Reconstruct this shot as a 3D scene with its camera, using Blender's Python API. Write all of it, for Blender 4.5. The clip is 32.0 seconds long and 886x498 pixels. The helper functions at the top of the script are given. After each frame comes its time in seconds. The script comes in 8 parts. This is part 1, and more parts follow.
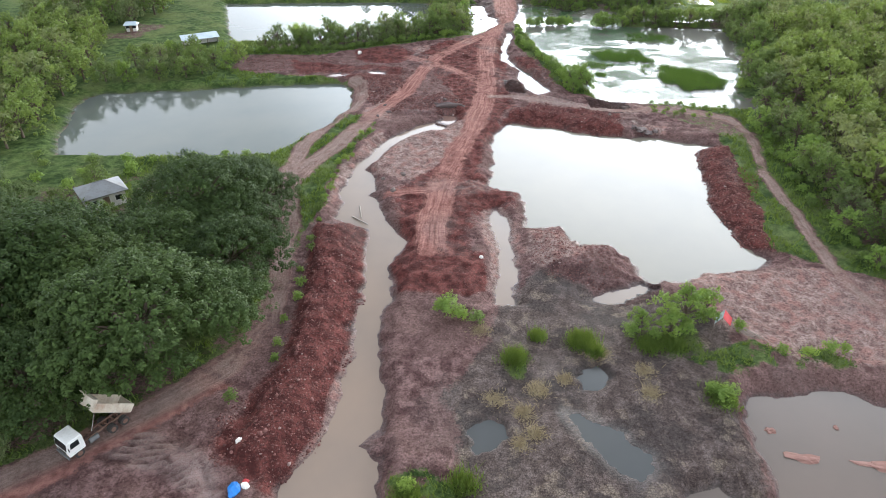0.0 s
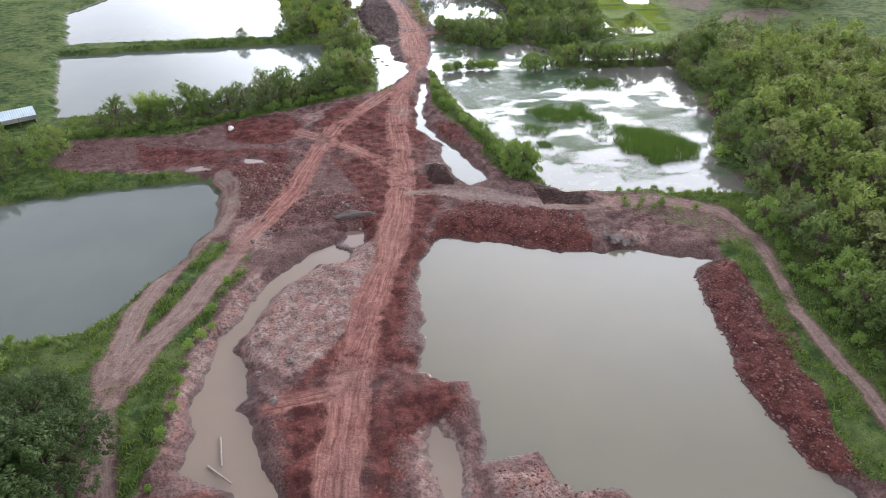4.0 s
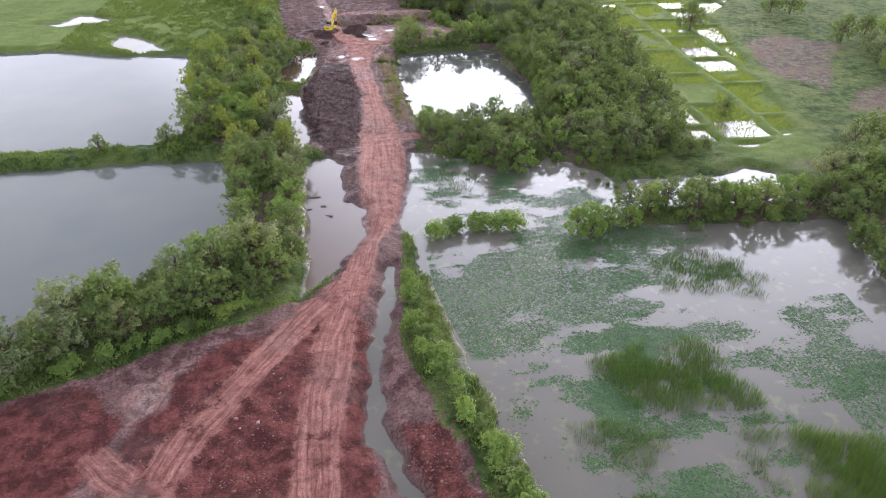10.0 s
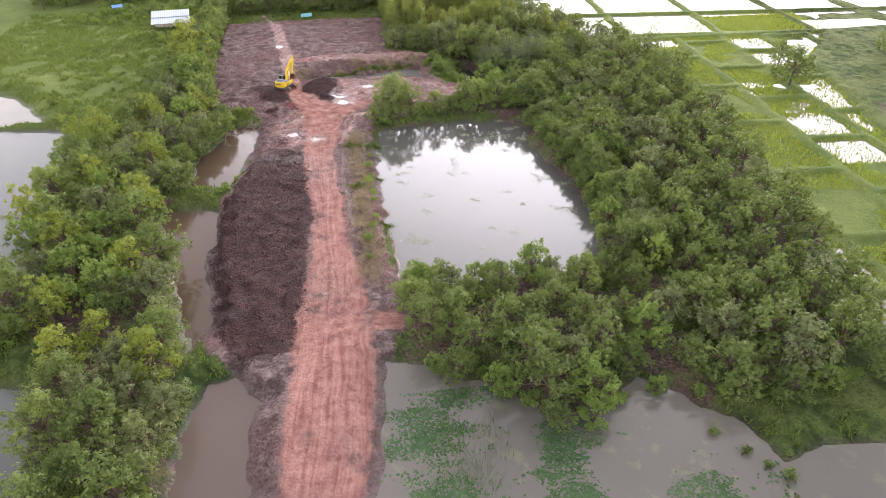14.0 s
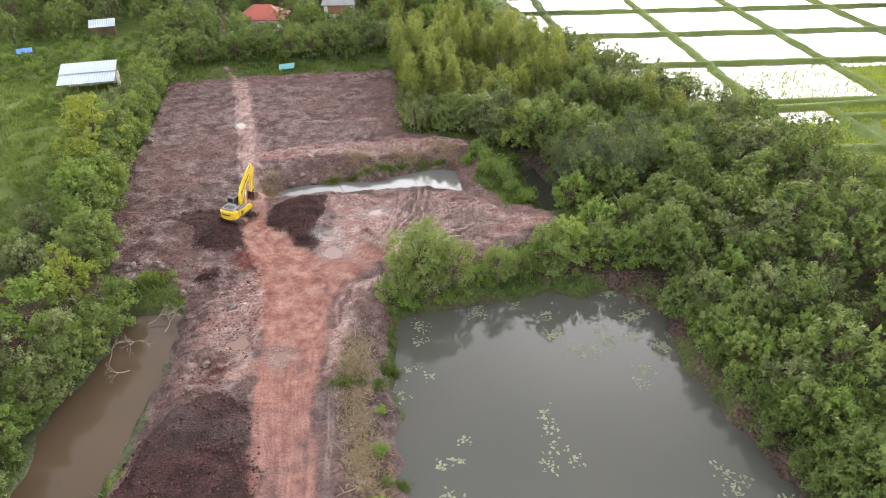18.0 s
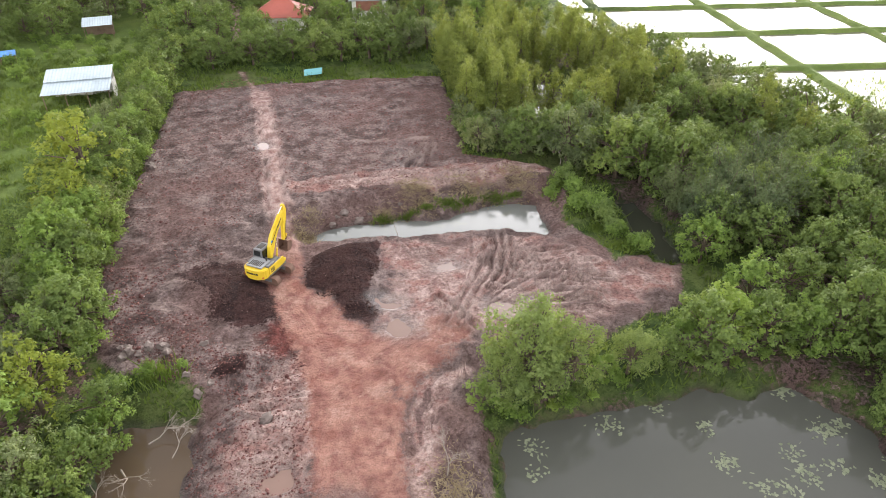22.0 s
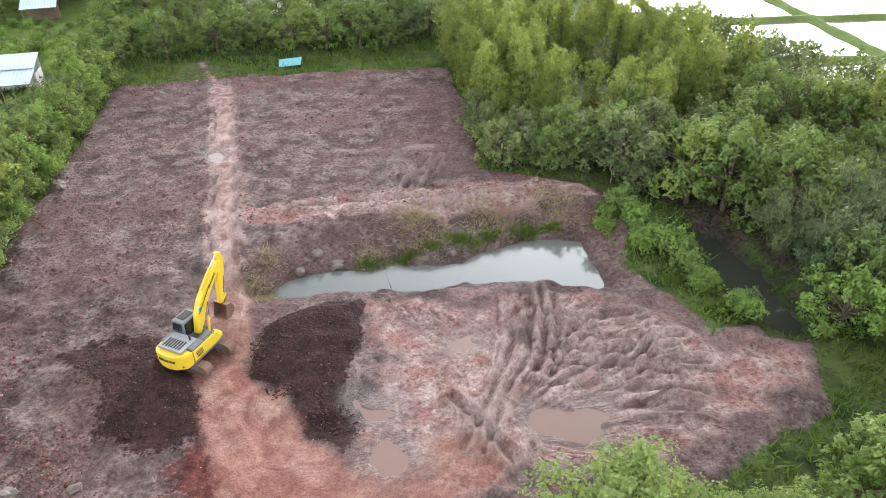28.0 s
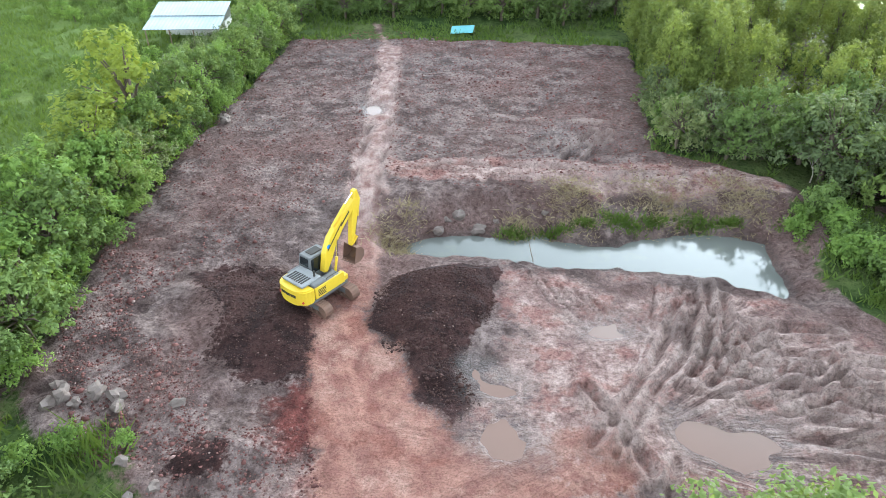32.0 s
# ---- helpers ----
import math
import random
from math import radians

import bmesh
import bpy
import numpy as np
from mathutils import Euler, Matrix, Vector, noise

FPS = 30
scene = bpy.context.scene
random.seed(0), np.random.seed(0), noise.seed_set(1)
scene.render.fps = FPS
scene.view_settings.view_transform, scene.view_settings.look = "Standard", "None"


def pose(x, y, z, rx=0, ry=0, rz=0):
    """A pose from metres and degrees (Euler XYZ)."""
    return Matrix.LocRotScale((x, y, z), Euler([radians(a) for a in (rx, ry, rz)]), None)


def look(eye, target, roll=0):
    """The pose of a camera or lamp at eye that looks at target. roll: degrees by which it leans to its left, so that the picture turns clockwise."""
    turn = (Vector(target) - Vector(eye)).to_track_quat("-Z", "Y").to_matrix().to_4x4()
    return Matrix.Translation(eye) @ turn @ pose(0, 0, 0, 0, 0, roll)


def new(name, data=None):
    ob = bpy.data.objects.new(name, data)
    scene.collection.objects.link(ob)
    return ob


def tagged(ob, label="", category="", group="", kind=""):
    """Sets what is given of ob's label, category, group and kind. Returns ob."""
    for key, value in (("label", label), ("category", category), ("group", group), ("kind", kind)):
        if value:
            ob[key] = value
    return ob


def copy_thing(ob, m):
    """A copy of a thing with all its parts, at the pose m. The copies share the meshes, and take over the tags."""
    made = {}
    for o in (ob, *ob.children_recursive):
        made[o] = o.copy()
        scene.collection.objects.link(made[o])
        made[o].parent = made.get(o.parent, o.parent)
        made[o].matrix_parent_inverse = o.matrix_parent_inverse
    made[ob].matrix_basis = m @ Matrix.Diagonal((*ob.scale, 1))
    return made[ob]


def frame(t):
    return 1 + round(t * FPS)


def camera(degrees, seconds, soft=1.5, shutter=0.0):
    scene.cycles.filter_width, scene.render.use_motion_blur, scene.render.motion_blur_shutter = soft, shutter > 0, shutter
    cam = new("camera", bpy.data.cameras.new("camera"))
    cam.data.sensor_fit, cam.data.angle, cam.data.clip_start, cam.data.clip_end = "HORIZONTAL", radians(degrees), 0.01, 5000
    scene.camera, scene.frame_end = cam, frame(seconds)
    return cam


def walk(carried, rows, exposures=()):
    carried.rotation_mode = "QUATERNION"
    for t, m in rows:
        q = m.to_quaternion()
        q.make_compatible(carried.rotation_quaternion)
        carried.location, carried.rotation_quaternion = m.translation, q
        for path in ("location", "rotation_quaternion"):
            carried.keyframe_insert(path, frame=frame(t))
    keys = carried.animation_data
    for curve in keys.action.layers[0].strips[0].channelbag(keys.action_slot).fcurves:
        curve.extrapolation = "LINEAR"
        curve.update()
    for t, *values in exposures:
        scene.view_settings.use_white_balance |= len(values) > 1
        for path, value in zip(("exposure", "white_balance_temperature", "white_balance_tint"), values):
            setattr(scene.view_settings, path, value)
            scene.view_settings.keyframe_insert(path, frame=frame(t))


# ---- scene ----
cam = camera(68.3, 32.0, soft=0.8)
METRES, EYE, TILT, LEAN, TURN = 310.5, 55.9, -33.5, 0.0, 0.0
ROWS = [
    (0.0, 0.0, 0.0, 0.0, 0.0, 0.0, -0.0),
    (0.5, -0.0, 0.0124, 0.0083, -2.29, -0.03, 1.55),
    (1.0, -0.0001, 0.0264, 0.0176, -4.83, -0.14, 3.26),
    (1.5, -0.0001, 0.0417, 0.0278, -6.8, -0.29, 4.54),
    (2.0, 0.0008, 0.0579, 0.0386, -6.8, -0.29, 4.55),
    (2.5, 0.0023, 0.0748, 0.0499, -6.81, -0.31, 4.57),
    (3.0, 0.0041, 0.0924, 0.0616, -6.81, -0.3, 4.57),
    (3.5, 0.0062, 0.1105, 0.0737, -6.81, -0.31, 4.57),
    (5.5, 0.0212, 0.1855, 0.1233, -6.89, -0.2, 4.61),
    (6.0, 0.0256, 0.2049, 0.1358, -6.89, -0.18, 4.63),
    (6.5, 0.0299, 0.2248, 0.1476, -6.9, -0.16, 4.62),
    (7.0, 0.0341, 0.2454, 0.1588, -6.89, -0.16, 4.61),
    (7.5, 0.038, 0.2665, 0.17, -6.91, -0.14, 4.61),
    (8.0, 0.0417, 0.2875, 0.1819, -6.93, -0.18, 4.57),
    (8.5, 0.0455, 0.3089, 0.1933, -6.93, -0.15, 4.6),
    (9.0, 0.0493, 0.3301, 0.2049, -6.92, -0.15, 4.6),
    (9.5, 0.0528, 0.3515, 0.2165, -6.95, -0.14, 4.6),
    (10.0, 0.0567, 0.3729, 0.2284, -6.91, -0.17, 4.65),
    (10.5, 0.0602, 0.3946, 0.24, -6.93, -0.14, 4.68),
    (11.0, 0.0639, 0.4163, 0.2519, -6.92, -0.16, 4.69),
    (11.5, 0.0675, 0.438, 0.2637, -6.91, -0.15, 4.7),
    (12.0, 0.0711, 0.4596, 0.2756, -6.9, -0.15, 4.71),
    (12.5, 0.0745, 0.4813, 0.2874, -6.91, -0.16, 4.71),
    (13.0, 0.0782, 0.5032, 0.2993, -6.91, -0.16, 4.7),
    (13.5, 0.0815, 0.524, 0.3108, -6.9, -0.16, 4.72),
    (14.0, 0.0849, 0.5459, 0.3228, -6.91, -0.18, 4.72),
    (14.5, 0.0885, 0.5678, 0.3348, -6.89, -0.2, 4.72),
    (16.5, 0.1019, 0.6542, 0.3826, -6.68, -0.21, 4.66),
    (17.0, 0.1006, 0.6754, 0.394, -6.7, -0.18, 4.64),
    (17.5, 0.0969, 0.696, 0.4053, -6.7, -0.18, 4.63),
    (18.0, 0.0911, 0.716, 0.416, -6.73, -0.19, 4.63),
    (18.5, 0.0839, 0.7347, 0.4268, -6.72, -0.23, 4.64),
    (19.0, 0.0782, 0.7505, 0.4345, -6.7, -0.22, 4.64),
    (19.5, 0.0747, 0.7619, 0.4395, -6.64, -0.22, 4.65),
    (20.0, 0.0727, 0.7695, 0.442, -6.61, -0.23, 4.64),
    (20.5, 0.0723, 0.7736, 0.4421, -6.55, -0.22, 4.65),
    (21.0, 0.0724, 0.7752, 0.4406, -6.53, -0.23, 4.64),
    (21.5, 0.0727, 0.7766, 0.4388, -6.51, -0.23, 4.63),
    (22.0, 0.0733, 0.7793, 0.4381, -6.5, -0.24, 4.62),
    (22.5, 0.074, 0.7843, 0.4387, -6.51, -0.27, 4.6),
    (23.0, 0.0749, 0.7909, 0.4409, -6.49, -0.28, 4.59),
    (23.5, 0.0755, 0.7955, 0.4413, -6.47, -0.3, 4.57),
    (24.0, 0.0757, 0.7976, 0.4403, -6.44, -0.31, 4.57),
    (24.5, 0.0757, 0.7989, 0.4387, -6.41, -0.29, 4.58),
    (26.5, 0.0774, 0.8132, 0.438, -6.39, -0.33, 4.53),
    (27.0, 0.0783, 0.8229, 0.4425, -6.42, -0.38, 4.52),
    (27.5, 0.0788, 0.8342, 0.4481, -6.42, -0.41, 4.53),
    (28.0, 0.0791, 0.8438, 0.4523, -6.4, -0.37, 4.52),
    (28.5, 0.0794, 0.85, 0.4539, -5.28, -0.26, 3.82),
    (29.0, 0.0796, 0.8523, 0.4535, -2.74, -0.12, 2.14),
    (29.5, 0.0796, 0.8534, 0.4521, -0.23, -0.1, 0.5),
    (30.0, 0.0797, 0.8542, 0.4503, 1.64, -0.04, -0.73),
    (30.5, 0.0797, 0.8551, 0.4488, 3.07, -0.03, -1.67),
    (31.0, 0.0796, 0.856, 0.4473, 4.36, -0.07, -2.51),
    (31.5, 0.0795, 0.857, 0.446, 5.32, -0.08, -3.14),
    (32.0, 0.0795, 0.8583, 0.4448, 6.33, -0.17, -3.78),
]
EXPOSURES = [(0.0, 0.22, 6050, 9), (3.0, 0.10, 6100, 13), (6.0, 0.06, 6050, 16), (8.0, 0.14, 6000, 17), (10.0, 0.26, 6050, 22), (13.0, 0.46, 6500, 26), (18.0, 0.57, 6750, 16), (24.0, 0.65, 6750, 14), (28.0, 0.76, 6300, 10), (32.0, 0.86, 5700, 1)]
walk(cam, [(t, pose(0, 0, EYE, TILT, LEAN, TURN) @ pose(METRES * x, METRES * y, METRES * z, 90 + pitch, roll, yaw)) for t, x, y, z, yaw, pitch, roll in ROWS],
     exposures=EXPOSURES)

# ---- sky and sun ----
SUN_AZ, SUN_EL = radians(24), radians(9)
world = bpy.data.worlds.new("sky")
scene.world = world
world.use_nodes = True
wn, wl = world.node_tree.nodes, world.node_tree.links
wn.clear()
w_sky = wn.new("ShaderNodeTexSky")
w_sky.sky_type, w_sky.sun_disc = "NISHITA", False
w_sky.sun_elevation, w_sky.sun_rotation = SUN_EL, SUN_AZ
w_sky.dust_density, w_sky.air_density, w_sky.ozone_density = 2.0, 1.0, 1.0
w_bg = wn.new("ShaderNodeBackground")
w_bg.inputs["Strength"].default_value = 0.12
w_cloud = wn.new("ShaderNodeBackground")
w_co = wn.new("ShaderNodeTexCoord")
w_map = wn.new("ShaderNodeMapping")
w_map.inputs["Scale"].default_value = (1.6, 1.6, 4.5)
w_noise = wn.new("ShaderNodeTexNoise")
w_noise.inputs["Scale"].default_value, w_noise.inputs["Detail"].default_value = 1.7, 7.0
w_ramp = wn.new("ShaderNodeValToRGB")
w_ramp.color_ramp.elements[0].position, w_ramp.color_ramp.elements[0].color = 0.32, (0.88, 0.91, 0.95, 1)
w_ramp.color_ramp.elements[1].position, w_ramp.color_ramp.elements[1].color = 0.68, (0.96, 0.98, 1.0, 1)
w_fac = wn.new("ShaderNodeMapRange")
w_fac.inputs["From Min"].default_value, w_fac.inputs["From Max"].default_value = 0.3, 0.55
w_fac.inputs["To Min"].default_value, w_fac.inputs["To Max"].default_value = 0.92, 0.95
# thin cloud is brightest low down and towards the hidden sun
w_sep = wn.new("ShaderNodeSeparateXYZ")
w_low = wn.new("ShaderNodeMapRange")
w_low.interpolation_type = "SMOOTHSTEP"
w_low.inputs["From Min"].default_value, w_low.inputs["From Max"].default_value = 0.06, 0.80
w_low.inputs["To Min"].default_value, w_low.inputs["To Max"].default_value = 3.0, 1.0
w_dot = wn.new("ShaderNodeVectorMath")
w_dot.operation = "DOT_PRODUCT"
w_dot.inputs[1].default_value = (math.sin(SUN_AZ) * math.cos(SUN_EL), math.cos(SUN_AZ) * math.cos(SUN_EL), math.sin(SUN_EL))
w_glow = wn.new("ShaderNodeMapRange")
w_glow.interpolation_type = "SMOOTHSTEP"
w_glow.inputs["From Min"].default_value, w_glow.inputs["From Max"].default_value = 0.74, 0.98
w_glow.inputs["To Min"].default_value, w_glow.inputs["To Max"].default_value = 0.0, 7.2
w_add = wn.new("ShaderNodeMath")
w_mul = wn.new("ShaderNodeMath")
w_mul.operation = "MULTIPLY"
w_mul.inputs[1].default_value = 0.95
wl.new(w_co.outputs["Generated"], w_sep.inputs[0])
wl.new(w_sep.outputs["Z"], w_low.inputs["Value"])
wl.new(w_co.outputs["Generated"], w_dot.inputs[0])
wl.new(w_dot.outputs["Value"], w_glow.inputs["Value"])
wl.new(w_low.outputs["Result"], w_add.inputs[0])
wl.new(w_glow.outputs["Result"], w_add.inputs[1])
wl.new(w_add.outputs[0], w_mul.inputs[0])
wl.new(w_mul.outputs[0], w_cloud.inputs["Strength"])
w_mix, w_out = wn.new("ShaderNodeMixShader"), wn.new("ShaderNodeOutputWorld")
wl.new(w_co.outputs["Generated"], w_map.inputs["Vector"])
wl.new(w_map.outputs["Vector"], w_noise.inputs["Vector"])
wl.new(w_noise.outputs["Fac"], w_ramp.inputs["Fac"])
wl.new(w_noise.outputs["Fac"], w_fac.inputs["Value"])
wl.new(w_ramp.outputs["Color"], w_cloud.inputs["Color"])
wl.new(w_sky.outputs["Color"], w_bg.inputs["Color"])
wl.new(w_fac.outputs["Result"], w_mix.inputs["Fac"])
wl.new(w_bg.outputs["Background"], w_mix.inputs[1])
wl.new(w_cloud.outputs["Background"], w_mix.inputs[2])
wl.new(w_mix.outputs["Shader"], w_out.inputs["Surface"])

sun = new("sun", bpy.data.lights.new("sun", "SUN"))
sun.data.energy, sun.data.angle, sun.data.color = 1.6, radians(8), (1.0, 0.86, 0.62)
sun.matrix_world = look((0, 0, 0), (-math.sin(SUN_AZ) * math.cos(SUN_EL), -math.cos(SUN_AZ) * math.cos(SUN_EL), -math.sin(SUN_EL)))


# ---- materials ----
class Nodes:
    """A small hand for wiring a node material."""

    def __init__(self, name):
        self.mat = bpy.data.materials.new(name)
        self.mat.use_nodes = True
        self.tree = self.mat.node_tree
        self.tree.nodes.clear()
        self.out = self.tree.nodes.new("ShaderNodeOutputMaterial")

    def add(self, kind, **values):
        node = self.tree.nodes.new("ShaderNode" + kind)
        for key, value in values.items():
            key = key.replace("_", " ")
            if isinstance(value, bpy.types.NodeSocket):
                self.tree.links.new(value, node.inputs[key])
            else:
                node.inputs[key].default_value = value
        return node

    def link(self, a, b):
        self.tree.links.new(a, b)

    def mix(self, fac, a, b, blend="MIX"):
        node = self.tree.nodes.new("ShaderNodeMix")
        node.data_type, node.blend_type = "RGBA", blend
        for value, socket in ((fac, node.inputs[0]), (a, node.inputs[6]), (b, node.inputs[7])):
            if isinstance(value, bpy.types.NodeSocket):
                self.tree.links.new(value, socket)
            elif isinstance(value, tuple):
                socket.default_value = (*value, 1)
            else:
                socket.default_value = value
        return node.outputs[2]

    def math(self, op, a, b=0.0):
        node = self.tree.nodes.new("ShaderNodeMath")
        node.operation = op
        for value, socket in ((a, node.inputs[0]), (b, node.inputs[1])):
            if isinstance(value, bpy.types.NodeSocket):
                self.tree.links.new(value, socket)
            else:
                socket.default_value = value
        return node.outputs[0]

    def range(self, value, a, b, c=0.0, d=1.0):
        node = self.add("MapRange", Value=value, From_Min=a, From_Max=b, To_Min=c, To_Max=d)
        return node.outputs["Result"]

    def noise(self, scale, detail=4.0, rough=0.55, vector=None, gain=1.0):
        node = self.add("TexNoise", Scale=scale, Detail=detail, Roughness=rough)
        if vector is not None:
            self.link(vector, node.inputs["Vector"])
        if gain == 1.0:
            return node.outputs["Fac"]
        return self.range(node.outputs["Fac"], 0.5 - 0.5 / gain, 0.5 + 0.5 / gain)

    def place(self):
        return self.tree.nodes.new("ShaderNodeNewGeometry").outputs["Position"]

    def done(self, shader):
        self.link(shader, self.out.inputs["Surface"])
        return self.mat


def surface(name, colour, rough=0.6, metal=0.0, worn=None, scale=6.0, amount=0.35, bump=0.2, spec=0.5):
    """Paint, metal, plastic, wood: one colour with grain, stains and a second worn colour."""
    n = Nodes(name)
    co = n.add("TexCoord").outputs["Object"]
    big, fine = n.noise(scale * 0.25, 5, 0.6, co), n.noise(scale * 3.0, 5, 0.6, co)
    worn = worn or tuple(c * 0.6 for c in colour)
    c = n.mix(n.range(big, 0.42, 0.72, 0, amount * 1.6), colour, worn)
    c = n.mix(n.range(fine, 0.5, 0.75, 0, amount), c, tuple(v * 0.7 for v in worn))
    b = n.add("Bump", Strength=bump, Distance=0.02, Height=fine)
    p = n.add("BsdfPrincipled", Base_Color=c, Metallic=metal, Normal=b.outputs[0])
    p.inputs["Specular IOR Level"].default_value = spec
    n.link(n.range(big, 0.3, 0.7, rough * 0.8, min(1, rough * 1.25)), p.inputs["Roughness"])
    return n.done(p.outputs[0])


def leaf_material(name, dark, light, through_light=0.35, dry=None):
    """Leaves: hue varies leaf by leaf, tree by tree and in broad patches; some light passes through."""
    n = Nodes(name)
    per_leaf = n.tree.nodes.new("ShaderNodeNewGeometry").outputs["Random Per Island"]
    per_tree = n.tree.nodes.new("ShaderNodeObjectInfo").outputs["Random"]
    patch = n.noise(0.35, 3, 0.5, n.place())
    f = n.math("ADD", n.math("MULTIPLY", per_leaf, 0.45), n.math("MULTIPLY", per_tree, 0.35))
    f = n.math("ADD", f, n.range(patch, 0.35, 0.65, 0.0, 0.25))
    f = n.math("ADD", f, n.range(n.noise(1.5, 3, 0.6, n.place()), 0.35, 0.65, -0.14, 0.16))
    c = n.mix(f, dark, light)
    if dry:
        c = n.mix(n.range(per_leaf, 0.93, 0.94), c, dry)
    c = n.mix(n.range(per_tree, 0.85, 1.0, 0.0, 0.25), c, (light[0] * 1.35, light[1] * 1.1, light[2] * 0.7))
    p = n.add("BsdfPrincipled", Base_Color=c, Roughness=0.6)
    p.inputs["Specular IOR Level"].default_value = 0.12
    t = n.add("BsdfTranslucent", Color=n.mix(0.6, c, (light[0] * 1.7, light[1] * 1.5, light[2] * 0.6)))
    m = n.tree.nodes.new("ShaderNodeMixShader")
    m.inputs[0].default_value = through_light
    n.link(p.outputs[0], m.inputs[1])
    n.link(t.outputs[0], m.inputs[2])
    return n.done(m.outputs[0])


def water_material(name, mud, clear, ripple=0.035, scum=0.0):
    """Still, turbid water: a muddy body under a mirror surface."""
    n = Nodes(name)
    pos = n.place()
    c = n.mix(n.range(n.noise(0.06, 4, 0.55, pos), 0.35, 0.65), mud, clear)
    if scum:
        s = n.range(n.noise(0.5, 6, 0.65, pos), 0.56, 0.66, 0.0, scum)
        c = n.mix(s, c, (0.20, 0.21, 0.11))
    b = n.add("Bump", Strength=ripple, Distance=0.06, Height=n.noise(1.4, 4, 0.55, pos))
    p = n.add("BsdfPrincipled", Base_Color=c, Roughness=0.035, IOR=1.34, Normal=b.outputs[0])
    return n.done(p.outputs[0])


def ground_material():
    """Bare laterite, roads, dark fill, clay, cracked mud and grass, laid out by the land's own cover masks."""
    n = Nodes("earth_and_grass")
    pos = n.place()
    a = n.tree.nodes.new("ShaderNodeAttribute"); a.attribute_name = "cover_a"
    b = n.tree.nodes.new("ShaderNodeAttribute"); b.attribute_name = "cover_b"
    fl = n.tree.nodes.new("ShaderNodeAttribute"); fl.attribute_name = "flow"
    sa, sb = n.add("SeparateColor", Color=a.outputs["Color"]), n.add("SeparateColor", Color=b.outputs["Color"])
    red, road, dark, grass = sa.outputs[0], sa.outputs[1], sa.outputs[2], a.outputs["Alpha"]
    pale, grey, wet, rut = sb.outputs[0], sb.outputs[1], sb.outputs[2], b.outputs["Alpha"]
    n_big = n.noise(0.10, 5, 0.6, pos, 1.8)
    n_mid = n.noise(0.55, 9, 0.66, pos, 2.3)
    n_fine = n.noise(3.2, 8, 0.70, pos, 2.8)
    n_grit = n.noise(11.0, 3, 0.6, pos, 2.0)
    stretch = n.add("VectorMath"); stretch.operation = "MULTIPLY"
    n.link(fl.outputs["Vector"], stretch.inputs[0])
    stretch.inputs[1].default_value = (2.3, 0.10, 1.0)
    on_line = n.add("SeparateXYZ", Vector=fl.outputs["Vector"]).outputs["Z"]
    south = n.range(n.add("SeparateXYZ", Vector=pos).outputs["Y"], 205.0, 228.0, 1.0, 0.6)
    n_track = n.add("MixRGB", Fac=n.math("MULTIPLY", on_line, n.math("MULTIPLY", south, n.range(n.add("SeparateXYZ", Vector=pos).outputs["Y"], 298.0, 312.0, 1.0, 0.5))), Color1=n.noise(0.8, 7, 0.66, pos, 2.0), Color2=n.math("ADD", n.math("MULTIPLY", n.noise(1.0, 7, 0.64, stretch.outputs[0], 2.3), 0.66), n.math("MULTIPLY", n.noise(0.7, 8, 0.68, pos, 2.3), 0.34))).outputs[0]
    scrape = n.add("VectorMath"); scrape.operation = "MULTIPLY"
    n.link(pos, scrape.inputs[0])
    scrape.inputs[1].default_value = (0.75, 1.5, 1.0)
    n_scrape = n.noise(1.0, 9, 0.66, scrape.outputs[0], 2.2)
    north = n.range(n.add("SeparateXYZ", Vector=pos).outputs["Y"], 205.0, 228.0)
    stones = n.add("TexVoronoi", Scale=2.4, Vector=pos)
    stones2 = n.add("TexVoronoi", Scale=6.5, Vector=pos)
    cracks = n.add("TexVoronoi", Scale=3.6, Vector=pos); cracks.feature = "DISTANCE_TO_EDGE"

    def edge(mask, soft=0.25):
        """Frays a mask's border with the middle and fine noise."""
        wob = n.math("ADD", n.math("MULTIPLY", n.math("SUBTRACT", n_mid, 0.5), 0.9), n.math("MULTIPLY", n.math("SUBTRACT", n_fine, 0.5), 0.7))
        inside = n.math("MULTIPLY", mask, n.math("SUBTRACT", 1.0, mask))
        return n.range(n.math("ADD", mask, n.math("MULTIPLY", wob, n.math("MULTIPLY", inside, 4.0))), 0.5 - soft, 0.5 + soft)

    # common spoil: purplish grey-brown with paler clay in it
    spoil = n.mix(n.range(n_mid, 0.35, 0.68), n.mix(north, (0.098, 0.054, 0.052), (0.098, 0.070, 0.066)), n.mix(north, (0.205, 0.128, 0.120), (0.224, 0.172, 0.162)))
    spoil = n.mix(n.range(n_big, 0.40, 0.66, 0, 0.7), spoil, (0.172, 0.108, 0.098))
    redc = n.mix(n.range(n_mid, 0.34, 0.70), (0.068, 0.023, 0.021), (0.164, 0.058, 0.051))
    redc = n.mix(n.range(n_fine, 0.60, 0.80, 0, 0.35), redc, (0.26, 0.135, 0.120))
    worked = n.range(n.add("SeparateXYZ", Vector=pos).outputs["Y"], 290.0, 310.0)
    roadc = n.mix(n.range(n_track, 0.32, 0.68), n.mix(north, (0.170, 0.070, 0.060), (0.235, 0.110, 0.092)), n.mix(worked, n.mix(north, (0.36, 0.180, 0.152), (0.44, 0.248, 0.208)), (0.42, 0.228, 0.182)))
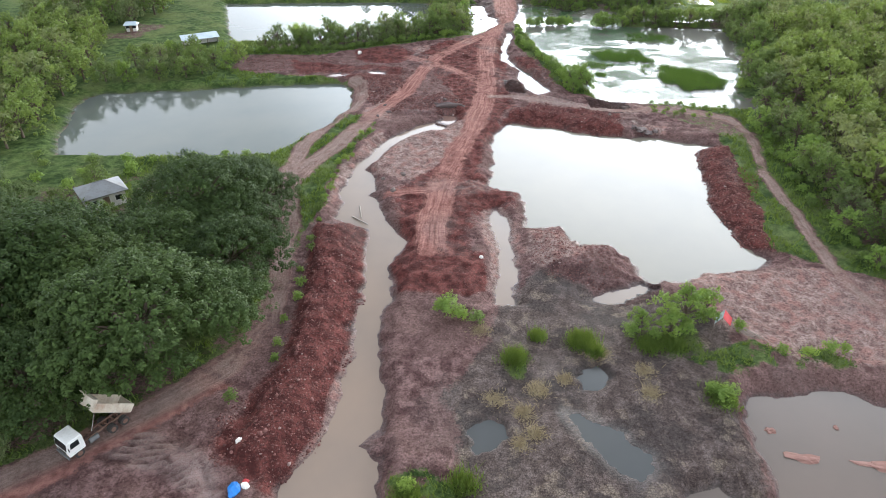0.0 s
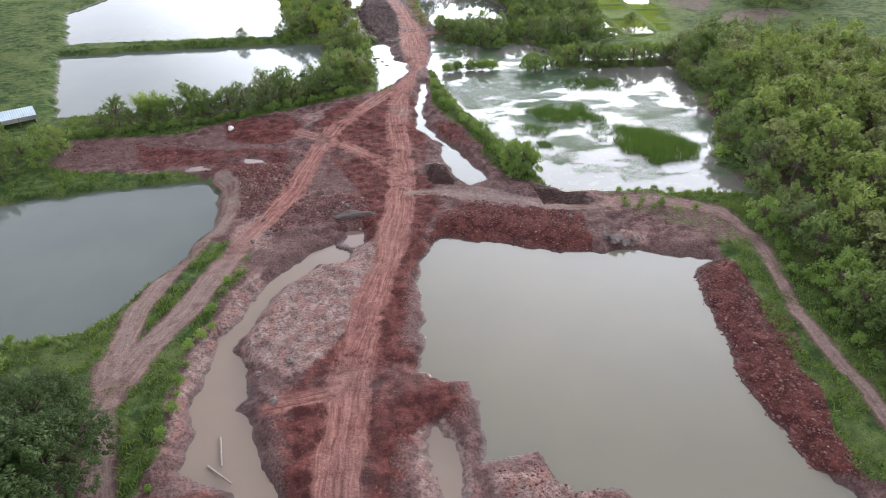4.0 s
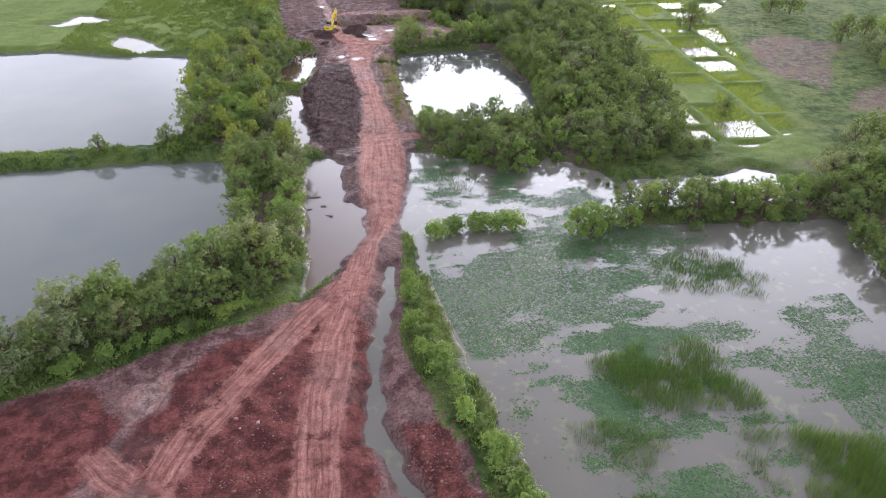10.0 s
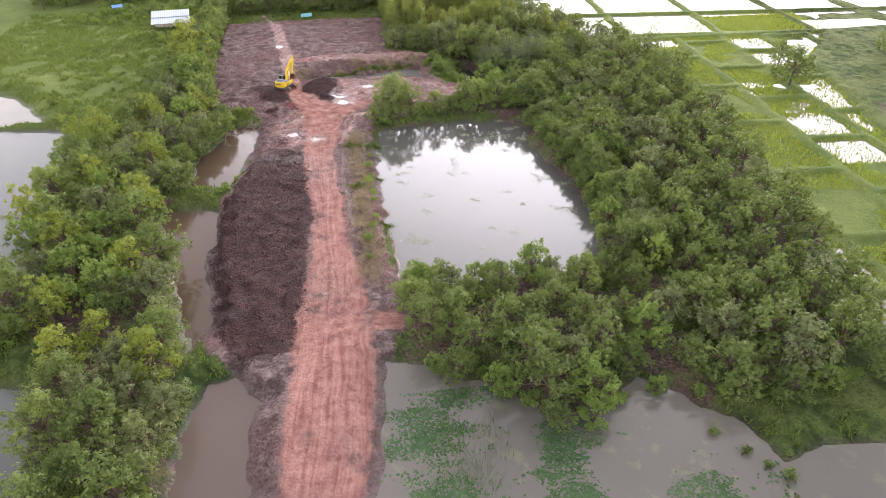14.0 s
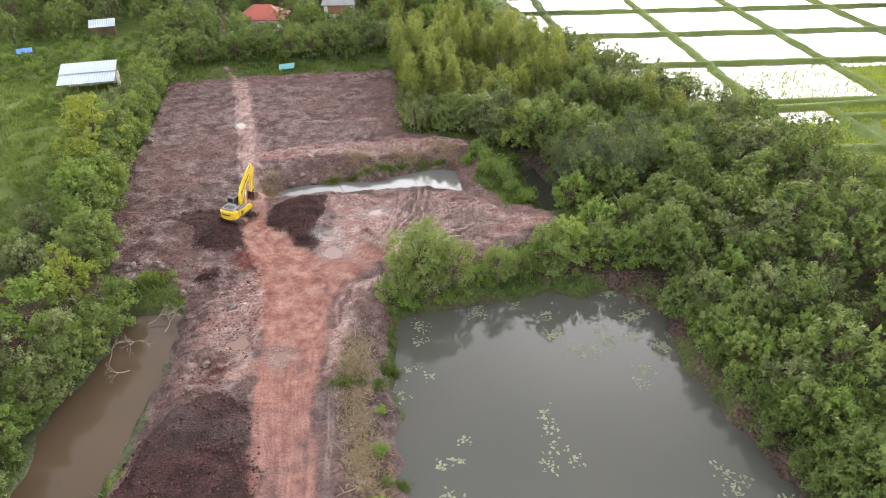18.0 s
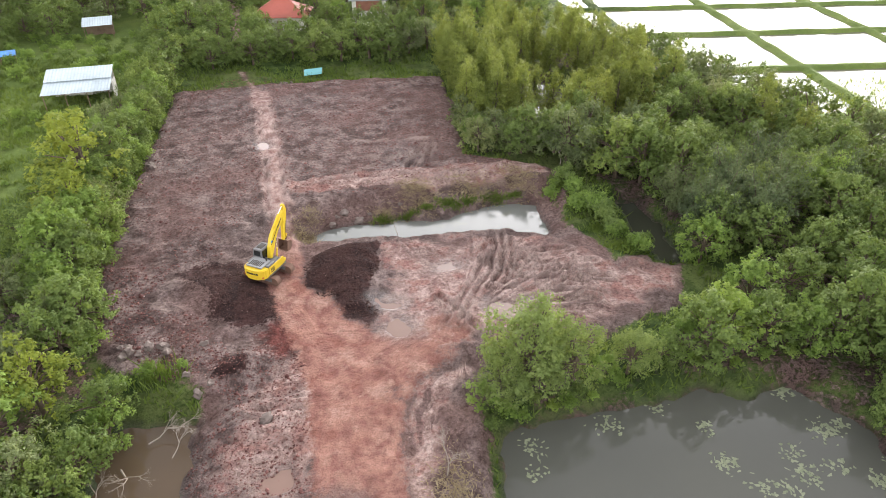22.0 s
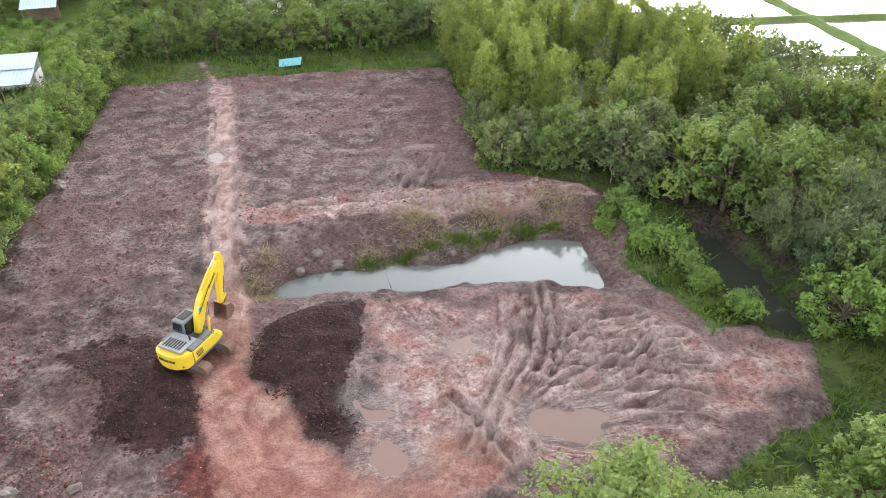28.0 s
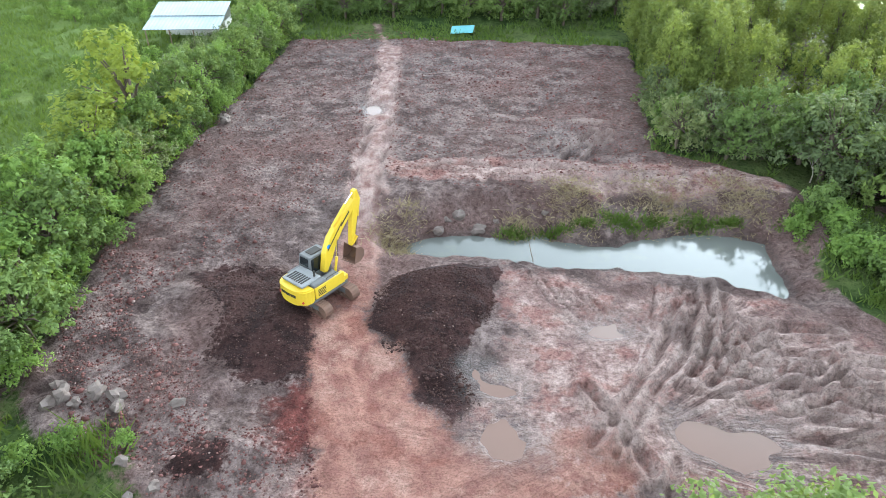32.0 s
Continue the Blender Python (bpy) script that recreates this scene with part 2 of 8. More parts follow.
    roadc = n.mix(n.range(n_big, 0.45, 0.75, 0, 0.35), roadc, (0.33, 0.18, 0.15))
    churn = n.noise(0.42, 9, 0.70, pos, 2.6)
    roadc = n.mix(n.math("MULTIPLY", worked, n.range(churn, 0.56, 0.84, 0, 0.65)), roadc, (0.48, 0.31, 0.255))
    roadc = n.mix(n.math("MULTIPLY", worked, n.range(churn, 0.42, 0.18, 0, 0.8)), roadc, (0.25, 0.110, 0.086))
    farm = n.range(n.add("SeparateXYZ", Vector=pos).outputs["Y"], 329.0, 337.0)
    roadc = n.mix(n.math("MULTIPLY", farm, 0.85), roadc, n.mix(n.range(n_track, 0.36, 0.62), (0.25, 0.150, 0.138), (0.50, 0.385, 0.355)))
    roadc = n.mix(grey, roadc, n.mix(n_track, (0.17, 0.115, 0.10), (0.40, 0.30, 0.265)))
    roadc = n.mix(n.range(n_mid, 0.6, 0.85, 0, 0.5), roadc, (0.15, 0.068, 0.06))
    darkc = n.mix(n.range(n_mid, 0.35, 0.68), (0.034, 0.0175, 0.017), (0.072, 0.036, 0.033))
    n_pale = n.add("MixRGB", Fac=worked, Color1=n.noise(1.1, 8, 0.70, pos, 2.2), Color2=n.noise(0.9, 9, 0.68, pos, 2.0)).outputs[0]
    palec = n.mix(n.range(n_pale, 0.30, 0.70), n.mix(worked, (0.190, 0.118, 0.106), (0.235, 0.150, 0.138)), n.mix(worked, (0.350, 0.262, 0.238), (0.430, 0.318, 0.288)))
    palec = n.mix(n.range(n_mid, 0.52, 0.70, 0, 0.65), palec, (0.27, 0.128, 0.110))
    off_pivot = n.add("VectorMath"); off_pivot.operation = "SUBTRACT"
    n.link(pos, off_pivot.inputs[0])
    off_pivot.inputs[1].default_value = (29.6, 319.4, 0.0)
    fan_xy = n.add("SeparateXYZ", Vector=off_pivot.outputs[0])
    bearing = n.math("ARCTAN2", fan_xy.outputs["Y"], fan_xy.outputs["X"])
    reach = n.math("SQRT", n.math("ADD", n.math("MULTIPLY", fan_xy.outputs["X"], fan_xy.outputs["X"]), n.math("MULTIPLY", fan_xy.outputs["Y"], fan_xy.outputs["Y"])))
    fan_place = n.tree.nodes.new("ShaderNodeCombineXYZ")
    n.link(n.math("ADD", n.math("MULTIPLY", bearing, 13.0), n.math("MULTIPLY", n.noise(0.25, 2, 0.5, pos), 3.0)), fan_place.inputs[0])
    n.link(n.math("MULTIPLY", reach, 0.16), fan_place.inputs[1])
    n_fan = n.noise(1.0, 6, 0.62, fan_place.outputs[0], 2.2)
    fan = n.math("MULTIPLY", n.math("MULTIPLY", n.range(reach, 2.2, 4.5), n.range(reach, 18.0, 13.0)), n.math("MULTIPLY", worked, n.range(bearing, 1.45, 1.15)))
    # shade of the rut troughs and light on their crests, mixed into the colour
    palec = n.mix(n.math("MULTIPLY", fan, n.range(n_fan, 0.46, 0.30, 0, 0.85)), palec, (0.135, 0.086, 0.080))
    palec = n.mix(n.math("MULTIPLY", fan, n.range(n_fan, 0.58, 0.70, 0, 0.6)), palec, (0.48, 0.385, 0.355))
    greyc = n.mix(n.range(n_mid, 0.35, 0.7), (0.105, 0.079, 0.072), (0.188, 0.150, 0.137))
    greyc = n.mix(n.range(n.noise(0.16, 5, 0.6, pos, 1.8), 0.48, 0.62, 0, 0.75), greyc, (0.070, 0.058, 0.055))
    greyc = n.mix(n.range(n.noise(0.31, 6, 0.66, pos, 2.0), 0.60, 0.74, 0, 0.75), greyc, (0.265, 0.215, 0.170))
    greyc = n.mix(n.range(cracks.outputs["Distance"], 0.02, 0.14, 0.55, 0.0), greyc, (0.045, 0.036, 0.034))
    grassc = n.mix(n.range(n_mid, 0.32, 0.70), (0.030, 0.054, 0.016), (0.092, 0.135, 0.040))
    grassc = n.mix(n.range(n_big, 0.44, 0.66, 0, 0.7), grassc, (0.128, 0.155, 0.055))
    grassc = n.mix(n.range(n_fine, 0.52, 0.80, 0, 0.75), grassc, (0.03, 0.055, 0.013))
    xyz = n.add("SeparateXYZ", Vector=pos)
    meadow = n.math("MAXIMUM", n.math("MULTIPLY", n.range(xyz.outputs["X"], -11.0, -18.0), n.range(xyz.outputs["Y"], 312.0, 322.0)), n.math("MULTIPLY", n.math("MULTIPLY", n.range(xyz.outputs["X"], 82.0, 90.0), n.range(n.math("SUBTRACT", n.math("MULTIPLY", xyz.outputs["Y"], 0.29), xyz.outputs["X"]), -38.0, -31.0)), n.range(xyz.outputs["Y"], 226.0, 236.0)))
    grassc = n.mix(n.math("MULTIPLY", meadow, n.range(n_mid, 0.15, 0.75, 0.95, 0.35)), grassc, n.mix(n_big, (0.108, 0.166, 0.044), (0.176, 0.232, 0.062)))
    c = n.mix(edge(red), spoil, redc)
    c = n.mix(edge(grey), c, greyc)
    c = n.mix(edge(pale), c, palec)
    c = n.mix(edge(dark, 0.15), c, darkc)
    c = n.mix(edge(road), c, roadc)
    c = n.mix(n.math("MULTIPLY", rut, n.range(n_fine, 0.25, 0.65, 0.15, 0.7)), c, (0.50, 0.40, 0.37))
    bare = n.math("SUBTRACT", 1.0, edge(grass, 0.2))
    # pebbles and chips of pale rock among the spoil
    chip = n.range(stones.outputs["Distance"], 0.10, 0.16, 1.0, 0.0)
    chip2 = n.range(stones2.outputs["Distance"], 0.13, 0.20, 0.8, 0.0)
    some = n.range(n_big, 0.36, 0.6)
    lone = n.range(n.add("SeparateColor", Color=stones.outputs["Color"]).outputs[0], 0.70, 0.74)
    lone2 = n.range(n.add("SeparateColor", Color=stones2.outputs["Color"]).outputs[0], 0.55, 0.6)
    chips = n.math("MAXIMUM", n.math("MULTIPLY", chip, lone), n.math("MULTIPLY", n.math("MULTIPLY", chip2, lone2), some))
    chips = n.math("MULTIPLY", chips, n.math("SUBTRACT", 1.0, n.math("MAXIMUM", road, n.math("MULTIPLY", grey, 0.8))))
    c = n.mix(n.math("MULTIPLY", chips, 0.6), c, (0.40, 0.30, 0.27))
    c = n.mix(n.range(n_grit, 0.50, 0.72, 0, 0.55), c, n.mix(1.0, c, (0.55, 0.52, 0.51), "MULTIPLY"))
    calm = n.math("SUBTRACT", 1.0, n.math("MULTIPLY", road, 0.45))
    c = n.mix(n.math("MULTIPLY", n.range(n_fine, 0.50, 0.80, 0, 0.80), calm), c, n.mix(1.0, c, (0.48, 0.44, 0.43), "MULTIPLY"))
    c = n.mix(n.math("MULTIPLY", n.range(n_fine, 0.42, 0.15, 0, 0.65), n.math("MULTIPLY", calm, n.math("SUBTRACT", 1.0, n.math("MULTIPLY", dark, 0.7)))), c, n.mix(1.0, c, (1.42, 1.42, 1.42), "MULTIPLY"))
    c = n.mix(edge(grass, 0.2), c, grassc)
    damp = n.mix(1.0, c, (0.52, 0.46, 0.44), "MULTIPLY")
    c = n.mix(n.math("MULTIPLY", wet, 0.85), c, damp)
    h = n.math("ADD", n.math("MULTIPLY", n_mid, 0.9), n.math("MULTIPLY", n_fine, 0.55))
    h = n.math("ADD", h, n.math("MULTIPLY", n_grit, 0.16))
    h = n.math("ADD", h, n.math("MULTIPLY", chips, 0.25))
    h = n.math("SUBTRACT", h, n.math("MULTIPLY", n.math("MULTIPLY", grey, n.range(cracks.outputs["Distance"], 0.0, 0.10, 1.0, 0.0)), 0.4))
    h = n.math("ADD", h, n.math("MULTIPLY", n.math("MULTIPLY", road, n_track), 0.7))
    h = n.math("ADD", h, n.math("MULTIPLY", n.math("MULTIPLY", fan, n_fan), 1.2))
    bp = n.add("Bump", Strength=0.9, Distance=0.22, Height=h)
    p = n.add("BsdfPrincipled", Base_Color=c, Normal=bp.outputs[0])
    n.link(n.range(wet, 0, 1, 0.92, 0.42), p.inputs["Roughness"])
    n.link(n.range(wet, 0, 1, 0.08, 0.45), p.inputs["Specular IOR Level"])
    return n.done(p.outputs[0])


M_GROUND = ground_material()
M_POND = water_material("pond_water", (0.190, 0.172, 0.135), (0.172, 0.160, 0.130))
M_PIT = water_material("pit_water", (0.135, 0.140, 0.132), (0.118, 0.124, 0.118), scum=0.1)
M_FLAT = water_material("grey_pool_water", (0.080, 0.082, 0.080), (0.068, 0.071, 0.072))
# the overhanging branches' shade is put into this water's dark colour
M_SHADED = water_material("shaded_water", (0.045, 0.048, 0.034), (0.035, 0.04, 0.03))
M_PUDDLE = water_material("puddle_water", (0.21, 0.135, 0.112), (0.18, 0.12, 0.10))
M_LILY = water_material("lily_pond_water", (0.088, 0.090, 0.078), (0.078, 0.081, 0.072))
M_RUST = water_material("rust_brown_water", (0.090, 0.062, 0.039), (0.074, 0.053, 0.035))
M_WEST = water_material("causeway_water", (0.122, 0.094, 0.076), (0.104, 0.083, 0.069))
M_FISH = water_material("fish_pond_water", (0.108, 0.118, 0.106), (0.092, 0.106, 0.100))
M_SWAMP = water_material("swamp_water", (0.132, 0.126, 0.108), (0.112, 0.109, 0.094), scum=0.3)
M_CHANNEL = water_material("channel_water", (0.245, 0.185, 0.145), (0.21, 0.165, 0.135))
M_LOWER = water_material("lower_pond_water", (0.150, 0.120, 0.104), (0.130, 0.108, 0.095))
M_PADDY = water_material("paddy_water", (0.16, 0.15, 0.11), (0.13, 0.13, 0.10))
M_LEAF = leaf_material("broad_leaves", (0.030, 0.056, 0.018), (0.192, 0.270, 0.086))
M_LEAF_DEEP = leaf_material("deep_leaves", (0.032, 0.060, 0.019), (0.176, 0.246, 0.074), 0.32)
M_LEAF_RAIN = leaf_material("rain_tree_leaves", (0.016, 0.034, 0.010), (0.074, 0.112, 0.032), 0.2)
M_LEAF_GOLD = leaf_material("golden_leaves", (0.055, 0.092, 0.018), (0.25, 0.31, 0.066), 0.4)
M_LEAF_FRESH = leaf_material("fresh_leaves", (0.050, 0.098, 0.024), (0.235, 0.345, 0.092), 0.4)
M_LEAF_GREY = leaf_material("feathery_leaves", (0.052, 0.078, 0.037), (0.205, 0.252, 0.115), 0.3)
M_LEAF_PINE = leaf_material("casuarina_needles", (0.030, 0.052, 0.030), (0.135, 0.180, 0.088), 0.25)
M_LEAF_EUC = leaf_material("plantation_leaves", (0.050, 0.074, 0.022), (0.225, 0.280, 0.078), 0.42)
M_LEAF_AIRY = leaf_material("small_pale_leaves", (0.058, 0.098, 0.032), (0.250, 0.325, 0.120), 0.4)
M_PAD = leaf_material("lily_pads", (0.13, 0.155, 0.10), (0.29, 0.32, 0.22), 0.1)
M_REED = leaf_material("reed_blades", (0.036, 0.085, 0.022), (0.115, 0.195, 0.050), 0.3)
M_GRASS = leaf_material("grass_blades", (0.038, 0.072, 0.017), (0.140, 0.200, 0.050), 0.35)
M_RICE = leaf_material("rice_blades", (0.085, 0.135, 0.022), (0.26, 0.335, 0.070), 0.4)
M_STRAW = leaf_material("dry_grass", (0.18, 0.145, 0.095), (0.38, 0.315, 0.215), 0.2)
M_WEED = leaf_material("floating_weed", (0.025, 0.062, 0.024), (0.070, 0.136, 0.050), 0.15)
M_BARK = surface("bark", (0.13, 0.10, 0.075), 0.9, worn=(0.06, 0.045, 0.035), scale=9, bump=0.5, spec=0.2)
M_DEADWOOD = surface("dead_wood", (0.32, 0.28, 0.24), 0.9, worn=(0.18, 0.15, 0.125), scale=9, bump=0.4, spec=0.2)
M_BLOCK = surface("dug_rock", (0.125, 0.100, 0.096), 0.9, worn=(0.07, 0.048, 0.045), scale=2.5, amount=0.6, bump=0.7, spec=0.2)
M_ROCK = surface("rubble_stone", (0.27, 0.155, 0.13), 0.9, worn=(0.14, 0.06, 0.05), scale=4, bump=0.4, spec=0.2)
M_BOULDER = surface("pale_boulder", (0.165, 0.136, 0.124), 0.9, worn=(0.15, 0.11, 0.10), scale=3, bump=0.5, spec=0.2)
M_YELLOW = surface("yellow_paint", (0.66, 0.47, 0.03), 0.4, worn=(0.55, 0.36, 0.03), scale=2, amount=0.2, bump=0.03)
M_BLACK = surface("black_rubber", (0.025, 0.024, 0.023), 0.75, worn=(0.07, 0.05, 0.04), scale=6)
M_DKGREY = surface("dark_grey_paint", (0.125, 0.13, 0.137), 0.5, worn=(0.14, 0.13, 0.12), scale=3, bump=0.05)
M_STEEL = surface("muddy_steel", (0.16, 0.095, 0.07), 0.7, 0.3, worn=(0.26, 0.15, 0.11), scale=6)
M_CHROME = surface("cylinder_rod", (0.75, 0.75, 0.74), 0.15, 1.0, worn=(0.6, 0.6, 0.58), amount=0.1, bump=0.0)
M_WHITE = surface("white_paint", (0.78, 0.79, 0.78), 0.45, worn=(0.55, 0.52, 0.47), scale=2, amount=0.3, bump=0.03)
M_CREAM = surface("dirty_cream_steel", (0.62, 0.57, 0.47), 0.55, worn=(0.34, 0.22, 0.15), scale=2.5, amount=0.5, bump=0.08)
M_GLASS_DARK = surface("dark_cab_glass", (0.015, 0.018, 0.02), 0.06, worn=(0.03, 0.03, 0.03), amount=0.05, bump=0.0)
M_TIN = surface("pale_roof_sheet", (0.41, 0.49, 0.54), 0.6, 0.0, worn=(0.28, 0.34, 0.38), scale=1.2, amount=0.4, bump=0.03)
M_TIN_GREY = surface("grey_roof_sheet", (0.20, 0.21, 0.22), 0.6, 0.1, worn=(0.14, 0.13, 0.12), scale=1.2, amount=0.5, bump=0.03)
M_REDROOF = surface("red_roof_sheet", (0.36, 0.085, 0.06), 0.6, worn=(0.24, 0.075, 0.055), scale=1.2, amount=0.5, bump=0.05)
M_WALL = surface("plaster_wall", (0.72, 0.70, 0.66), 0.85, worn=(0.5, 0.46, 0.40), scale=1.5, amount=0.4)
M_WOOD = surface("weathered_wood", (0.22, 0.155, 0.105), 0.85, worn=(0.11, 0.075, 0.055), scale=5, bump=0.3)
M_BRICK = surface("brown_brick", (0.30, 0.13, 0.085), 0.9, worn=(0.19, 0.09, 0.065), scale=4)
M_TARP = surface("turquoise_tarpaulin", (0.14, 0.40, 0.43), 0.6, worn=(0.09, 0.28, 0.32), scale=2, amount=0.3)
M_BLUE = surface("blue_plastic", (0.025, 0.20, 0.60), 0.4, worn=(0.04, 0.15, 0.40), scale=2, amount=0.3)
M_RED = surface("red_cloth", (0.50, 0.045, 0.05), 0.7, worn=(0.30, 0.03, 0.03), scale=2, amount=0.3)
M_SACK = surface("white_sacking", (0.74, 0.72, 0.68), 0.8, worn=(0.5, 0.42, 0.36), scale=4, amount=0.3)
M_LAMP = surface("lamp_glass", (0.75, 0.72, 0.62), 0.1, amount=0.05, bump=0.0)


# ---- arithmetic of the land ----
def value_noise(x, y, scale, seed):
    """Smooth noise from 0 to 1 with features of that many metres."""
    table = np.random.RandomState(seed).rand(256, 256)
    u, v = x / scale + 1000.0, y / scale + 1000.0
    i, j = np.floor(u).astype(int), np.floor(v).astype(int)
    f, g = u - i, v - j
    f, g = f * f * (3 - 2 * f), g * g * (3 - 2 * g)
    i, j, i1, j1 = i % 256, j % 256, (i + 1) % 256, (j + 1) % 256
    return (table[i, j] * (1 - f) + table[i1, j] * f) * (1 - g) + (table[i, j1] * (1 - f) + table[i1, j1] * f) * g


def fractal(x, y, scale, seed, octaves=3):
    total, weight = 0.0, 0.0
    for k in range(octaves):
        total = total + value_noise(x, y, scale / 2 ** k, seed + k) * 0.5 ** k
        weight += 0.5 ** k
    return total / weight


def smooth(a, b, v):
    f = np.clip((v - a) / (b - a), 0, 1)
    return f * f * (3 - 2 * f)


def line_distance(path, x, y, closed=False):
    """Distance to a line of points, the signed offset across it and the length along it."""
    best, off, along = np.full(x.shape, 1e9), np.zeros(x.shape), np.zeros(x.shape)
    run = 0.0
    ends = list(zip(path, path[1:] + (path[:1] if closed else [])))
    for (ax, ay), (bx, by) in ends:
        dx, dy = bx - ax, by - ay
        size = math.hypot(dx, dy) + 1e-9
        f = np.clip(((x - ax) * dx + (y - ay) * dy) / size ** 2, 0, 1)
        d = np.hypot(x - ax - f * dx, y - ay - f * dy)
        near = d < best
        best = np.where(near, d, best)
        off = np.where(near, ((x - ax) * dy - (y - ay) * dx) / size, off)
        along = np.where(near, run + f * size, along)
        run += size
    return best, off, along


def outline_distance(poly, x, y):
    """Distance to a closed outline, less than 0 inside it."""
    d, _, _ = line_distance(poly, x, y, True)
    inside = np.zeros(x.shape, bool)
    for (ax, ay), (bx, by) in zip(poly, poly[1:] + poly[:1]):
        if ay != by:
            inside ^= ((ay > y) != (by > y)) & (x < (bx - ax) * (y - ay) / (by - ay) + ax)
    return np.where(inside, -d, d)


# ---- the plan: ponds, roads, cover ----
# name, outline, water level, bank slope, water material, what it is
PONDS = []


def pond(*row):
    PONDS.append(row)


pond("quarry_pond", [(15.3, 136.8), (24, 133.9), (31, 130.9), (38, 129.2), (44, 129.3), (51, 125.5), (57, 124.7), (52.1, 123), (50.4, 114.8), (47.9, 105), (46.6, 99.3), (47.4, 86.5), (50, 83), (47, 80.8), (39, 78.7), (33.4, 77), (29.2, 77.6), (28.6, 84), (27.2, 87.4), (22, 86.4), (19.5, 92.6), (14, 92.8), (14.3, 98.7), (13.8, 104.1), (8.7, 107), (8.7, 110.7), (10.8, 117), (10.6, 124), (11.6, 131)], -1.1, 0.55, M_POND, "wide pond of milky brown water in a dug pit")
pond("drainage_channel", [(1.6, 138.8), (-4.2, 135.8), (-11, 129.4), (-14.4, 122.4), (-17.2, 114.5), (-18.4, 104), (-18.8, 95.4), (-12.8, 92.5), (-11.6, 80), (-11.2, 62), (-12, 53), (-13.7, 47.3), (-16.7, 40), (-19, 20), (-8, 20), (-6.5, 40.9), (-6.7, 43.7), (-8.2, 47.3), (-6.9, 49.7), (-6.3, 55.7), (-7.5, 60), (-8.1, 64.8), (-7.7, 73), (-8.0, 80), (-6.1, 88.1), (-9.5, 94.9), (-10.8, 101), (-13.2, 104), (-12.5, 108), (-14.4, 113.4), (-12.9, 120), (-10, 126), (-4.5, 131.5), (0, 133)], -1.1, 0.7, M_CHANNEL, "narrow channel of brown water between red banks")
pond("side_pool", [(8.9, 97.8), (11.2, 93.1), (11.0, 84.7), (11.2, 78), (10.2, 71.5), (7.4, 71.5), (8.6, 80), (9.2, 88), (7.4, 95)], -0.9, 0.5, M_CHANNEL, "thin muddy pool beside the fill")
pond("spoil_pool", [(20.5, 72.5), (25.1, 75.4), (28.6, 76.4), (28.8, 75), (25.6, 72.4), (22.2, 71.8)], -0.9, 0.5, M_CHANNEL, "small muddy pool under a spoil heap")
pond("lower_pond", [(35.8, 54.8), (42.4, 55), (48, 55), (54, 52), (62, 50), (62, 22), (26, 22), (25, 41), (28.3, 43), (30, 40.5), (33, 40.5), (34.4, 45), (34.2, 50)], -1.0, 0.6, M_LOWER, "brown pond with clods of red earth in it")
pond("round_pool", [(2.6, 48.3), (3.4, 50), (5, 50.6), (6.7, 49.9), (7.2, 48), (6.4, 46.2), (4.6, 45.7), (3.2, 46.6)], -0.25, 0.8, M_FLAT, "small round pool of grey water")
pond("oval_pool", [(16.2, 56.5), (17, 58.2), (18.6, 58.5), (19.9, 57.4), (19.6, 55.4), (18.4, 54.4), (16.8, 54.6)], -0.25, 0.8, M_FLAT, "small oval pool of grey water")
pond("shallow_slick", [(14.4, 51.1), (17.2, 49.7), (19.6, 48.4), (19.9, 46.6), (21.8, 45.1), (22, 43.4), (20.3, 41.8), (17.8, 43.3), (16, 46.4)], -0.02, 0.08, M_FLAT, "shallow slick of water on the cracked mud")
pond("left_fish_pond", [(-78, 120), (-82, 130), (-87, 150), (-85, 155), (-61, 158.3), (-42, 161.3), (-25.8, 162.3), (-22.4, 157), (-21.8, 147), (-24.6, 138), (-31.2, 125.9), (-35, 120), (-52.7, 119)], -1.1, 0.6, M_FISH, "calm fish pond with grassy banks")
pond("upper_fish_pond", [(-79, 247), (-64, 199), (-46, 198), (-30, 200.5), (-24, 201.5), (-17, 209), (-6, 216), (-1.8, 218.5), (-2, 228), (-6, 247.8), (-18, 249.6), (-52.9, 248.4)], -1.1, 0.6, M_FISH, "calm fish pond behind a tree line")
pond("far_fish_pond", [(-80, 258), (-56, 257.6), (-32, 257.1), (-20, 257.5), (-15.6, 262), (-21, 308.7), (-27, 316), (-41, 317.5), (-61, 325.5), (-84, 324.6), (-93, 298)], -1.1, 0.6, M_FISH, "broad pond with weed at its rim")
pond("clearing_pond", [(29.2, 292), (30, 302), (31.3, 307.5), (40, 308.7), (48, 309), (55.6, 308.6), (57.4, 303.8), (56, 297), (58.2, 288), (58.6, 275), (57.4, 264), (50, 259.8), (43.5, 259.4), (31, 261.3), (30, 276)], -1.1, 0.8, M_LILY, "dark still pond with lily pads")
pond("swamp", [(25, 216), (26, 205), (28, 193), (30, 184), (31.6, 175), (33.4, 167), (36, 158), (37, 150.6), (44, 148.4), (53.5, 146.8), (67.3, 144.8), (73, 143.5), (73, 150), (71.5, 156), (76.5, 166.5), (82, 175), (83, 187), (87, 197), (92.5, 212.4), (78.7, 214.2), (60.5, 215.2), (57.8, 217.5), (59, 223.5), (61, 228), (59.4, 235), (52, 240), (43, 236), (37, 242.5), (30, 246.5), (27.2, 246), (26.6, 238), (25.4, 228), (23.8, 222)], -0.8, 0.3, M_SWAMP, "flooded meadow with weed and reeds")
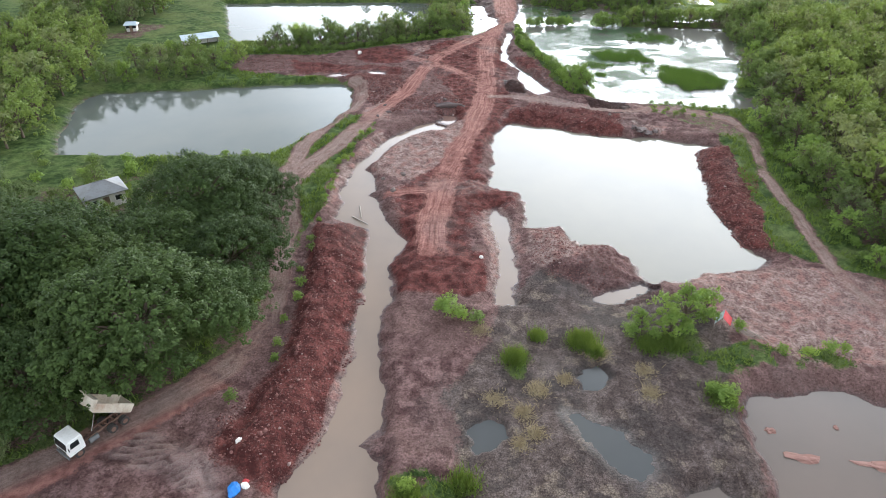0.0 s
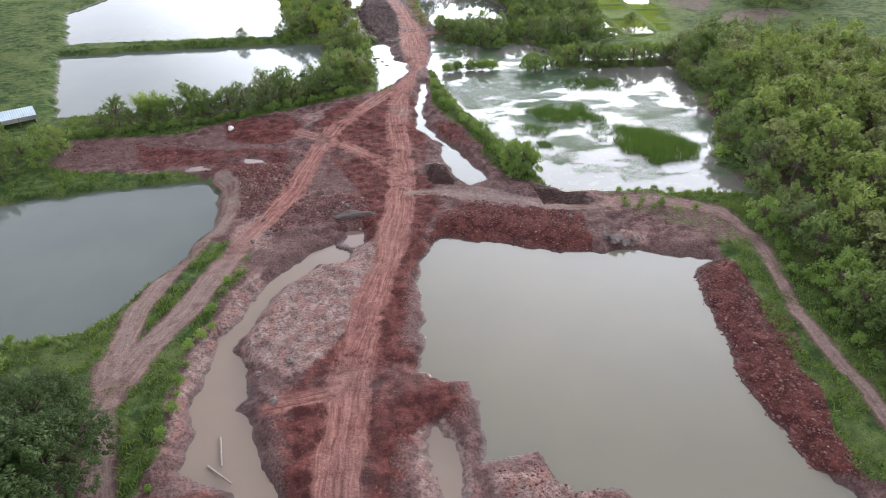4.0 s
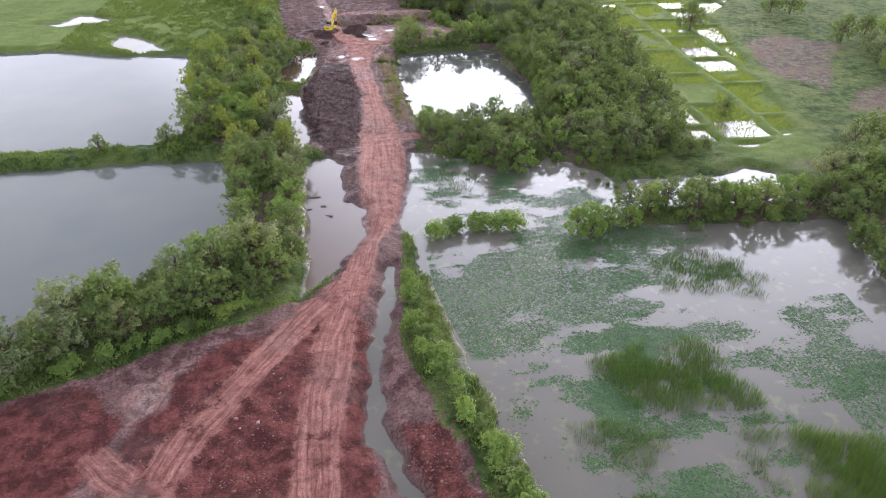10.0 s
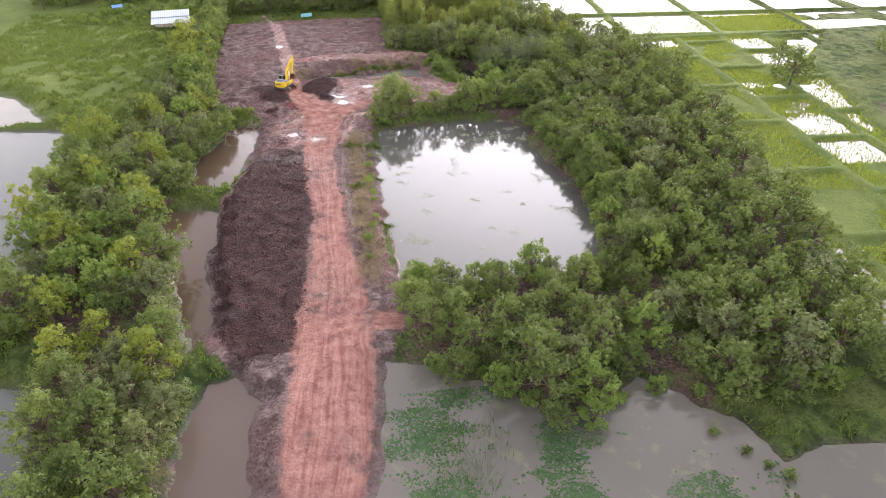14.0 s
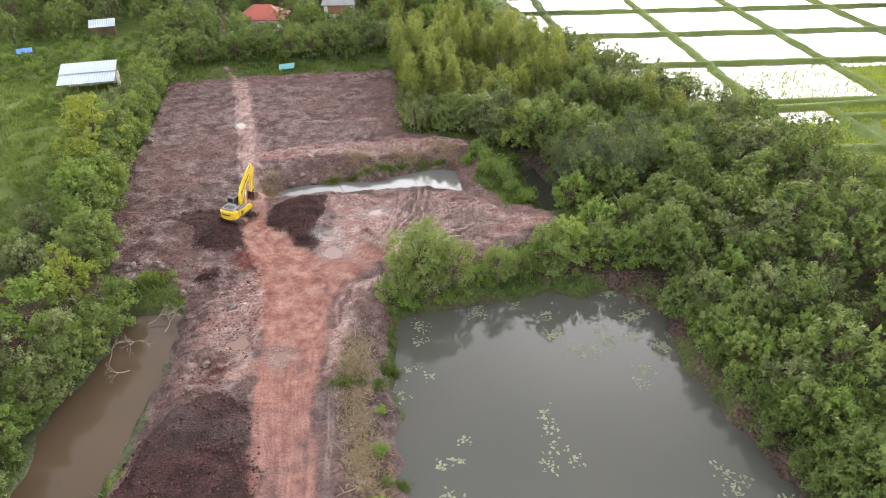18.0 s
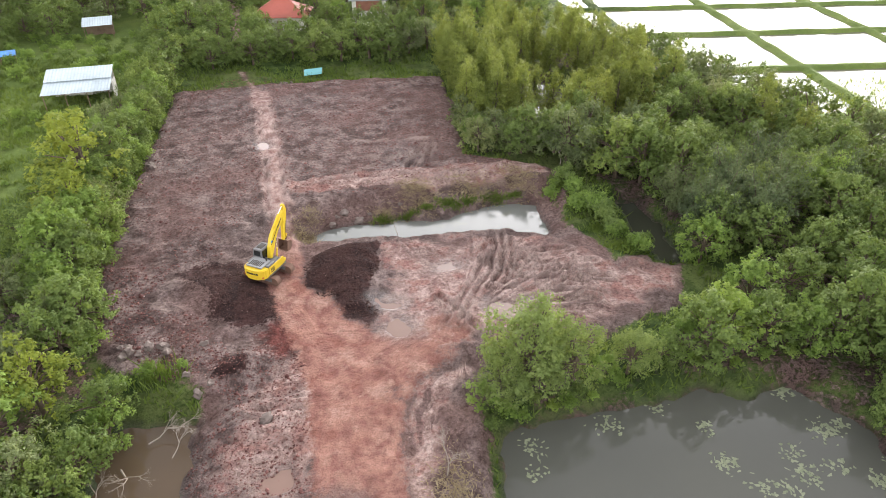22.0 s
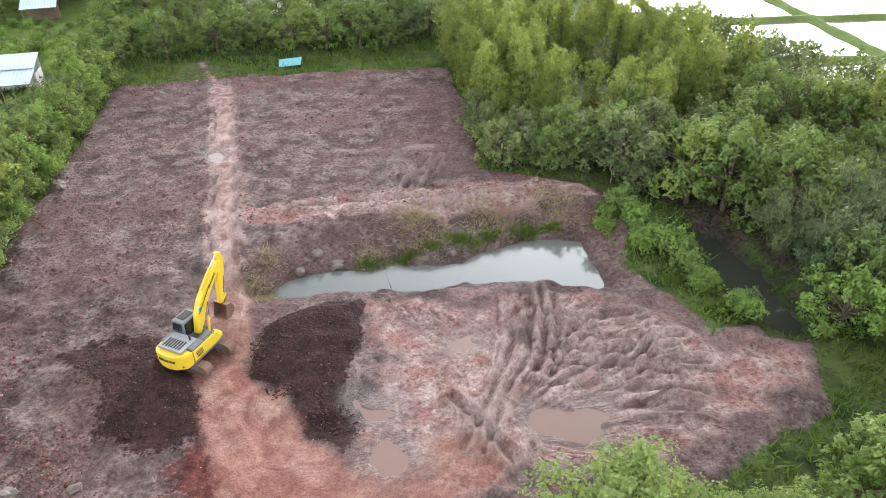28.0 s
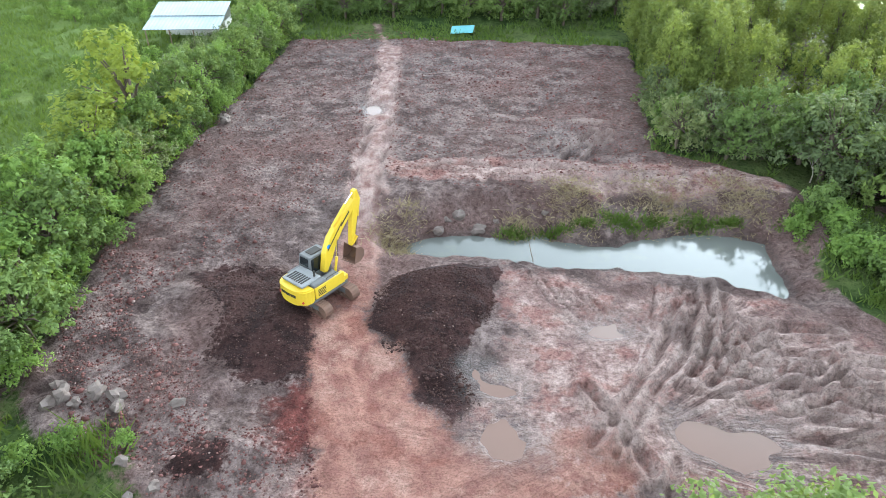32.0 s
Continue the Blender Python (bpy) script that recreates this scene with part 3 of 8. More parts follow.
pond("back_swamp", [(59, 221.5), (61, 229), (68, 230), (77, 229), (86, 231), (90, 228), (91, 224), (86, 221), (76, 220.4), (66, 221)], -0.8, 0.4, M_SWAMP, "strip of flooded ground behind a line of trees")
pond("ditch", [(20.4, 211), (16.9, 192), (16.6, 180), (20, 172), (19.4, 165), (20.6, 155.5), (23, 152.9), (26.4, 156), (24.7, 161.5), (21.7, 172.6), (18.5, 179.4), (18.5, 191), (21.6, 210)], -0.9, 0.8, M_SWAMP, "narrow ditch of still water beside the road")
pond("west_pool", [(8.3, 239.6), (10.4, 245.5), (12.4, 246.4), (15.2, 243.5), (14.7, 235), (15.6, 230.4), (18.4, 227), (18, 219), (13.8, 211), (9, 204.8), (10, 211), (9.4, 224)], -0.9, 0.5, M_WEST, "brown pool beside the causeway")
pond("west_pool_two", [(-1.5, 281.2), (1.4, 282.4), (6.6, 281), (7, 277), (6.2, 270), (8.8, 256), (7.3, 251), (4.8, 261), (1.4, 271)], -0.9, 0.5, M_RUST, "rust-brown pool beside the dark fill")
pond("west_pool_three", [(1.3, 290), (5.8, 288.2), (7.8, 293.6), (9.3, 300.8), (9.8, 311), (4.4, 312.4), (2.6, 303), (0.6, 296.7)], -0.9, 0.5, M_RUST, "muddy pool under leaning dead branches")
pond("borrow_pit", [(16.2, 334.4), (18.2, 336.8), (21.3, 338), (24.2, 337.8), (31.3, 338.6), (36.2, 339.9), (40.1, 339.7), (42.1, 338.8), (42.7, 335.2), (42.2, 332), (39.5, 332.8), (37.1, 334.3), (31.8, 335), (28.1, 334.5), (24.3, 335.1), (19.7, 334.8)], -0.9, 0.75, M_PIT, "long flooded pit of pale grey water")
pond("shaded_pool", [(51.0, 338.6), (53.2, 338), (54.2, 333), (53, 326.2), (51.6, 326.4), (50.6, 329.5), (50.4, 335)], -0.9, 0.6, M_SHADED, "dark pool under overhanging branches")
pond("puddle", [(22.8, 322.9), (24.0, 322.6), (25.5, 322.0), (25.6, 321.4), (24.5, 321.1), (23.4, 321.4)], 0.42, 0.25, M_PUDDLE, "puddle of pinkish brown water in the mud")
pond("puddle", [(23.8, 319.4), (25.0, 319.6), (26.0, 318.7), (25.9, 317.8), (24.7, 317.3), (23.8, 318.1)], 0.42, 0.25, M_PUDDLE, "puddle of pinkish brown water in the mud")
pond("puddle", [(33.2, 320.9), (35.0, 320.5), (36.4, 320.8), (37.1, 319.5), (36.2, 318.7), (35.1, 317.9), (34.4, 318.7), (33.4, 319.2), (32.8, 320.2)], 0.42, 0.25, M_PUDDLE, "wide puddle among deep wheel ruts")
pond("puddle", [(28.8, 326.3), (30.2, 328), (31, 326.7), (29.5, 325.9)], 0.45, 0.25, M_PUDDLE, "puddle of pinkish brown water in the mud")
pond("field_pool", [(-47, 338), (-40, 334), (-31, 320.5), (-37, 319.5), (-46, 328)], -1.05, 0.3, M_PADDY, "strip of open water in the marshy grass")
pond("puddle", [(14.4, 304.8), (16.4, 305.6), (17.2, 304.6), (15.2, 303.6)], 0.12, 0.25, M_PUDDLE, "puddle on the pushed-up bank")
pond("puddle", [(19.2, 302.2), (20, 303.6), (20.8, 303), (20, 301.6)], 0.10, 0.25, M_PUDDLE, "puddle in the wheel tracks of the road")
pond("field_pool", [(-73, 351), (-54, 357), (-52, 354), (-66, 348.5)], -0.55, 0.3, M_PADDY, "strip of open water in the marshy grass")
pond("field_pool", [(-64, 362), (-53, 356), (-56, 350), (-68, 352)], -0.55, 0.3, M_PADDY, "strip of open water in the marshy grass")
pond("wood_pool", [(46, 372), (52, 378), (60, 371), (56, 362), (48, 362)], -0.6, 0.5, M_PADDY, "bright water among the trunks of the wood")
pond("puddle", [(-0.6, 140.6), (1.4, 140.9), (3.2, 140.2), (3.1, 137.2), (1.0, 136.4), (-0.3, 137.4)], -0.95, 0.6, M_PUDDLE, "pink-brown puddle among broken rock")
pond("puddle", [(-29.6, 166.6), (-27, 167.2), (-25.4, 166.2), (-26.2, 165.2), (-28.6, 165.4)], 0.05, 0.35, M_PUDDLE, "brown puddle under a heap of rubble")
pond("puddle", [(-19.3, 168.3), (-17.2, 168.9), (-15.2, 168.0), (-15.6, 167.0), (-18.2, 167.2)], 0.1, 0.35, M_PUDDLE, "small puddle on the levelled fill")
pond("puddle", [(9.9, 356.6), (10.9, 356.9), (11.3, 354.6), (10.2, 354.3)], 0.92, 0.3, M_PUDDLE, "thin puddle on the field track")
MAIN = [(-2.2, 84), (-1.6, 92), (-0.2, 105.1), (2.9, 119.4), (6.2, 130), (8.2, 140.3), (10.2, 152), (11.3, 164), (12.2, 186), (14.1, 198.3), (17.2, 210.7), (20.9, 224.1), (22, 240), (22.4, 250), (22.6, 262), (22.0, 272), (21.2, 285), (20.6, 297), (20.9, 307), (19.6, 316), (16.8, 322), (14.4, 328)]
MAIN_W = [(80, 2.4), (96, 2.8), (106, 2.5), (120, 2.2), (150, 2.6), (190, 2.3), (204, 2.2), (214, 1.8), (220, 2.2), (230, 3.4), (246, 4.2), (256, 4.2), (266, 2.4), (285, 2.4), (300, 2.9), (312, 3.2), (322, 1.8), (330, 1.2)]
# a road: its line, half its width
ROADS = []


def road_line(*row):
    ROADS.append(row)


road_line([(20.8, 304), (22.4, 310.5), (25, 314.6), (28.4, 317.4)], 2.2)
road_line([(15.4, 327), (14.7, 331.4), (13.8, 336.9), (12.8, 345.7), (11.1, 357.8), (9.4, 369.6), (8.6, 374)], 1.3)
road_line([(-28, 106), (-25.4, 115), (-21.6, 122), (-18.6, 131.2), (-14.1, 141.4), (-8.6, 154.2), (-5.9, 167.5), (-1.2, 181.7), (7.2, 195.4), (13.8, 205)], 2.1)
road_line([(-22.6, 162), (-20.2, 158), (-19.2, 150), (-20.8, 142.4), (-25, 133.1), (-28.4, 122.9), (-29.4, 112), (-27.7, 102.9), (-25.0, 91.3), (-23.7, 78.6), (-23.0, 66.9), (-25.2, 59), (-29.6, 54.4), (-35, 50), (-39.8, 45.5), (-46, 41), (-66, 30)], 1.7)
road_line([(-9, 180.6), (-6.2, 177.8), (-1, 173.6), (3.4, 168.8), (8.4, 162.6), (10.6, 156)], 1.7)
road_line([(12, 150.5), (18.3, 150.3), (27.2, 145.9), (34, 142), (41.5, 140.6), (50.4, 142.2), (57.8, 140.6), (63.3, 136.1), (64.6, 128.3), (62.6, 119), (59.9, 109), (59.3, 97), (58.4, 85), (57.5, 77), (59, 68)], 1.15)
road_line([(22, 252.5), (28.6, 252.2)], 1.6)
road_line([(-9.2, 102.4), (-4.4, 102.9), (-1.6, 103.6), (0.2, 107)], 1.2)
road_line([(9.2, 371), (7.4, 377), (4.6, 385)], 0.5)
road_line([(2.6, 396), (2, 402), (-2, 430)], 1.0)
BARE_SOUTHWEST = [(-50, 30), (-46, 42), (-34, 51), (-27, 60), (-22.5, 70), (-22, 92), (-21, 105), (-19, 118), (-17, 127), (-19, 136), (-21.5, 148), (-21.5, 162), (-30, 164.5), (-48, 167), (-56, 170), (-56, 182), (-34, 183), (-24, 188.5), (-10, 194), (8, 203), (13, 207), (15, 214), (14.5, 222), (14, 236), (14.5, 244), (11, 249)]
BARE_NORTHWEST = [(7.6, 254), (5.6, 272), (6.4, 284), (8.4, 291), (9.6, 300), (9.6, 311), (9.5, 314), (3, 317), (0.6, 320), (-2.6, 331), (-3, 347), (-4.4, 377), (5, 378), (20, 379), (36, 378.6), (36.4, 362), (35.4, 349), (44, 345), (46, 341), (43.5, 333), (46, 327.5), (52, 324.5), (49, 318), (40, 315), (31, 314.5), (29.6, 309.5)]
BARE_NORTHEAST = [(30.6, 299), (30.8, 275), (31.4, 261.4), (30, 256), (28.6, 248), (27, 243), (26, 230), (23.6, 221), (23.2, 213), (22.4, 206), (21, 196), (22.4, 186), (26, 181), (26.6, 172), (28, 163), (31.5, 152), (45, 147.5), (47.5, 140), (56, 131), (58, 124), (56, 112), (54, 98), (51, 85), (55.5, 80.5), (64, 75), (80, 70)]
BARE_SOUTHEAST = [(84, 30), (-50, 30)]
ALL_BARE = BARE_SOUTHWEST + BARE_NORTHWEST + BARE_NORTHEAST + BARE_SOUTHEAST
# cover: kind, outline, softness in metres
COVER = []


def cover(*row):
    COVER.append(row)


cover("grey", [(1, 30), (2, 46), (0, 54), (5, 62), (8, 70), (11, 73), (14, 80), (22, 72), (30, 73), (38, 66), (34, 56), (33, 44), (27, 30)], 1.2)
cover("pale", [(36, 77), (48, 79.5), (58, 77), (70, 72), (70, 58), (48, 58), (38, 64)], 1.5)
cover("pale", [(-12.4, 122.1), (-4.1, 130.5), (2.1, 136.5), (5.4, 132), (1.4, 117), (-3.3, 109.4), (-8.3, 107.2), (-13.4, 110.8)], 1.0)
cover("pale", [(10.5, 74), (13, 90), (9.8, 98), (6.5, 96), (7.0, 84), (6.4, 74)], 0.8)
cover("pale", [(12.4, 84), (15, 91), (20, 90.5), (24, 85), (20, 80), (14, 79)], 1.0)
cover("pale", [(-22, 92), (-19, 104), (-16, 118), (-11, 127), (-14, 130), (-18.5, 118), (-20.5, 104)], 0.8)
cover("pale", [(42.6, 130.4), (44.6, 133), (48.4, 131.6), (47, 128.8)], 0.5)
cover("pale", [(31, 330.4), (34.9, 331), (36.4, 330.3), (42, 329.2), (45.6, 324.6), (47.5, 321.6), (45, 318.4), (40, 317.2), (34, 316.6), (29.9, 316.8), (27.6, 321), (28.6, 326)], 1.0)
cover("pale", [(24.6, 325), (24.6, 331.4), (31, 332), (31, 323), (28, 320), (25.6, 321.6)], 2.4)
cover("pale", [(14, 344.6), (43, 346.2), (44, 342.5), (30, 341.6), (15, 342)], 0.7)
cover("red", [(-20.7, 92), (-13.3, 92), (-11.3, 80), (-10.9, 68), (-12.5, 55), (-15, 42), (-17.8, 41), (-25, 47), (-19.7, 59), (-19.8, 76)], 1.0)
cover("red", [(51, 122.5), (57.6, 124), (57, 112), (55, 99), (51.5, 84), (47, 86), (45.8, 100)], 0.7)
cover("red", [(13, 134.5), (16, 143), (21, 146), (31, 143.5), (40, 138.5), (38, 128)], 0.8)
cover("red", [(-7, 86), (-6, 92), (-10, 100), (-3, 110), (2, 120), (6, 134), (12, 140), (13, 132), (9.4, 124), (7.4, 110), (12, 103), (12, 98), (6, 95), (4, 86)], 2.6)
cover("red", [(2, 140), (2, 158), (-4, 172), (-4, 180), (6, 196), (14, 203), (17, 190), (15, 176), (17, 160), (14, 142)], 2.6)
cover("red", [(19.5, 180), (25, 181), (25.6, 170), (22.4, 172)], 1.0)
cover("road", [(-50, 38), (-41, 46.4), (-32, 53), (-27.4, 57.5), (-25.6, 54.6), (-33, 47.6), (-44, 37)], 0.9)
cover("red", [(13.6, 299.6), (16.6, 301), (18, 311), (15.4, 316), (12.6, 308)], 1.8)
cover("pale", [(23.4, 299), (24.4, 306), (26, 311.4), (29.4, 314.6), (29.6, 313.4), (27, 309.6), (25.6, 303), (25, 298)], 0.7)
cover("pale", [(15.4, 300), (17.4, 301), (18.4, 310), (16.4, 309)], 1.2)
cover("pale", [(21.6, 316.6), (22.6, 320.6), (24, 324.6), (30, 323), (31, 317.6), (27, 315.4)], 1.6)
cover("red", [(24, 326.6), (24.4, 330.6), (28, 331.2), (28.6, 328)], 1.8)
cover("pale", [(45, 319), (50.6, 322.6), (51, 324), (47, 325.2), (44, 322)], 1.6)
cover("red", [(-7.4, 74), (-7, 82), (-5.5, 88), (1, 86), (5, 82), (7, 76), (4.5, 72)], 0.8)
cover("red", [(-24.8, 186), (-18, 190.6), (-12.5, 191), (-8, 186), (-9, 180), (-12.7, 175.3), (-19.6, 175.5), (-24.8, 180)], 1.0)
cover("dark", [(10, 296), (15, 299), (18.6, 295), (19.6, 283), (19, 273), (19.2, 262), (18.2, 249), (13, 247.6), (9.2, 255), (6.8, 271), (7.2, 284)], 0.8)
cover("dark", [(16.2, 326), (17, 330), (18.7, 331.4), (22.2, 332.4), (24.1, 331.8), (23.6, 328), (22.5, 325.4), (22.3, 322.7), (23.1, 320.4), (22.6, 319), (20.5, 320.6), (19.4, 323.8)], 0.6)
cover("dark", [(5.2, 329.6), (8, 331.2), (11.8, 329.6), (14.4, 326.6), (15.4, 323.2), (14.4, 320.8), (11.6, 320.6), (9.2, 321.2), (8.3, 323.4), (8.8, 326), (6.4, 327)], 1.5)
cover("dark", [(33.4, 149.6), (36, 150.4), (43.6, 147.4), (43, 143), (41.6, 139.3), (37.2, 138.3), (33.6, 143.2)], 0.6)
cover("dark", [(24, 70), (29.4, 78.4), (31, 76), (29, 71)], 0.8)
cover("road", [(14.4, 326.4), (16.2, 326.2), (18.9, 323.9), (20.9, 320.1), (22.8, 318.2), (25.2, 316.8), (28.4, 316.4), (24, 311), (18.6, 312), (17.8, 318), (15.6, 321.6)], 0.9)
cover("red", [(12.4, 319.4), (14.4, 321), (17, 320.2), (17.4, 316), (15.2, 314.8), (12.2, 317.4)], 2.4)
cover("pale", [(15.8, 315), (18.2, 315), (17.8, 304), (13.4, 304), (12.6, 311), (13.8, 313.6)], 1.6)
cover("dark", [(10.4, 317), (12.4, 316.6), (12.4, 315), (9.6, 314.8)], 0.6)
cover("pale", [(34, 331), (36.1, 330.9), (33.3, 324.7), (31.8, 321.4), (30.8, 322.3), (32.8, 327)], 0.5)
cover("red", [(-4, 174), (8.8, 172.4), (8, 156), (6.6, 145.4), (5.4, 136), (1.8, 138), (3.4, 148), (0, 160)], 1.3)
cover("red", [(-42, 178), (-28.7, 174.4), (-11, 172), (-11.9, 163), (-14, 155), (-22.4, 163), (-30, 166.4), (-38, 167)], 1.3)
cover("red", [(-7, 188), (2, 196), (9, 200), (6, 188), (-2, 178), (-8, 176)], 1.2)
cover("red", [(15.6, 200), (17.6, 196), (16.9, 175), (16.8, 153), (13.8, 141), (11.4, 131), (8.6, 131), (11.6, 146), (13.6, 164), (13.8, 186)], 1.0)
cover("pale", [(-16, 147), (-12.6, 146), (-11.4, 141), (-11.6, 135), (-15, 135), (-18, 140)], 1.4)
cover("pale", [(16.1, 151.6), (25.6, 149.8), (33.2, 144.8), (33, 141.4), (26.8, 143.4), (16.3, 148.6)], 0.6)
cover("pale", [(44, 143.6), (57, 143.4), (65, 137), (63, 135), (55, 140), (44.5, 139)], 0.8)
cover("dark", [(15.4, 162), (18.6, 160), (20.0, 157), (19.8, 152.4), (16.2, 152.8)], 0.6)
cover("red", [(-6.4, 88), (-3, 100), (0, 112), (4, 124), (7, 130), (9, 128), (6, 118), (3.4, 104), (1.6, 92), (0.6, 84)], 1.0)
cover("red", [(-7.9, 79), (-6.4, 86.6), (-2, 89), (3, 87.4), (6, 83), (6.8, 76), (4.4, 72), (-5.1, 73.3)], 1.0)
cover("pale", [(-13.3, 92), (-11.6, 80), (-11.2, 66), (-12.6, 55), (-15, 44), (-13.2, 44), (-11.0, 55), (-9.8, 66), (-10.0, 80), (-11.6, 92)], 0.5)
cover("dark", [(23.6, 220), (25.6, 218), (26, 210), (23.6, 206.4), (22.6, 209), (23.8, 214)], 0.8)
cover("pale", [(-7.8, 185), (-6.8, 189), (-2.4, 192.4), (-3.4, 187)], 1.5)
GREEN = []


def green_patch(*row):
    GREEN.append(row)


green_patch([(-21, 108), (-18.6, 122), (-14.8, 131), (-14.6, 137), (-17.5, 133), (-20.6, 122), (-23, 108), (-22.4, 90), (-20.8, 90)], 0.5)
green_patch([(-25.6, 118), (-22.4, 130), (-19.6, 139), (-18.4, 141), (-17, 139), (-20, 131), (-22.4, 123.5)], 0.4)
green_patch([(30, 60), (36, 62.5), (48, 61.5), (51, 58.6), (44, 57), (34, 57)], 0.8)
green_patch([(28, 60), (29, 65), (33, 66), (33, 61)], 1.5)
green_patch([(57.6, 126), (61, 133), (62, 126), (60, 118), (58, 110), (57.4, 96), (56, 82), (52, 81), (54, 90), (56.4, 104), (58, 114)], 0.6)
green_patch([(23, 206), (24, 192), (27, 184), (28, 177), (30, 169), (31, 163), (34, 155), (30, 156), (27, 164), (25.6, 176), (22, 187), (21.6, 200)], 0.6)
green_patch([(29.4, 264), (30.2, 262), (30.6, 275), (29.8, 292), (30.4, 303), (29.4, 308), (29, 300), (29.6, 280)], 0.5)
green_patch([(4, 314.4), (5, 315.8), (8.0, 316.4), (8.2, 315)], 0.6)
green_patch([(43, 341.6), (46, 342), (49, 333), (49.4, 326.4), (46, 325.8), (44.2, 334)], 0.6)
green_patch([(-0.2, 284), (8.2, 284.4), (8, 287), (0, 289)], 0.4)
green_patch([(3, 388), (36, 386), (36, 381), (20, 383), (4, 384.5)], 0.5)
green_patch([(7, 58), (10, 61), (10.5, 56.5), (8, 56)], 0.8)
green_patch([(-6, 35), (-6, 44), (-1, 43), (4, 40), (2, 33)], 0.8)
# wheel ruts and scraped lines on the bare ground: line, half width
RUTS = []


def rut_line(*row):
    RUTS.append(row)


for k in range(4):
    rut_line([(-33.6 - 0.6 * k, 47.4 - 0.9 * k), (-28.6 - 0.3 * k, 46.6 - 0.9 * k), (-24.6 + 0.1 * k, 43.8 - 0.9 * k), (-22.6 + 0.2 * k, 40.6 - 0.9 * k)], 0.3)
rut_line([(34, 329.3), (32.2, 324.4), (30.5, 321.5), (28.6, 318.6)], 0.20)
rut_line([(35, 328.6), (33.2, 324.1), (31.2, 321.0), (29.6, 318.2)], 0.20)
rut_line([(35.1, 326.6), (37.9, 326), (41.4, 325.6), (44, 325.4)], 0.25)
rut_line([(34.2, 324.9), (37.5, 324.7), (41, 323.5), (44.5, 322.9)], 0.28)
rut_line([(33, 322.6), (36.3, 321.9), (40.2, 321), (43, 320.4)], 0.26)
rut_line([(34.9, 324), (38.5, 323.1), (42, 322.2)], 0.25)
rut_line([(31.8, 321.3), (32.4, 318.7), (31.6, 316.4)], 0.20)
rut_line([(28.6, 322), (30, 319.7), (31.1, 317.4)], 0.25)
rut_line([(35.3, 321.2), (38.6, 319.8), (42, 319.3)], 0.3)
rut_line([(36, 328.4), (38.6, 327.8), (42, 328)], 0.25)
rut_line([(35, 330), (37, 327), (40, 324.4)], 0.22)
rut_line([(18.5, 344.1), (23.8, 344.4), (32.3, 344.3), (39, 344.7)], 0.28)
rut_line([(23, 342.3), (30.1, 342.7), (36.4, 343.9)], 0.3)
rut_line([(28.1, 346.3), (30.7, 352.1)], 0.25)
rut_line([(29.6, 346), (32, 352)], 0.22)
rut_line([(16, 342.9), (22, 346), (28.2, 349.5), (32, 350.5)], 0.16)
rut_line([(20, 354), (28, 354.6), (33, 354)], 0.14)
rut_line([(22, 349.4), (27, 349.8)], 0.2)
rut_line([(12.9, 337), (11.9, 345.7), (10.2, 357.8), (8.7, 368)], 0.2)
rut_line([(14.6, 337), (13.7, 345.7), (12, 357.8), (10.3, 369)], 0.2)
rut_line([(24.6, 300), (24.2, 288), (25, 276), (26, 266)], 0.09)
for k in range(9):
    turn, reach = radians(-4 + 8.6 * k + 3 * math.sin(k * 2.3)), 6.5 + 4.5 * abs(math.sin(k * 1.9 + 0.6))
    for side in (-0.42, 0.42):
        x0, y0 = 32.4 - side * math.sin(turn), 320.9 + side * math.cos(turn)
        near = 2.2 + 1.2 * abs(math.sin(k * 4.1))
        rut_line([(x0 + f * math.cos(turn + 0.05 * (f - 4) * math.sin(k)), y0 + f * math.sin(turn + 0.05 * (f - 4) * math.sin(k))) for f in (near, near + 2, (near + reach) / 2 + 1, reach + side)], 0.19 + 0.05 * math.sin(k * 2.1))
for k in range(4):
    rut_line([(17, 148.9 + 0.8 * k), (25.4, 146.2 + 0.9 * k), (33, 141.9 + 0.8 * k)], 0.3)
for k in range(5):
    rut_line([(33.2 + 0.75 * k, 331.5 - 0.2 * k), (32.4 + 0.5 * k, 328 - 0.55 * k), (34.6 + 0.75 * k, 325.4 - 0.72 * k)], 0.11)
for k in range(6):
    rut_line([(25.6 + 0.9 * k, 331.5 - 0.5 * k), (27 + k, 328.5 - 0.4 * k), (28.6 + 0.7 * k, 326.6)], 0.10)
for k in range(11):
    rut_line([(10.6, 299 + 1.3 * k), (13.4, 299.5 + 1.3 * k + 0.4 * math.sin(k)), (16.4 - 0.6 * math.cos(k), 299.2 + 1.3 * k)], 0.15)
for k in range(7):
    rut_line([(25.2, 271 + 4.6 * k), (27.6, 270.4 + 4.6 * k)], 0.12)
PADDY = [(80, 244), (87, 266), (91, 289), (91, 302), (95, 320), (95, 331), (91, 346), (87, 358), (81, 369), (77, 384), (72, 400), (70, 440), (260, 440), (260, 362), (150, 352), (130, 330), (118, 286), (104, 243), (90, 237)]
RISE = []


def mound(*row):
    RISE.append(row)


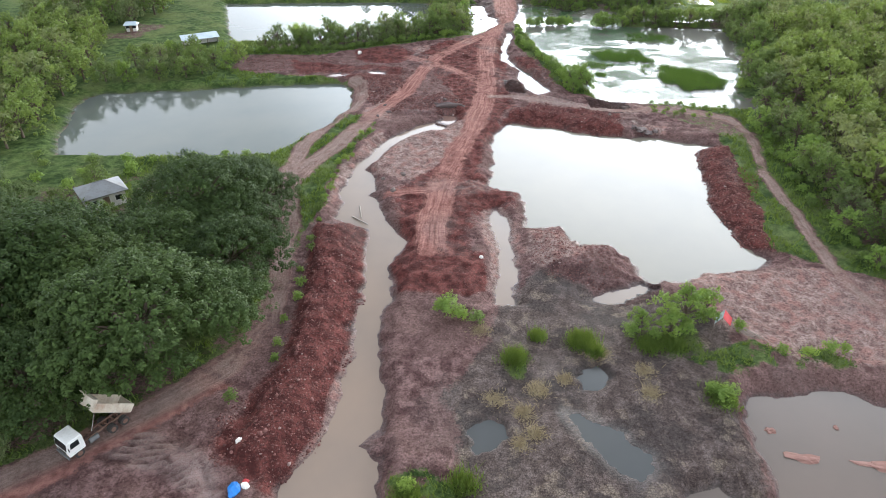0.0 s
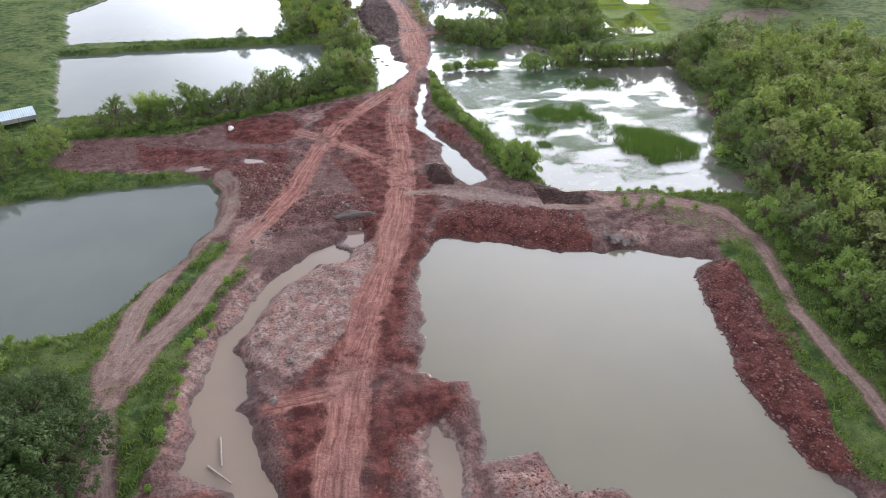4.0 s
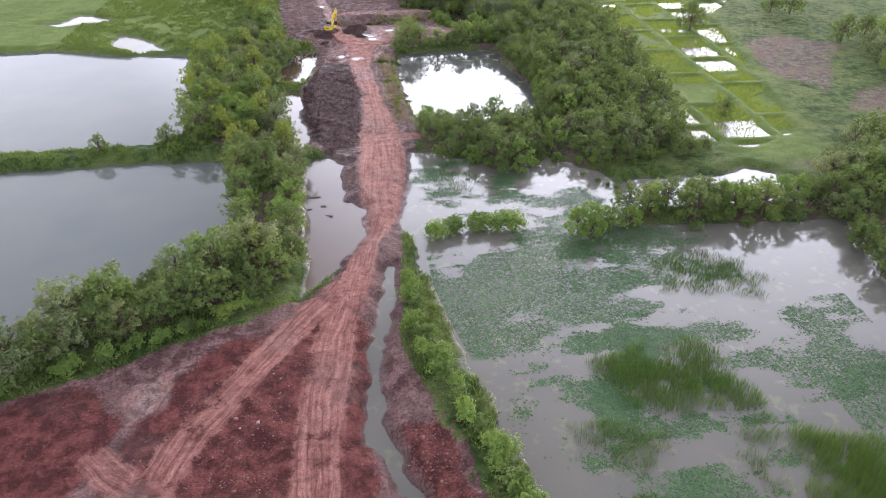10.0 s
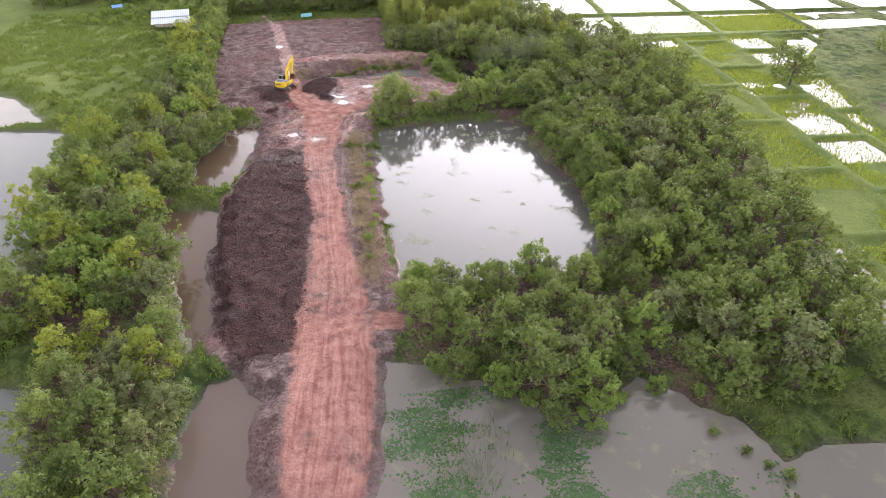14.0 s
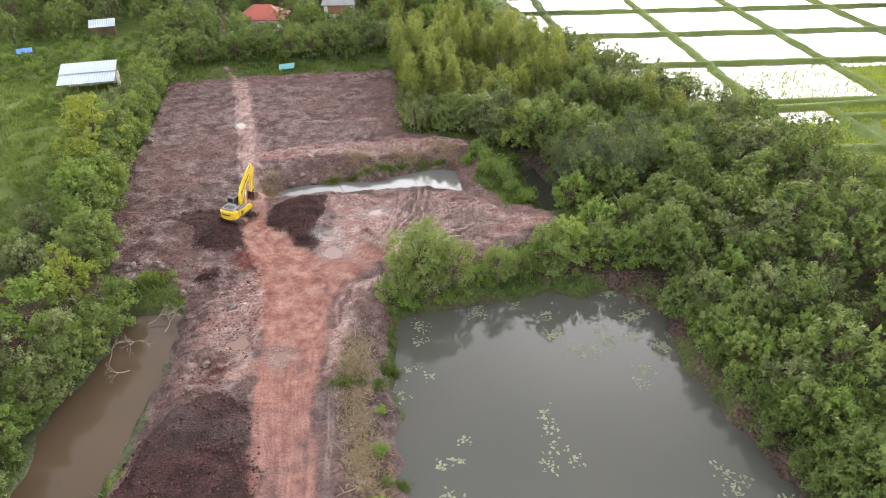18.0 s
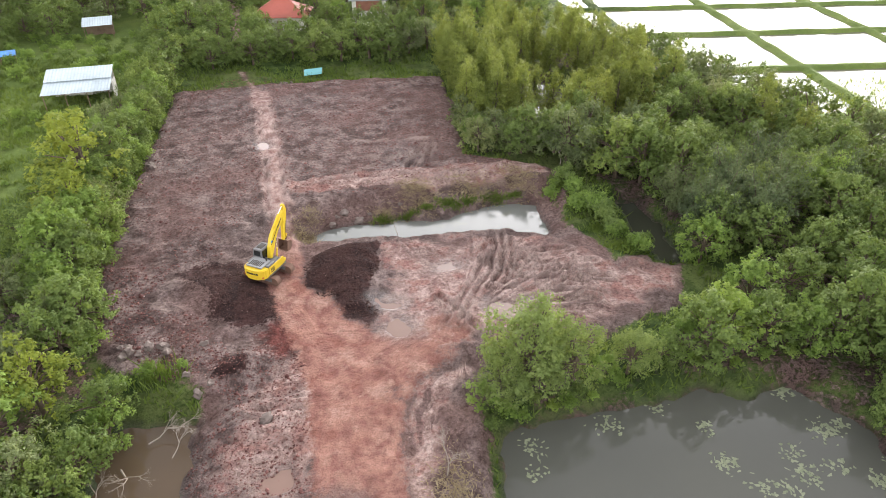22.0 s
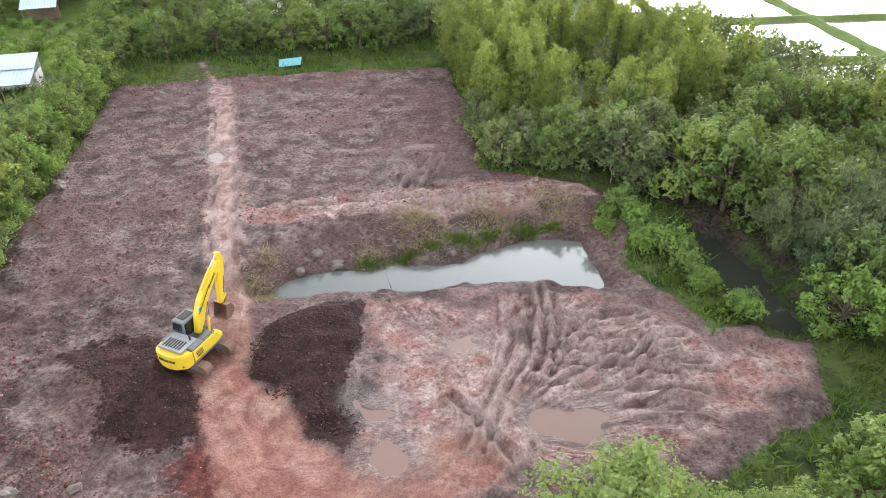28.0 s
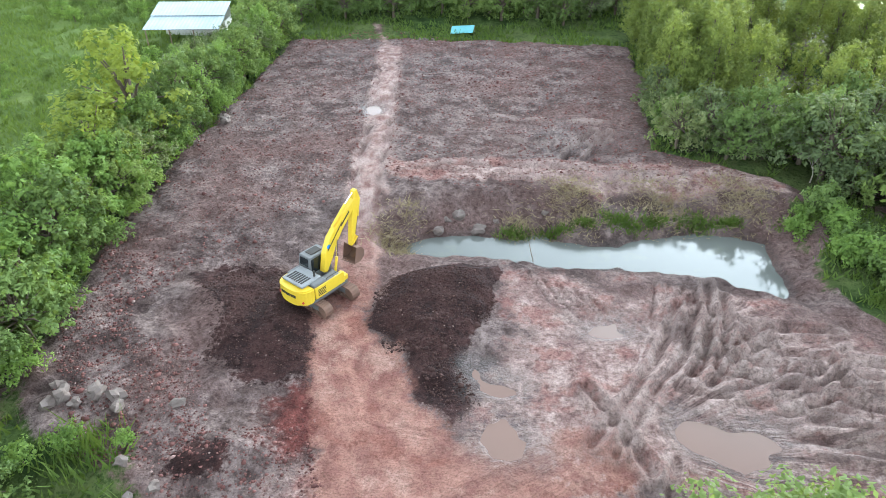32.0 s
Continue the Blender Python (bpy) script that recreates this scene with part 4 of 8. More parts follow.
mound([(-20.4, 91), (-14, 91), (-12.4, 80), (-12, 68), (-14, 52), (-17, 42), (-22, 46), (-19.4, 60), (-19.4, 76)], 1.5, 2.2)
mound([(-6.6, 76), (-5, 86), (1, 84), (5.4, 77), (3, 73)], 0.25, 2.5)
mound([(13.4, 80), (15, 90), (21, 88), (26.5, 86), (28, 79), (22, 75)], 1.3, 2.5)
mound([(-24, 181), (-20, 188), (-12, 189), (-9, 184), (-13, 177), (-20, 177)], 0.9, 3)
mound([(-4, 150), (2, 151), (3, 144), (-3, 142)], 0.9, 2)
mound([(17, 327), (17.4, 329.8), (19, 331.2), (23.4, 331.6), (23, 328), (22, 325), (22, 321.5), (20.6, 321.6), (19.6, 324)], 0.9, 1.4)
mound([(15.6, 161), (18.4, 159.6), (19.6, 156), (19, 153), (16.4, 153.4)], 0.9, 1.2)
mound([(-24, 165), (-12, 165), (-10, 157), (-13, 148), (-16.6, 146.4), (-20.4, 157)], 0.9, 3.0)
mound([(5, 327.3), (9.4, 330.6), (13, 326.4), (14.6, 322), (10, 322)], 0.45, 1.6)
mound([(9.8, 316), (12.3, 318), (14.3, 316.4), (12, 314.4)], 0.55, 1.2)
mound([(52.6, 121), (56.6, 123), (55.6, 110), (53.6, 98), (50.6, 86), (49, 88), (49.4, 102)], 0.5, 2)
mound([(14.6, 138), (21, 144), (31, 142), (38.6, 137), (38, 132), (30, 134.5)], 0.6, 2.5)


# bare soil heaped east of the paddies
SOIL = [[(44, 146.5), (58, 143), (65, 137.5), (63.5, 127), (57, 127), (50, 136), (44, 140)], [(124, 304), (138, 307), (150, 296), (137, 281), (122, 262), (117.5, 277)], [(120, 250), (128, 262), (150, 268), (156, 258), (136, 246)], [(-104, 200), (-92, 200), (-90, 214), (-100, 216)]]
# dark leaf litter under the woods
LITTER = []
LITTER.append([(29, 246), (38, 242), (43, 235), (60, 235), (80, 246), (87, 268), (90, 293), (94, 320), (93, 332), (86, 357), (76, 384), (66, 392), (37, 392), (37, 350), (50, 344), (56, 322), (44, 314), (28, 313), (29, 306), (56, 307), (57, 290), (57, 262), (50, 258.6), (30, 259)])
LITTER.append([(65, 74), (66, 120), (70, 140), (74, 158), (88, 196), (93, 212), (60, 216), (60, 226), (100, 232), (150, 222), (150, 74)])
LITTER.append([(-3, 204), (9, 208), (9, 240), (4, 262), (0, 280), (0, 298), (3, 312), (-2, 330), (-5, 360), (-6, 384), (-10, 384), (-9, 330), (-18, 308), (-15, 262), (-6, 250), (-1, 225)])
LITTER.append([(-82, 46), (-48, 44), (-34, 53), (-26, 62), (-25, 88), (-29, 110), (-40, 112), (-60, 108), (-82, 100)])
LITTER.append([(-52, 186), (-30, 192), (-10, 199), (6, 205), (-2, 214), (-20, 203), (-32, 198), (-52, 194)])


def axis(parts, first, last, grow):
    """Grid lines: even steps in the parts named, growing steps out to first and last."""
    values = [parts[0][0]]
    for a, b, step in parts:
        count = max(1, round((b - a) / step))
        values += [a + (b - a) * k / count for k in range(1, count + 1)]
    low, step = [], parts[0][2]
    v = values[0]
    while v > first:
        step *= grow
        v -= step
        low.append(v)
    high, step = [], parts[-1][2]
    v = values[-1]
    while v < last:
        step *= grow
        v += step
        high.append(v)
    return np.array(low[::-1] + values + high)


GX = axis([(-92, -56, 1.2), (-56, -26, 0.7), (-26, -8, 0.48), (-8, 22, 0.38), (22, 47, 0.17), (47, 66, 0.55), (66, 150, 0.95)], -2600, 2600, 1.13)
GY = axis([(34, 215, 0.46), (215, 310, 0.45), (310, 315, 0.3), (315, 334, 0.17), (334, 348, 0.36), (348, 390, 0.5), (390, 440, 0.8)], -1200, 4200, 1.13)


def land(x, y):
    """Height of the ground, its cover masks and the lie of the roads."""
    wx = x + (fractal(x, y, 5.0, 11) - 0.5) * 2.4 + (value_noise(x, y, 0.9, 12) - 0.5) * 0.5
    wy = y + (fractal(x, y, 5.0, 21) - 0.5) * 2.4 + (value_noise(x, y, 0.9, 22) - 0.5) * 0.5
    core = (x > -130) & (x < 270) & (y > 10) & (y < 450)
    bare = np.zeros(x.shape)
    bare[core] = 1 - smooth(-0.5, 0.6, outline_distance(ALL_BARE, wx[core], wy[core]))
    masks = {k: np.zeros(x.shape) for k in ("red", "road", "dark", "pale", "grey")}
    cx, cy = wx + (fractal(x, y, 9.0, 13) - 0.5) * 5.0, wy + (fractal(x, y, 9.0, 23) - 0.5) * 5.0
    for kind, poly, soft in COVER:
        px, py = [p[0] for p in poly], [p[1] for p in poly]
        box = (x > min(px) - 5) & (x < max(px) + 5) & (y > min(py) - 5) & (y < max(py) + 5)
        wide = soft > 1.4
        d = outline_distance(poly, cx[box] if wide else wx[box], cy[box] if wide else wy[box])
        m = 1 - smooth(-soft, soft, d)
        masks[kind][box] = np.maximum(masks[kind][box], m)
        if kind in ("dark", "pale", "grey"):
            masks["red"][box] *= 1 - m * 0.8
    flow = np.stack([x * 1.0, y * 1.0], -1)
    best, second = np.zeros(x.shape), np.zeros(x.shape)
    road = masks["road"]
    track = np.zeros(x.shape)
    for number, (path, half) in enumerate([(MAIN, None)] + ROADS):
        px, py = [p[0] for p in path], [p[1] for p in path]
        box = np.nonzero((x > min(px) - 7) & (x < max(px) + 7) & (y > min(py) - 7) & (y < max(py) + 7))
        bx, by = x[box], y[box]
        d, off, along = line_distance(path, wx[box] * 0.4 + bx * 0.6, wy[box] * 0.4 + by * 0.6)
        h = np.interp(by, [w[0] for w in MAIN_W], [w[1] for w in MAIN_W]) if half is None else half
        m = (1 - smooth(h - 0.9, h + 0.9, d)) * (0.62 + 0.38 * smooth(0.30, 0.55, fractal(bx, by, 4.0, 111)))
        more = m > best[box]
        fb = flow[box]
        fb[more] = np.stack([off, along], -1)[more]
        flow[box] = fb
        if number in (3, 4, 6):
            masks["grey"][box] = np.maximum(masks["grey"][box], m * (1 - smooth(128, 148, by)) if number == 3 else m)
        second[box] = np.maximum(second[box], np.minimum(best[box], m))
        best[box] = np.maximum(best[box], m)
        road[box] = np.maximum(road[box], m)
        wheel = np.exp(-((np.abs(off) - 0.85) / 0.3) ** 2) + (np.exp(-((np.abs(off) - 2.3) / 0.3) ** 2) if half is None else 0)
        track[box] = np.maximum(track[box], m * wheel)
    flow = np.concatenate([flow, np.clip((best - second) * 1.6, 0, 1)[..., None]], -1)
    green = 1 - bare
    for poly, soft in GREEN:
        px, py = [p[0] for p in poly], [p[1] for p in poly]
        box = (x > min(px) - 4) & (x < max(px) + 4) & (y > min(py) - 4) & (y < max(py) + 4)
        m = 1 - smooth(-soft, soft, outline_distance(poly, wx[box], wy[box]))
        m = m * (0.12 + 0.80 * smooth(0.36, 0.56, fractal(x[box], y[box], 3.0, 103)))
        green[box] = np.maximum(green[box], m)
    for poly in SOIL:
        px, py = [p[0] for p in poly], [p[1] for p in poly]
        box = (x > min(px) - 4) & (x < max(px) + 4) & (y > min(py) - 4) & (y < max(py) + 4)
        m = 1 - smooth(-2.0, 2.0, outline_distance(poly, cx[box], cy[box]))
        green[box] *= 1 - m * 0.62
    for poly in LITTER:
        px, py = [p[0] for p in poly], [p[1] for p in poly]
        box = (x > min(px) - 4) & (x < max(px) + 4) & (y > min(py) - 4) & (y < max(py) + 4)
        m = (1 - smooth(-1.5, 1.5, outline_distance(poly, wx[box], wy[box]))) * (1 - bare[box])
        masks["dark"][box] = np.maximum(masks["dark"][box], m * 0.55)
        green[box] *= 1 - m * (0.15 + 0.45 * smooth(0.35, 0.6, fractal(x[box], y[box], 4, 101)))
    green *= 1 - np.clip(road * 1.1, 0, 1)
    # heights
    base = 0.25 + (fractal(x, y, 14, 31) - 0.5) * 0.5
    base = base + 0.75 * smooth(331, 342, y) * smooth(-12, -3, x) * (1 - smooth(42, 52, x)) + 0.3 * smooth(305, 318, y) * bare
    base = base + 0.9 * smooth(382, 392, y) * smooth(-30, -5, x) * (1 - smooth(40, 60, x))
    rough = bare * (1 - np.clip(road, 0, 1)) * (1 - 0.75 * masks["grey"]) * (1 - 0.45 * masks["dark"])
    field = smooth(336, 342, y)
    rough = rough * (1 - 0.72 * smooth(22.5, 24.5, x) * smooth(315.5, 317.5, y) * (1 - smooth(331, 334, y)) * (1 - smooth(45, 48, x)))
    ridged = 1 - np.abs(value_noise(x, y, 1.5, 46) - 0.5) * 2
    h = base + rough * ((ridged - 0.6) * 0.22 * (1 - 0.5 * field) + (fractal(x, y, 3.2, 41, 4) - 0.5) * (0.95 - 0.55 * field) + (value_noise(x, y, 0.85, 45) - 0.5) * 0.30)
    h = h + green * ((fractal(x, y, 2.0, 51) - 0.5) * 0.5) * (np.abs(x - 20) < 400)
    h = h - track * 0.10 + road * (value_noise(x, y, 1.4, 55) - 0.5) * 0.12
    for poly, up, soft in RISE:
        px, py = [p[0] for p in poly], [p[1] for p in poly]
        box = (x > min(px) - 6) & (x < max(px) + 6) & (y > min(py) - 6) & (y < max(py) + 6)
        m = 1 - smooth(-soft, soft * 0.5, outline_distance(poly, wx[box], wy[box]))
        h[box] += up * m * (0.75 + 0.5 * fractal(x[box], y[box], 3, 61))
    rut = np.zeros(x.shape)
    for path, half in RUTS:
        px, py = [p[0] for p in path], [p[1] for p in path]
        box = np.nonzero((x > min(px) - 3) & (x < max(px) + 3) & (y > min(py) - 3) & (y < max(py) + 3))
        d, off, along = line_distance(path, x[box] * 0.8 + wx[box] * 0.2, y[box] * 0.8 + wy[box] * 0.2)
        broken = smooth(0.25, 0.55, value_noise(along, off * 3, 2.0, 71))
        deep = min(0.26, half * 1.15)
        h[box] += (np.exp(-((d - half * 2.0) / (half * 0.7)) ** 2) - np.exp(-(d / half) ** 2)) * deep
        rut[box] = np.maximum(rut[box], np.exp(-((d - half * 1.6) / (half * 1.1)) ** 2) * broken * 0.9)
    # paddies: low beds between grassed dikes
    pad = np.zeros(x.shape)
    box = (x > 60) & (x < 270) & (y > 205) & (y < 450)
    pd = outline_distance(PADDY, wx[box], wy[box])
    bx, by = x[box], y[box]
    u = bx - 92.6 - 0.085 * (by - 304)
    wide = np.where(by < 352, 11.5, 25.0)
    strip = np.floor(u / wide)
    e1 = np.abs((u / wide + 0.5) % 1 - 0.5) * wide
    length = np.where(by < 352, 19.0, 21.5)
    v = by + 0.06 * u + np.where(by < 352, strip * 7.3, 0.0) - 356
    e2 = np.abs((v / length + 0.5) % 1 - 0.5) * length
    e3 = np.abs(by - 353)
    dike = 1 - smooth(0.55, 1.25, np.minimum(np.minimum(e1, e2), np.minimum(e3, np.abs(pd))))
    m = 1 - smooth(-0.8, 0.2, pd)
    pad[box] = m
    hb = h[box]
    cell = (np.sin(strip * 12.9898 + np.floor(v / length + 0.5) * 78.233) * 43758.5453) % 1
    bed = -0.52 + (fractal(bx, by, 6, 81) - 0.5) * 0.10 + np.where(by < 372, np.where(cell < 0.30, 0.0, np.where(cell < 0.62, 0.075, 0.13)), -0.06)
    hb = hb * (1 - m) + m * np.where(dike > 0.02, np.maximum(bed, -0.5 + dike * 0.65), bed)
    h[box] = hb
    # ponds cut into the land
    wet = np.zeros(x.shape)
    for _, poly, level, slope, _, _ in PONDS:
        px, py = [p[0] for p in poly], [p[1] for p in poly]
        box = (x > min(px) - 7) & (x < max(px) + 7) & (y > min(py) - 7) & (y < max(py) + 7)
        small = max(px) - min(px) < 9
        q = 0.8
        d = outline_distance(poly, wx[box] * q + x[box] * (1 - q), wy[box] * q + y[box] * (1 - q))
        d = d + (value_noise(x[box], y[box], 0.7, 93) - 0.5) * 0.7 if small else d + (fractal(x[box], y[box], 2.2, 94) - 0.5) * 1.5
        bank = level + np.where(d > 0, d * slope, d * 0.35)
        bank = bank + (0 if small else np.where(d > 0.3, (value_noise(x[box], y[box], 1.1, 91) - 0.5) * 0.3, 0))
        if small:
            h[box] = np.where((d > 0) & (d < 1.6), np.maximum(h[box], level + np.minimum(d, 0.5) * 0.2), h[box])
        h[box] = np.minimum(h[box], np.maximum(bank, level - 1.6))
        rim = 1 - smooth(level + 0.05, level + 0.45, h[box])
        wet[box] = np.maximum(wet[box], rim * (1 - smooth(0.2, 1.8, d)))
        green[box] *= 1 - (1 - smooth(-0.6, 0.3, d)) * 0.85
    far = smooth(500, 2500, np.hypot(x - 20, y - 200))
    h = h + far * 6 * fractal(x, y, 600, 95)
    dampness = smooth(0.55, 0.75, fractal(x, y, 7, 97)) * bare * 0.35 + masks["dark"] * 0.2
    return h, masks, green, np.clip(np.maximum(wet, dampness), 0, 1), np.clip(rut, 0, 1), flow, bare


def build_ground():
    x, y = np.meshgrid(GX, GY)
    h, masks, green, wet, rut, flow, bare = land(x, y)
    rows, cols = x.shape
    mesh = bpy.data.meshes.new("ground")
    verts = np.stack([x, y, h], -1).reshape(-1, 3)
    k = np.arange(rows * cols).reshape(rows, cols)
    quads = np.stack([k[:-1, :-1], k[:-1, 1:], k[1:, 1:], k[1:, :-1]], -1).reshape(-1, 4)
    fill_mesh(mesh, verts, quads)
    mesh.polygons.foreach_set("use_smooth", np.ones(len(quads), bool))
    for name, four in (("cover_a", (masks["red"], masks["road"], masks["dark"], green)), ("cover_b", (masks["pale"], masks["grey"], wet, rut))):
        layer = mesh.attributes.new(name, "FLOAT_COLOR", "POINT")
        layer.data.foreach_set("color", np.stack(four, -1).astype(np.float32).ravel())
    layer = mesh.attributes.new("flow", "FLOAT_VECTOR", "POINT")
    layer.data.foreach_set("vector", flow.reshape(-1, 3).astype(np.float32).ravel())
    mesh.materials.append(M_GROUND)
    return tagged(new("ground", mesh), "red laterite worksite ground among grass and ponds", "ground", kind="structure"), h


def fill_mesh(mesh, verts, faces):
    """Fills a mesh from arrays of places and of equal-sided faces."""
    verts, faces = np.asarray(verts, np.float32), np.asarray(faces, np.int32)
    sides = faces.shape[1]
    mesh.vertices.add(len(verts))
    mesh.vertices.foreach_set("co", verts.ravel())
    mesh.loops.add(faces.size)
    mesh.loops.foreach_set("vertex_index", faces.ravel())
    mesh.polygons.add(len(faces))
    mesh.polygons.foreach_set("loop_start", np.arange(0, faces.size, sides, dtype=np.int32))
    mesh.update(calc_edges=True)
    mesh.validate()


ground, HEIGHTS = build_ground()


def height(x, y):
    """The ground's height at a place or at many."""
    x, y = np.asarray(x, float), np.asarray(y, float)
    i = np.clip(np.searchsorted(GX, x) - 1, 0, len(GX) - 2)
    j = np.clip(np.searchsorted(GY, y) - 1, 0, len(GY) - 2)
    f, g = (x - GX[i]) / (GX[i + 1] - GX[i]), (y - GY[j]) / (GY[j + 1] - GY[j])
    return (HEIGHTS[j, i] * (1 - f) + HEIGHTS[j, i + 1] * f) * (1 - g) + (HEIGHTS[j + 1, i] * (1 - f) + HEIGHTS[j + 1, i + 1] * f) * g


def grown(poly, by):
    """An outline pushed outwards."""
    area = sum(ax * by_ - bx * ay for (ax, ay), (bx, by_) in zip(poly, poly[1:] + poly[:1]))
    turn = 1 if area > 0 else -1
    out = []
    for k, (x, y) in enumerate(poly):
        (ax, ay), (bx, by_) = poly[k - 1], poly[(k + 1) % len(poly)]
        d1, d2 = Vector((x - ax, y - ay)).normalized(), Vector((bx - x, by_ - y)).normalized()
        n = Vector((d1.y + d2.y, -d1.x - d2.x)).normalized() * turn
        out.append((x + n.x * by, y + n.y * by))
    return out


def build_water(name, poly, level, slope, material, label):
    from mathutils.geometry import tessellate_polygon
    wide = max(p[0] for p in poly) - min(p[0] for p in poly)
    rim = [Vector((x, y, level)) for x, y in grown(poly, 1.1 if wide > 9 else 1.3)]
    faces = tessellate_polygon([rim])
    mesh = bpy.data.meshes.new(name)
    mesh.from_pydata([tuple(v) for v in rim], [], [tuple(f) for f in faces])
    mesh.materials.append(material)
    bm = bmesh.new()
    bm.from_mesh(mesh)
    for f in bm.faces:
        if f.normal.z < 0:
            f.normal_flip()
    bm.to_mesh(mesh)
    bm.free()
    return tagged(new(name, mesh), label, "pond" if wide > 9 else "puddle", kind="structure")


for k, (name, poly, level, slope, material, label) in enumerate(PONDS):
    build_water(name, poly, level - 0.0007 * k, slope, material, label)
build_water("paddy_water", PADDY, -0.44, 0.3, M_PADDY, "sheet of shallow water over rice paddies")


# ---- plants ----
def unit(v):
    return v / (np.linalg.norm(v, axis=-1, keepdims=True) + 1e-9)


def leaf_faces(places, normals, size, rng, slim=0.55, droop=0.25):
    """Folded diamond leaves: places, the way they face and how long they are."""
    n = len(places)
    nrm = unit(normals)
    side = unit(np.cross(nrm, unit(rng.normal(size=(n, 3)))))
    tip = np.cross(nrm, side)
    tip[:, 2] -= droop
    tip = unit(tip)
    s = size * rng.uniform(0.65, 1.35, (n, 1))
    fold = nrm * s * 0.10
    v = np.stack([places - tip * s * 0.5, places + side * s * slim * 0.5 - fold, places + tip * s * 0.5, places - side * s * slim * 0.5 - fold], 1)
    k = np.arange(n)[:, None] * 4
    return v.reshape(-1, 3), np.concatenate([k + [0, 1, 2], k + [0, 2, 3]], 0)


def tube(verts, faces, points, radii, sides=6):
    """Adds a tapering tube along points to lists of verts and faces."""
    first = len(verts)
    for k, (p, r) in enumerate(zip(points, radii)):
        p = Vector(p)
        a = Vector(points[min(k + 1, len(points) - 1)]) - Vector(points[max(k - 1, 0)])
        a.normalize()
        u = a.cross(Vector((0.3, 1, 0.2))).normalized()
        w = a.cross(u)
        for j in range(sides):
            g = 2 * math.pi * j / sides
            verts.append(tuple(p + (u * math.cos(g) + w * math.sin(g)) * r))
    for k in range(len(points) - 1):
        for j in range(sides):
            q = first + k * sides
            faces.append((q + j, q + (j + 1) % sides, q + sides + (j + 1) % sides, q + sides + j))


def limbs_mesh(name, top, ends, girth, rng, material, sides=6):
    """A trunk that leans a little, with a limb to each clump."""
    verts, faces = [], []
    lean = rng.uniform(-0.25, 0.25, 2) * top * 0.15
    spine = [(0, 0, -0.3), (lean[0] * 0.3, lean[1] * 0.3, top * 0.35), (lean[0], lean[1], top * 0.7), (lean[0] * 1.2, lean[1] * 1.2, top)]
    tube(verts, faces, spine, [girth * 1.35, girth, girth * 0.75, girth * 0.35], sides)
    for e in ends:
        f = rng.uniform(0.35, 0.75)
        s = Vector(spine[1]).lerp(Vector(spine[2]), f)
        e = Vector(e[:3])
        mid = s.lerp(e, 0.5) + Vector((0, 0, 0.12 * (e - s).length))
        tube(verts, faces, [s, mid, e], [girth * 0.5, girth * 0.32, girth * 0.1], 5)
    mesh = bpy.data.meshes.new(name)
    fill_mesh(mesh, verts, faces)
    mesh.polygons.foreach_set("use_smooth", np.ones(len(faces), bool))
    mesh.materials.append(material)
    return mesh


def make_plant(name, limbs, crown_v, crown_f, leaf, label, category, group):
    """A plant: an empty at its foot with its trunk and crown under it."""
    root = tagged(new(name), label, category, group)
    root.empty_display_size = 0.3
    if limbs:
        t = new("trunk", limbs)
        t.parent = root
    mesh = bpy.data.meshes.new("crown")
    fill_mesh(mesh, crown_v, crown_f)
    mesh.materials.append(leaf)
    c = new("crown", mesh)
    c.parent = root
    return root


def tufts(ends, count, rng, per=16, reach=0.34, low=-0.5):
    """Leaves in small tufts on the outside of clumps, with some shoots that stand out."""
    ends = np.asarray(ends, float)
    n = count // per
    w = ends[:, 3] ** 2
    pick = rng.choice(len(ends), n, p=w / w.sum())
    d = unit(rng.normal(size=(n, 3)) + [0, 0, 0.25])
    d[:, 2] = np.where(d[:, 2] < low, -d[:, 2], d[:, 2])
    out = rng.uniform(0.72, 1.06, (n, 1)) + (rng.rand(n, 1) < 0.18) * rng.uniform(0.1, 0.42, (n, 1))
    c = ends[pick]
    hub = c[:, :3] + d * out * np.stack([c[:, 3], c[:, 3], c[:, 4]], -1)
    axis_up = unit(d + [0, 0, 0.55])
    local = unit(rng.normal(size=(n, per, 3)))
    size = reach * rng.uniform(0.6, 1.35, (n, 1, 1))
    along = rng.uniform(-0.5, 1.0, (n, per, 1))
    places = hub[:, None] + local * size * (1.05 - 0.5 * np.clip(along, 0, 1)) * 0.8 + axis_up[:, None] * size * along
    normals = d[:, None] * 0.55 + local * 0.6 + rng.normal(size=(n, per, 3)) * 0.25 + [0, 0, 0.4]
    return places.reshape(-1, 3), normals.reshape(-1, 3)


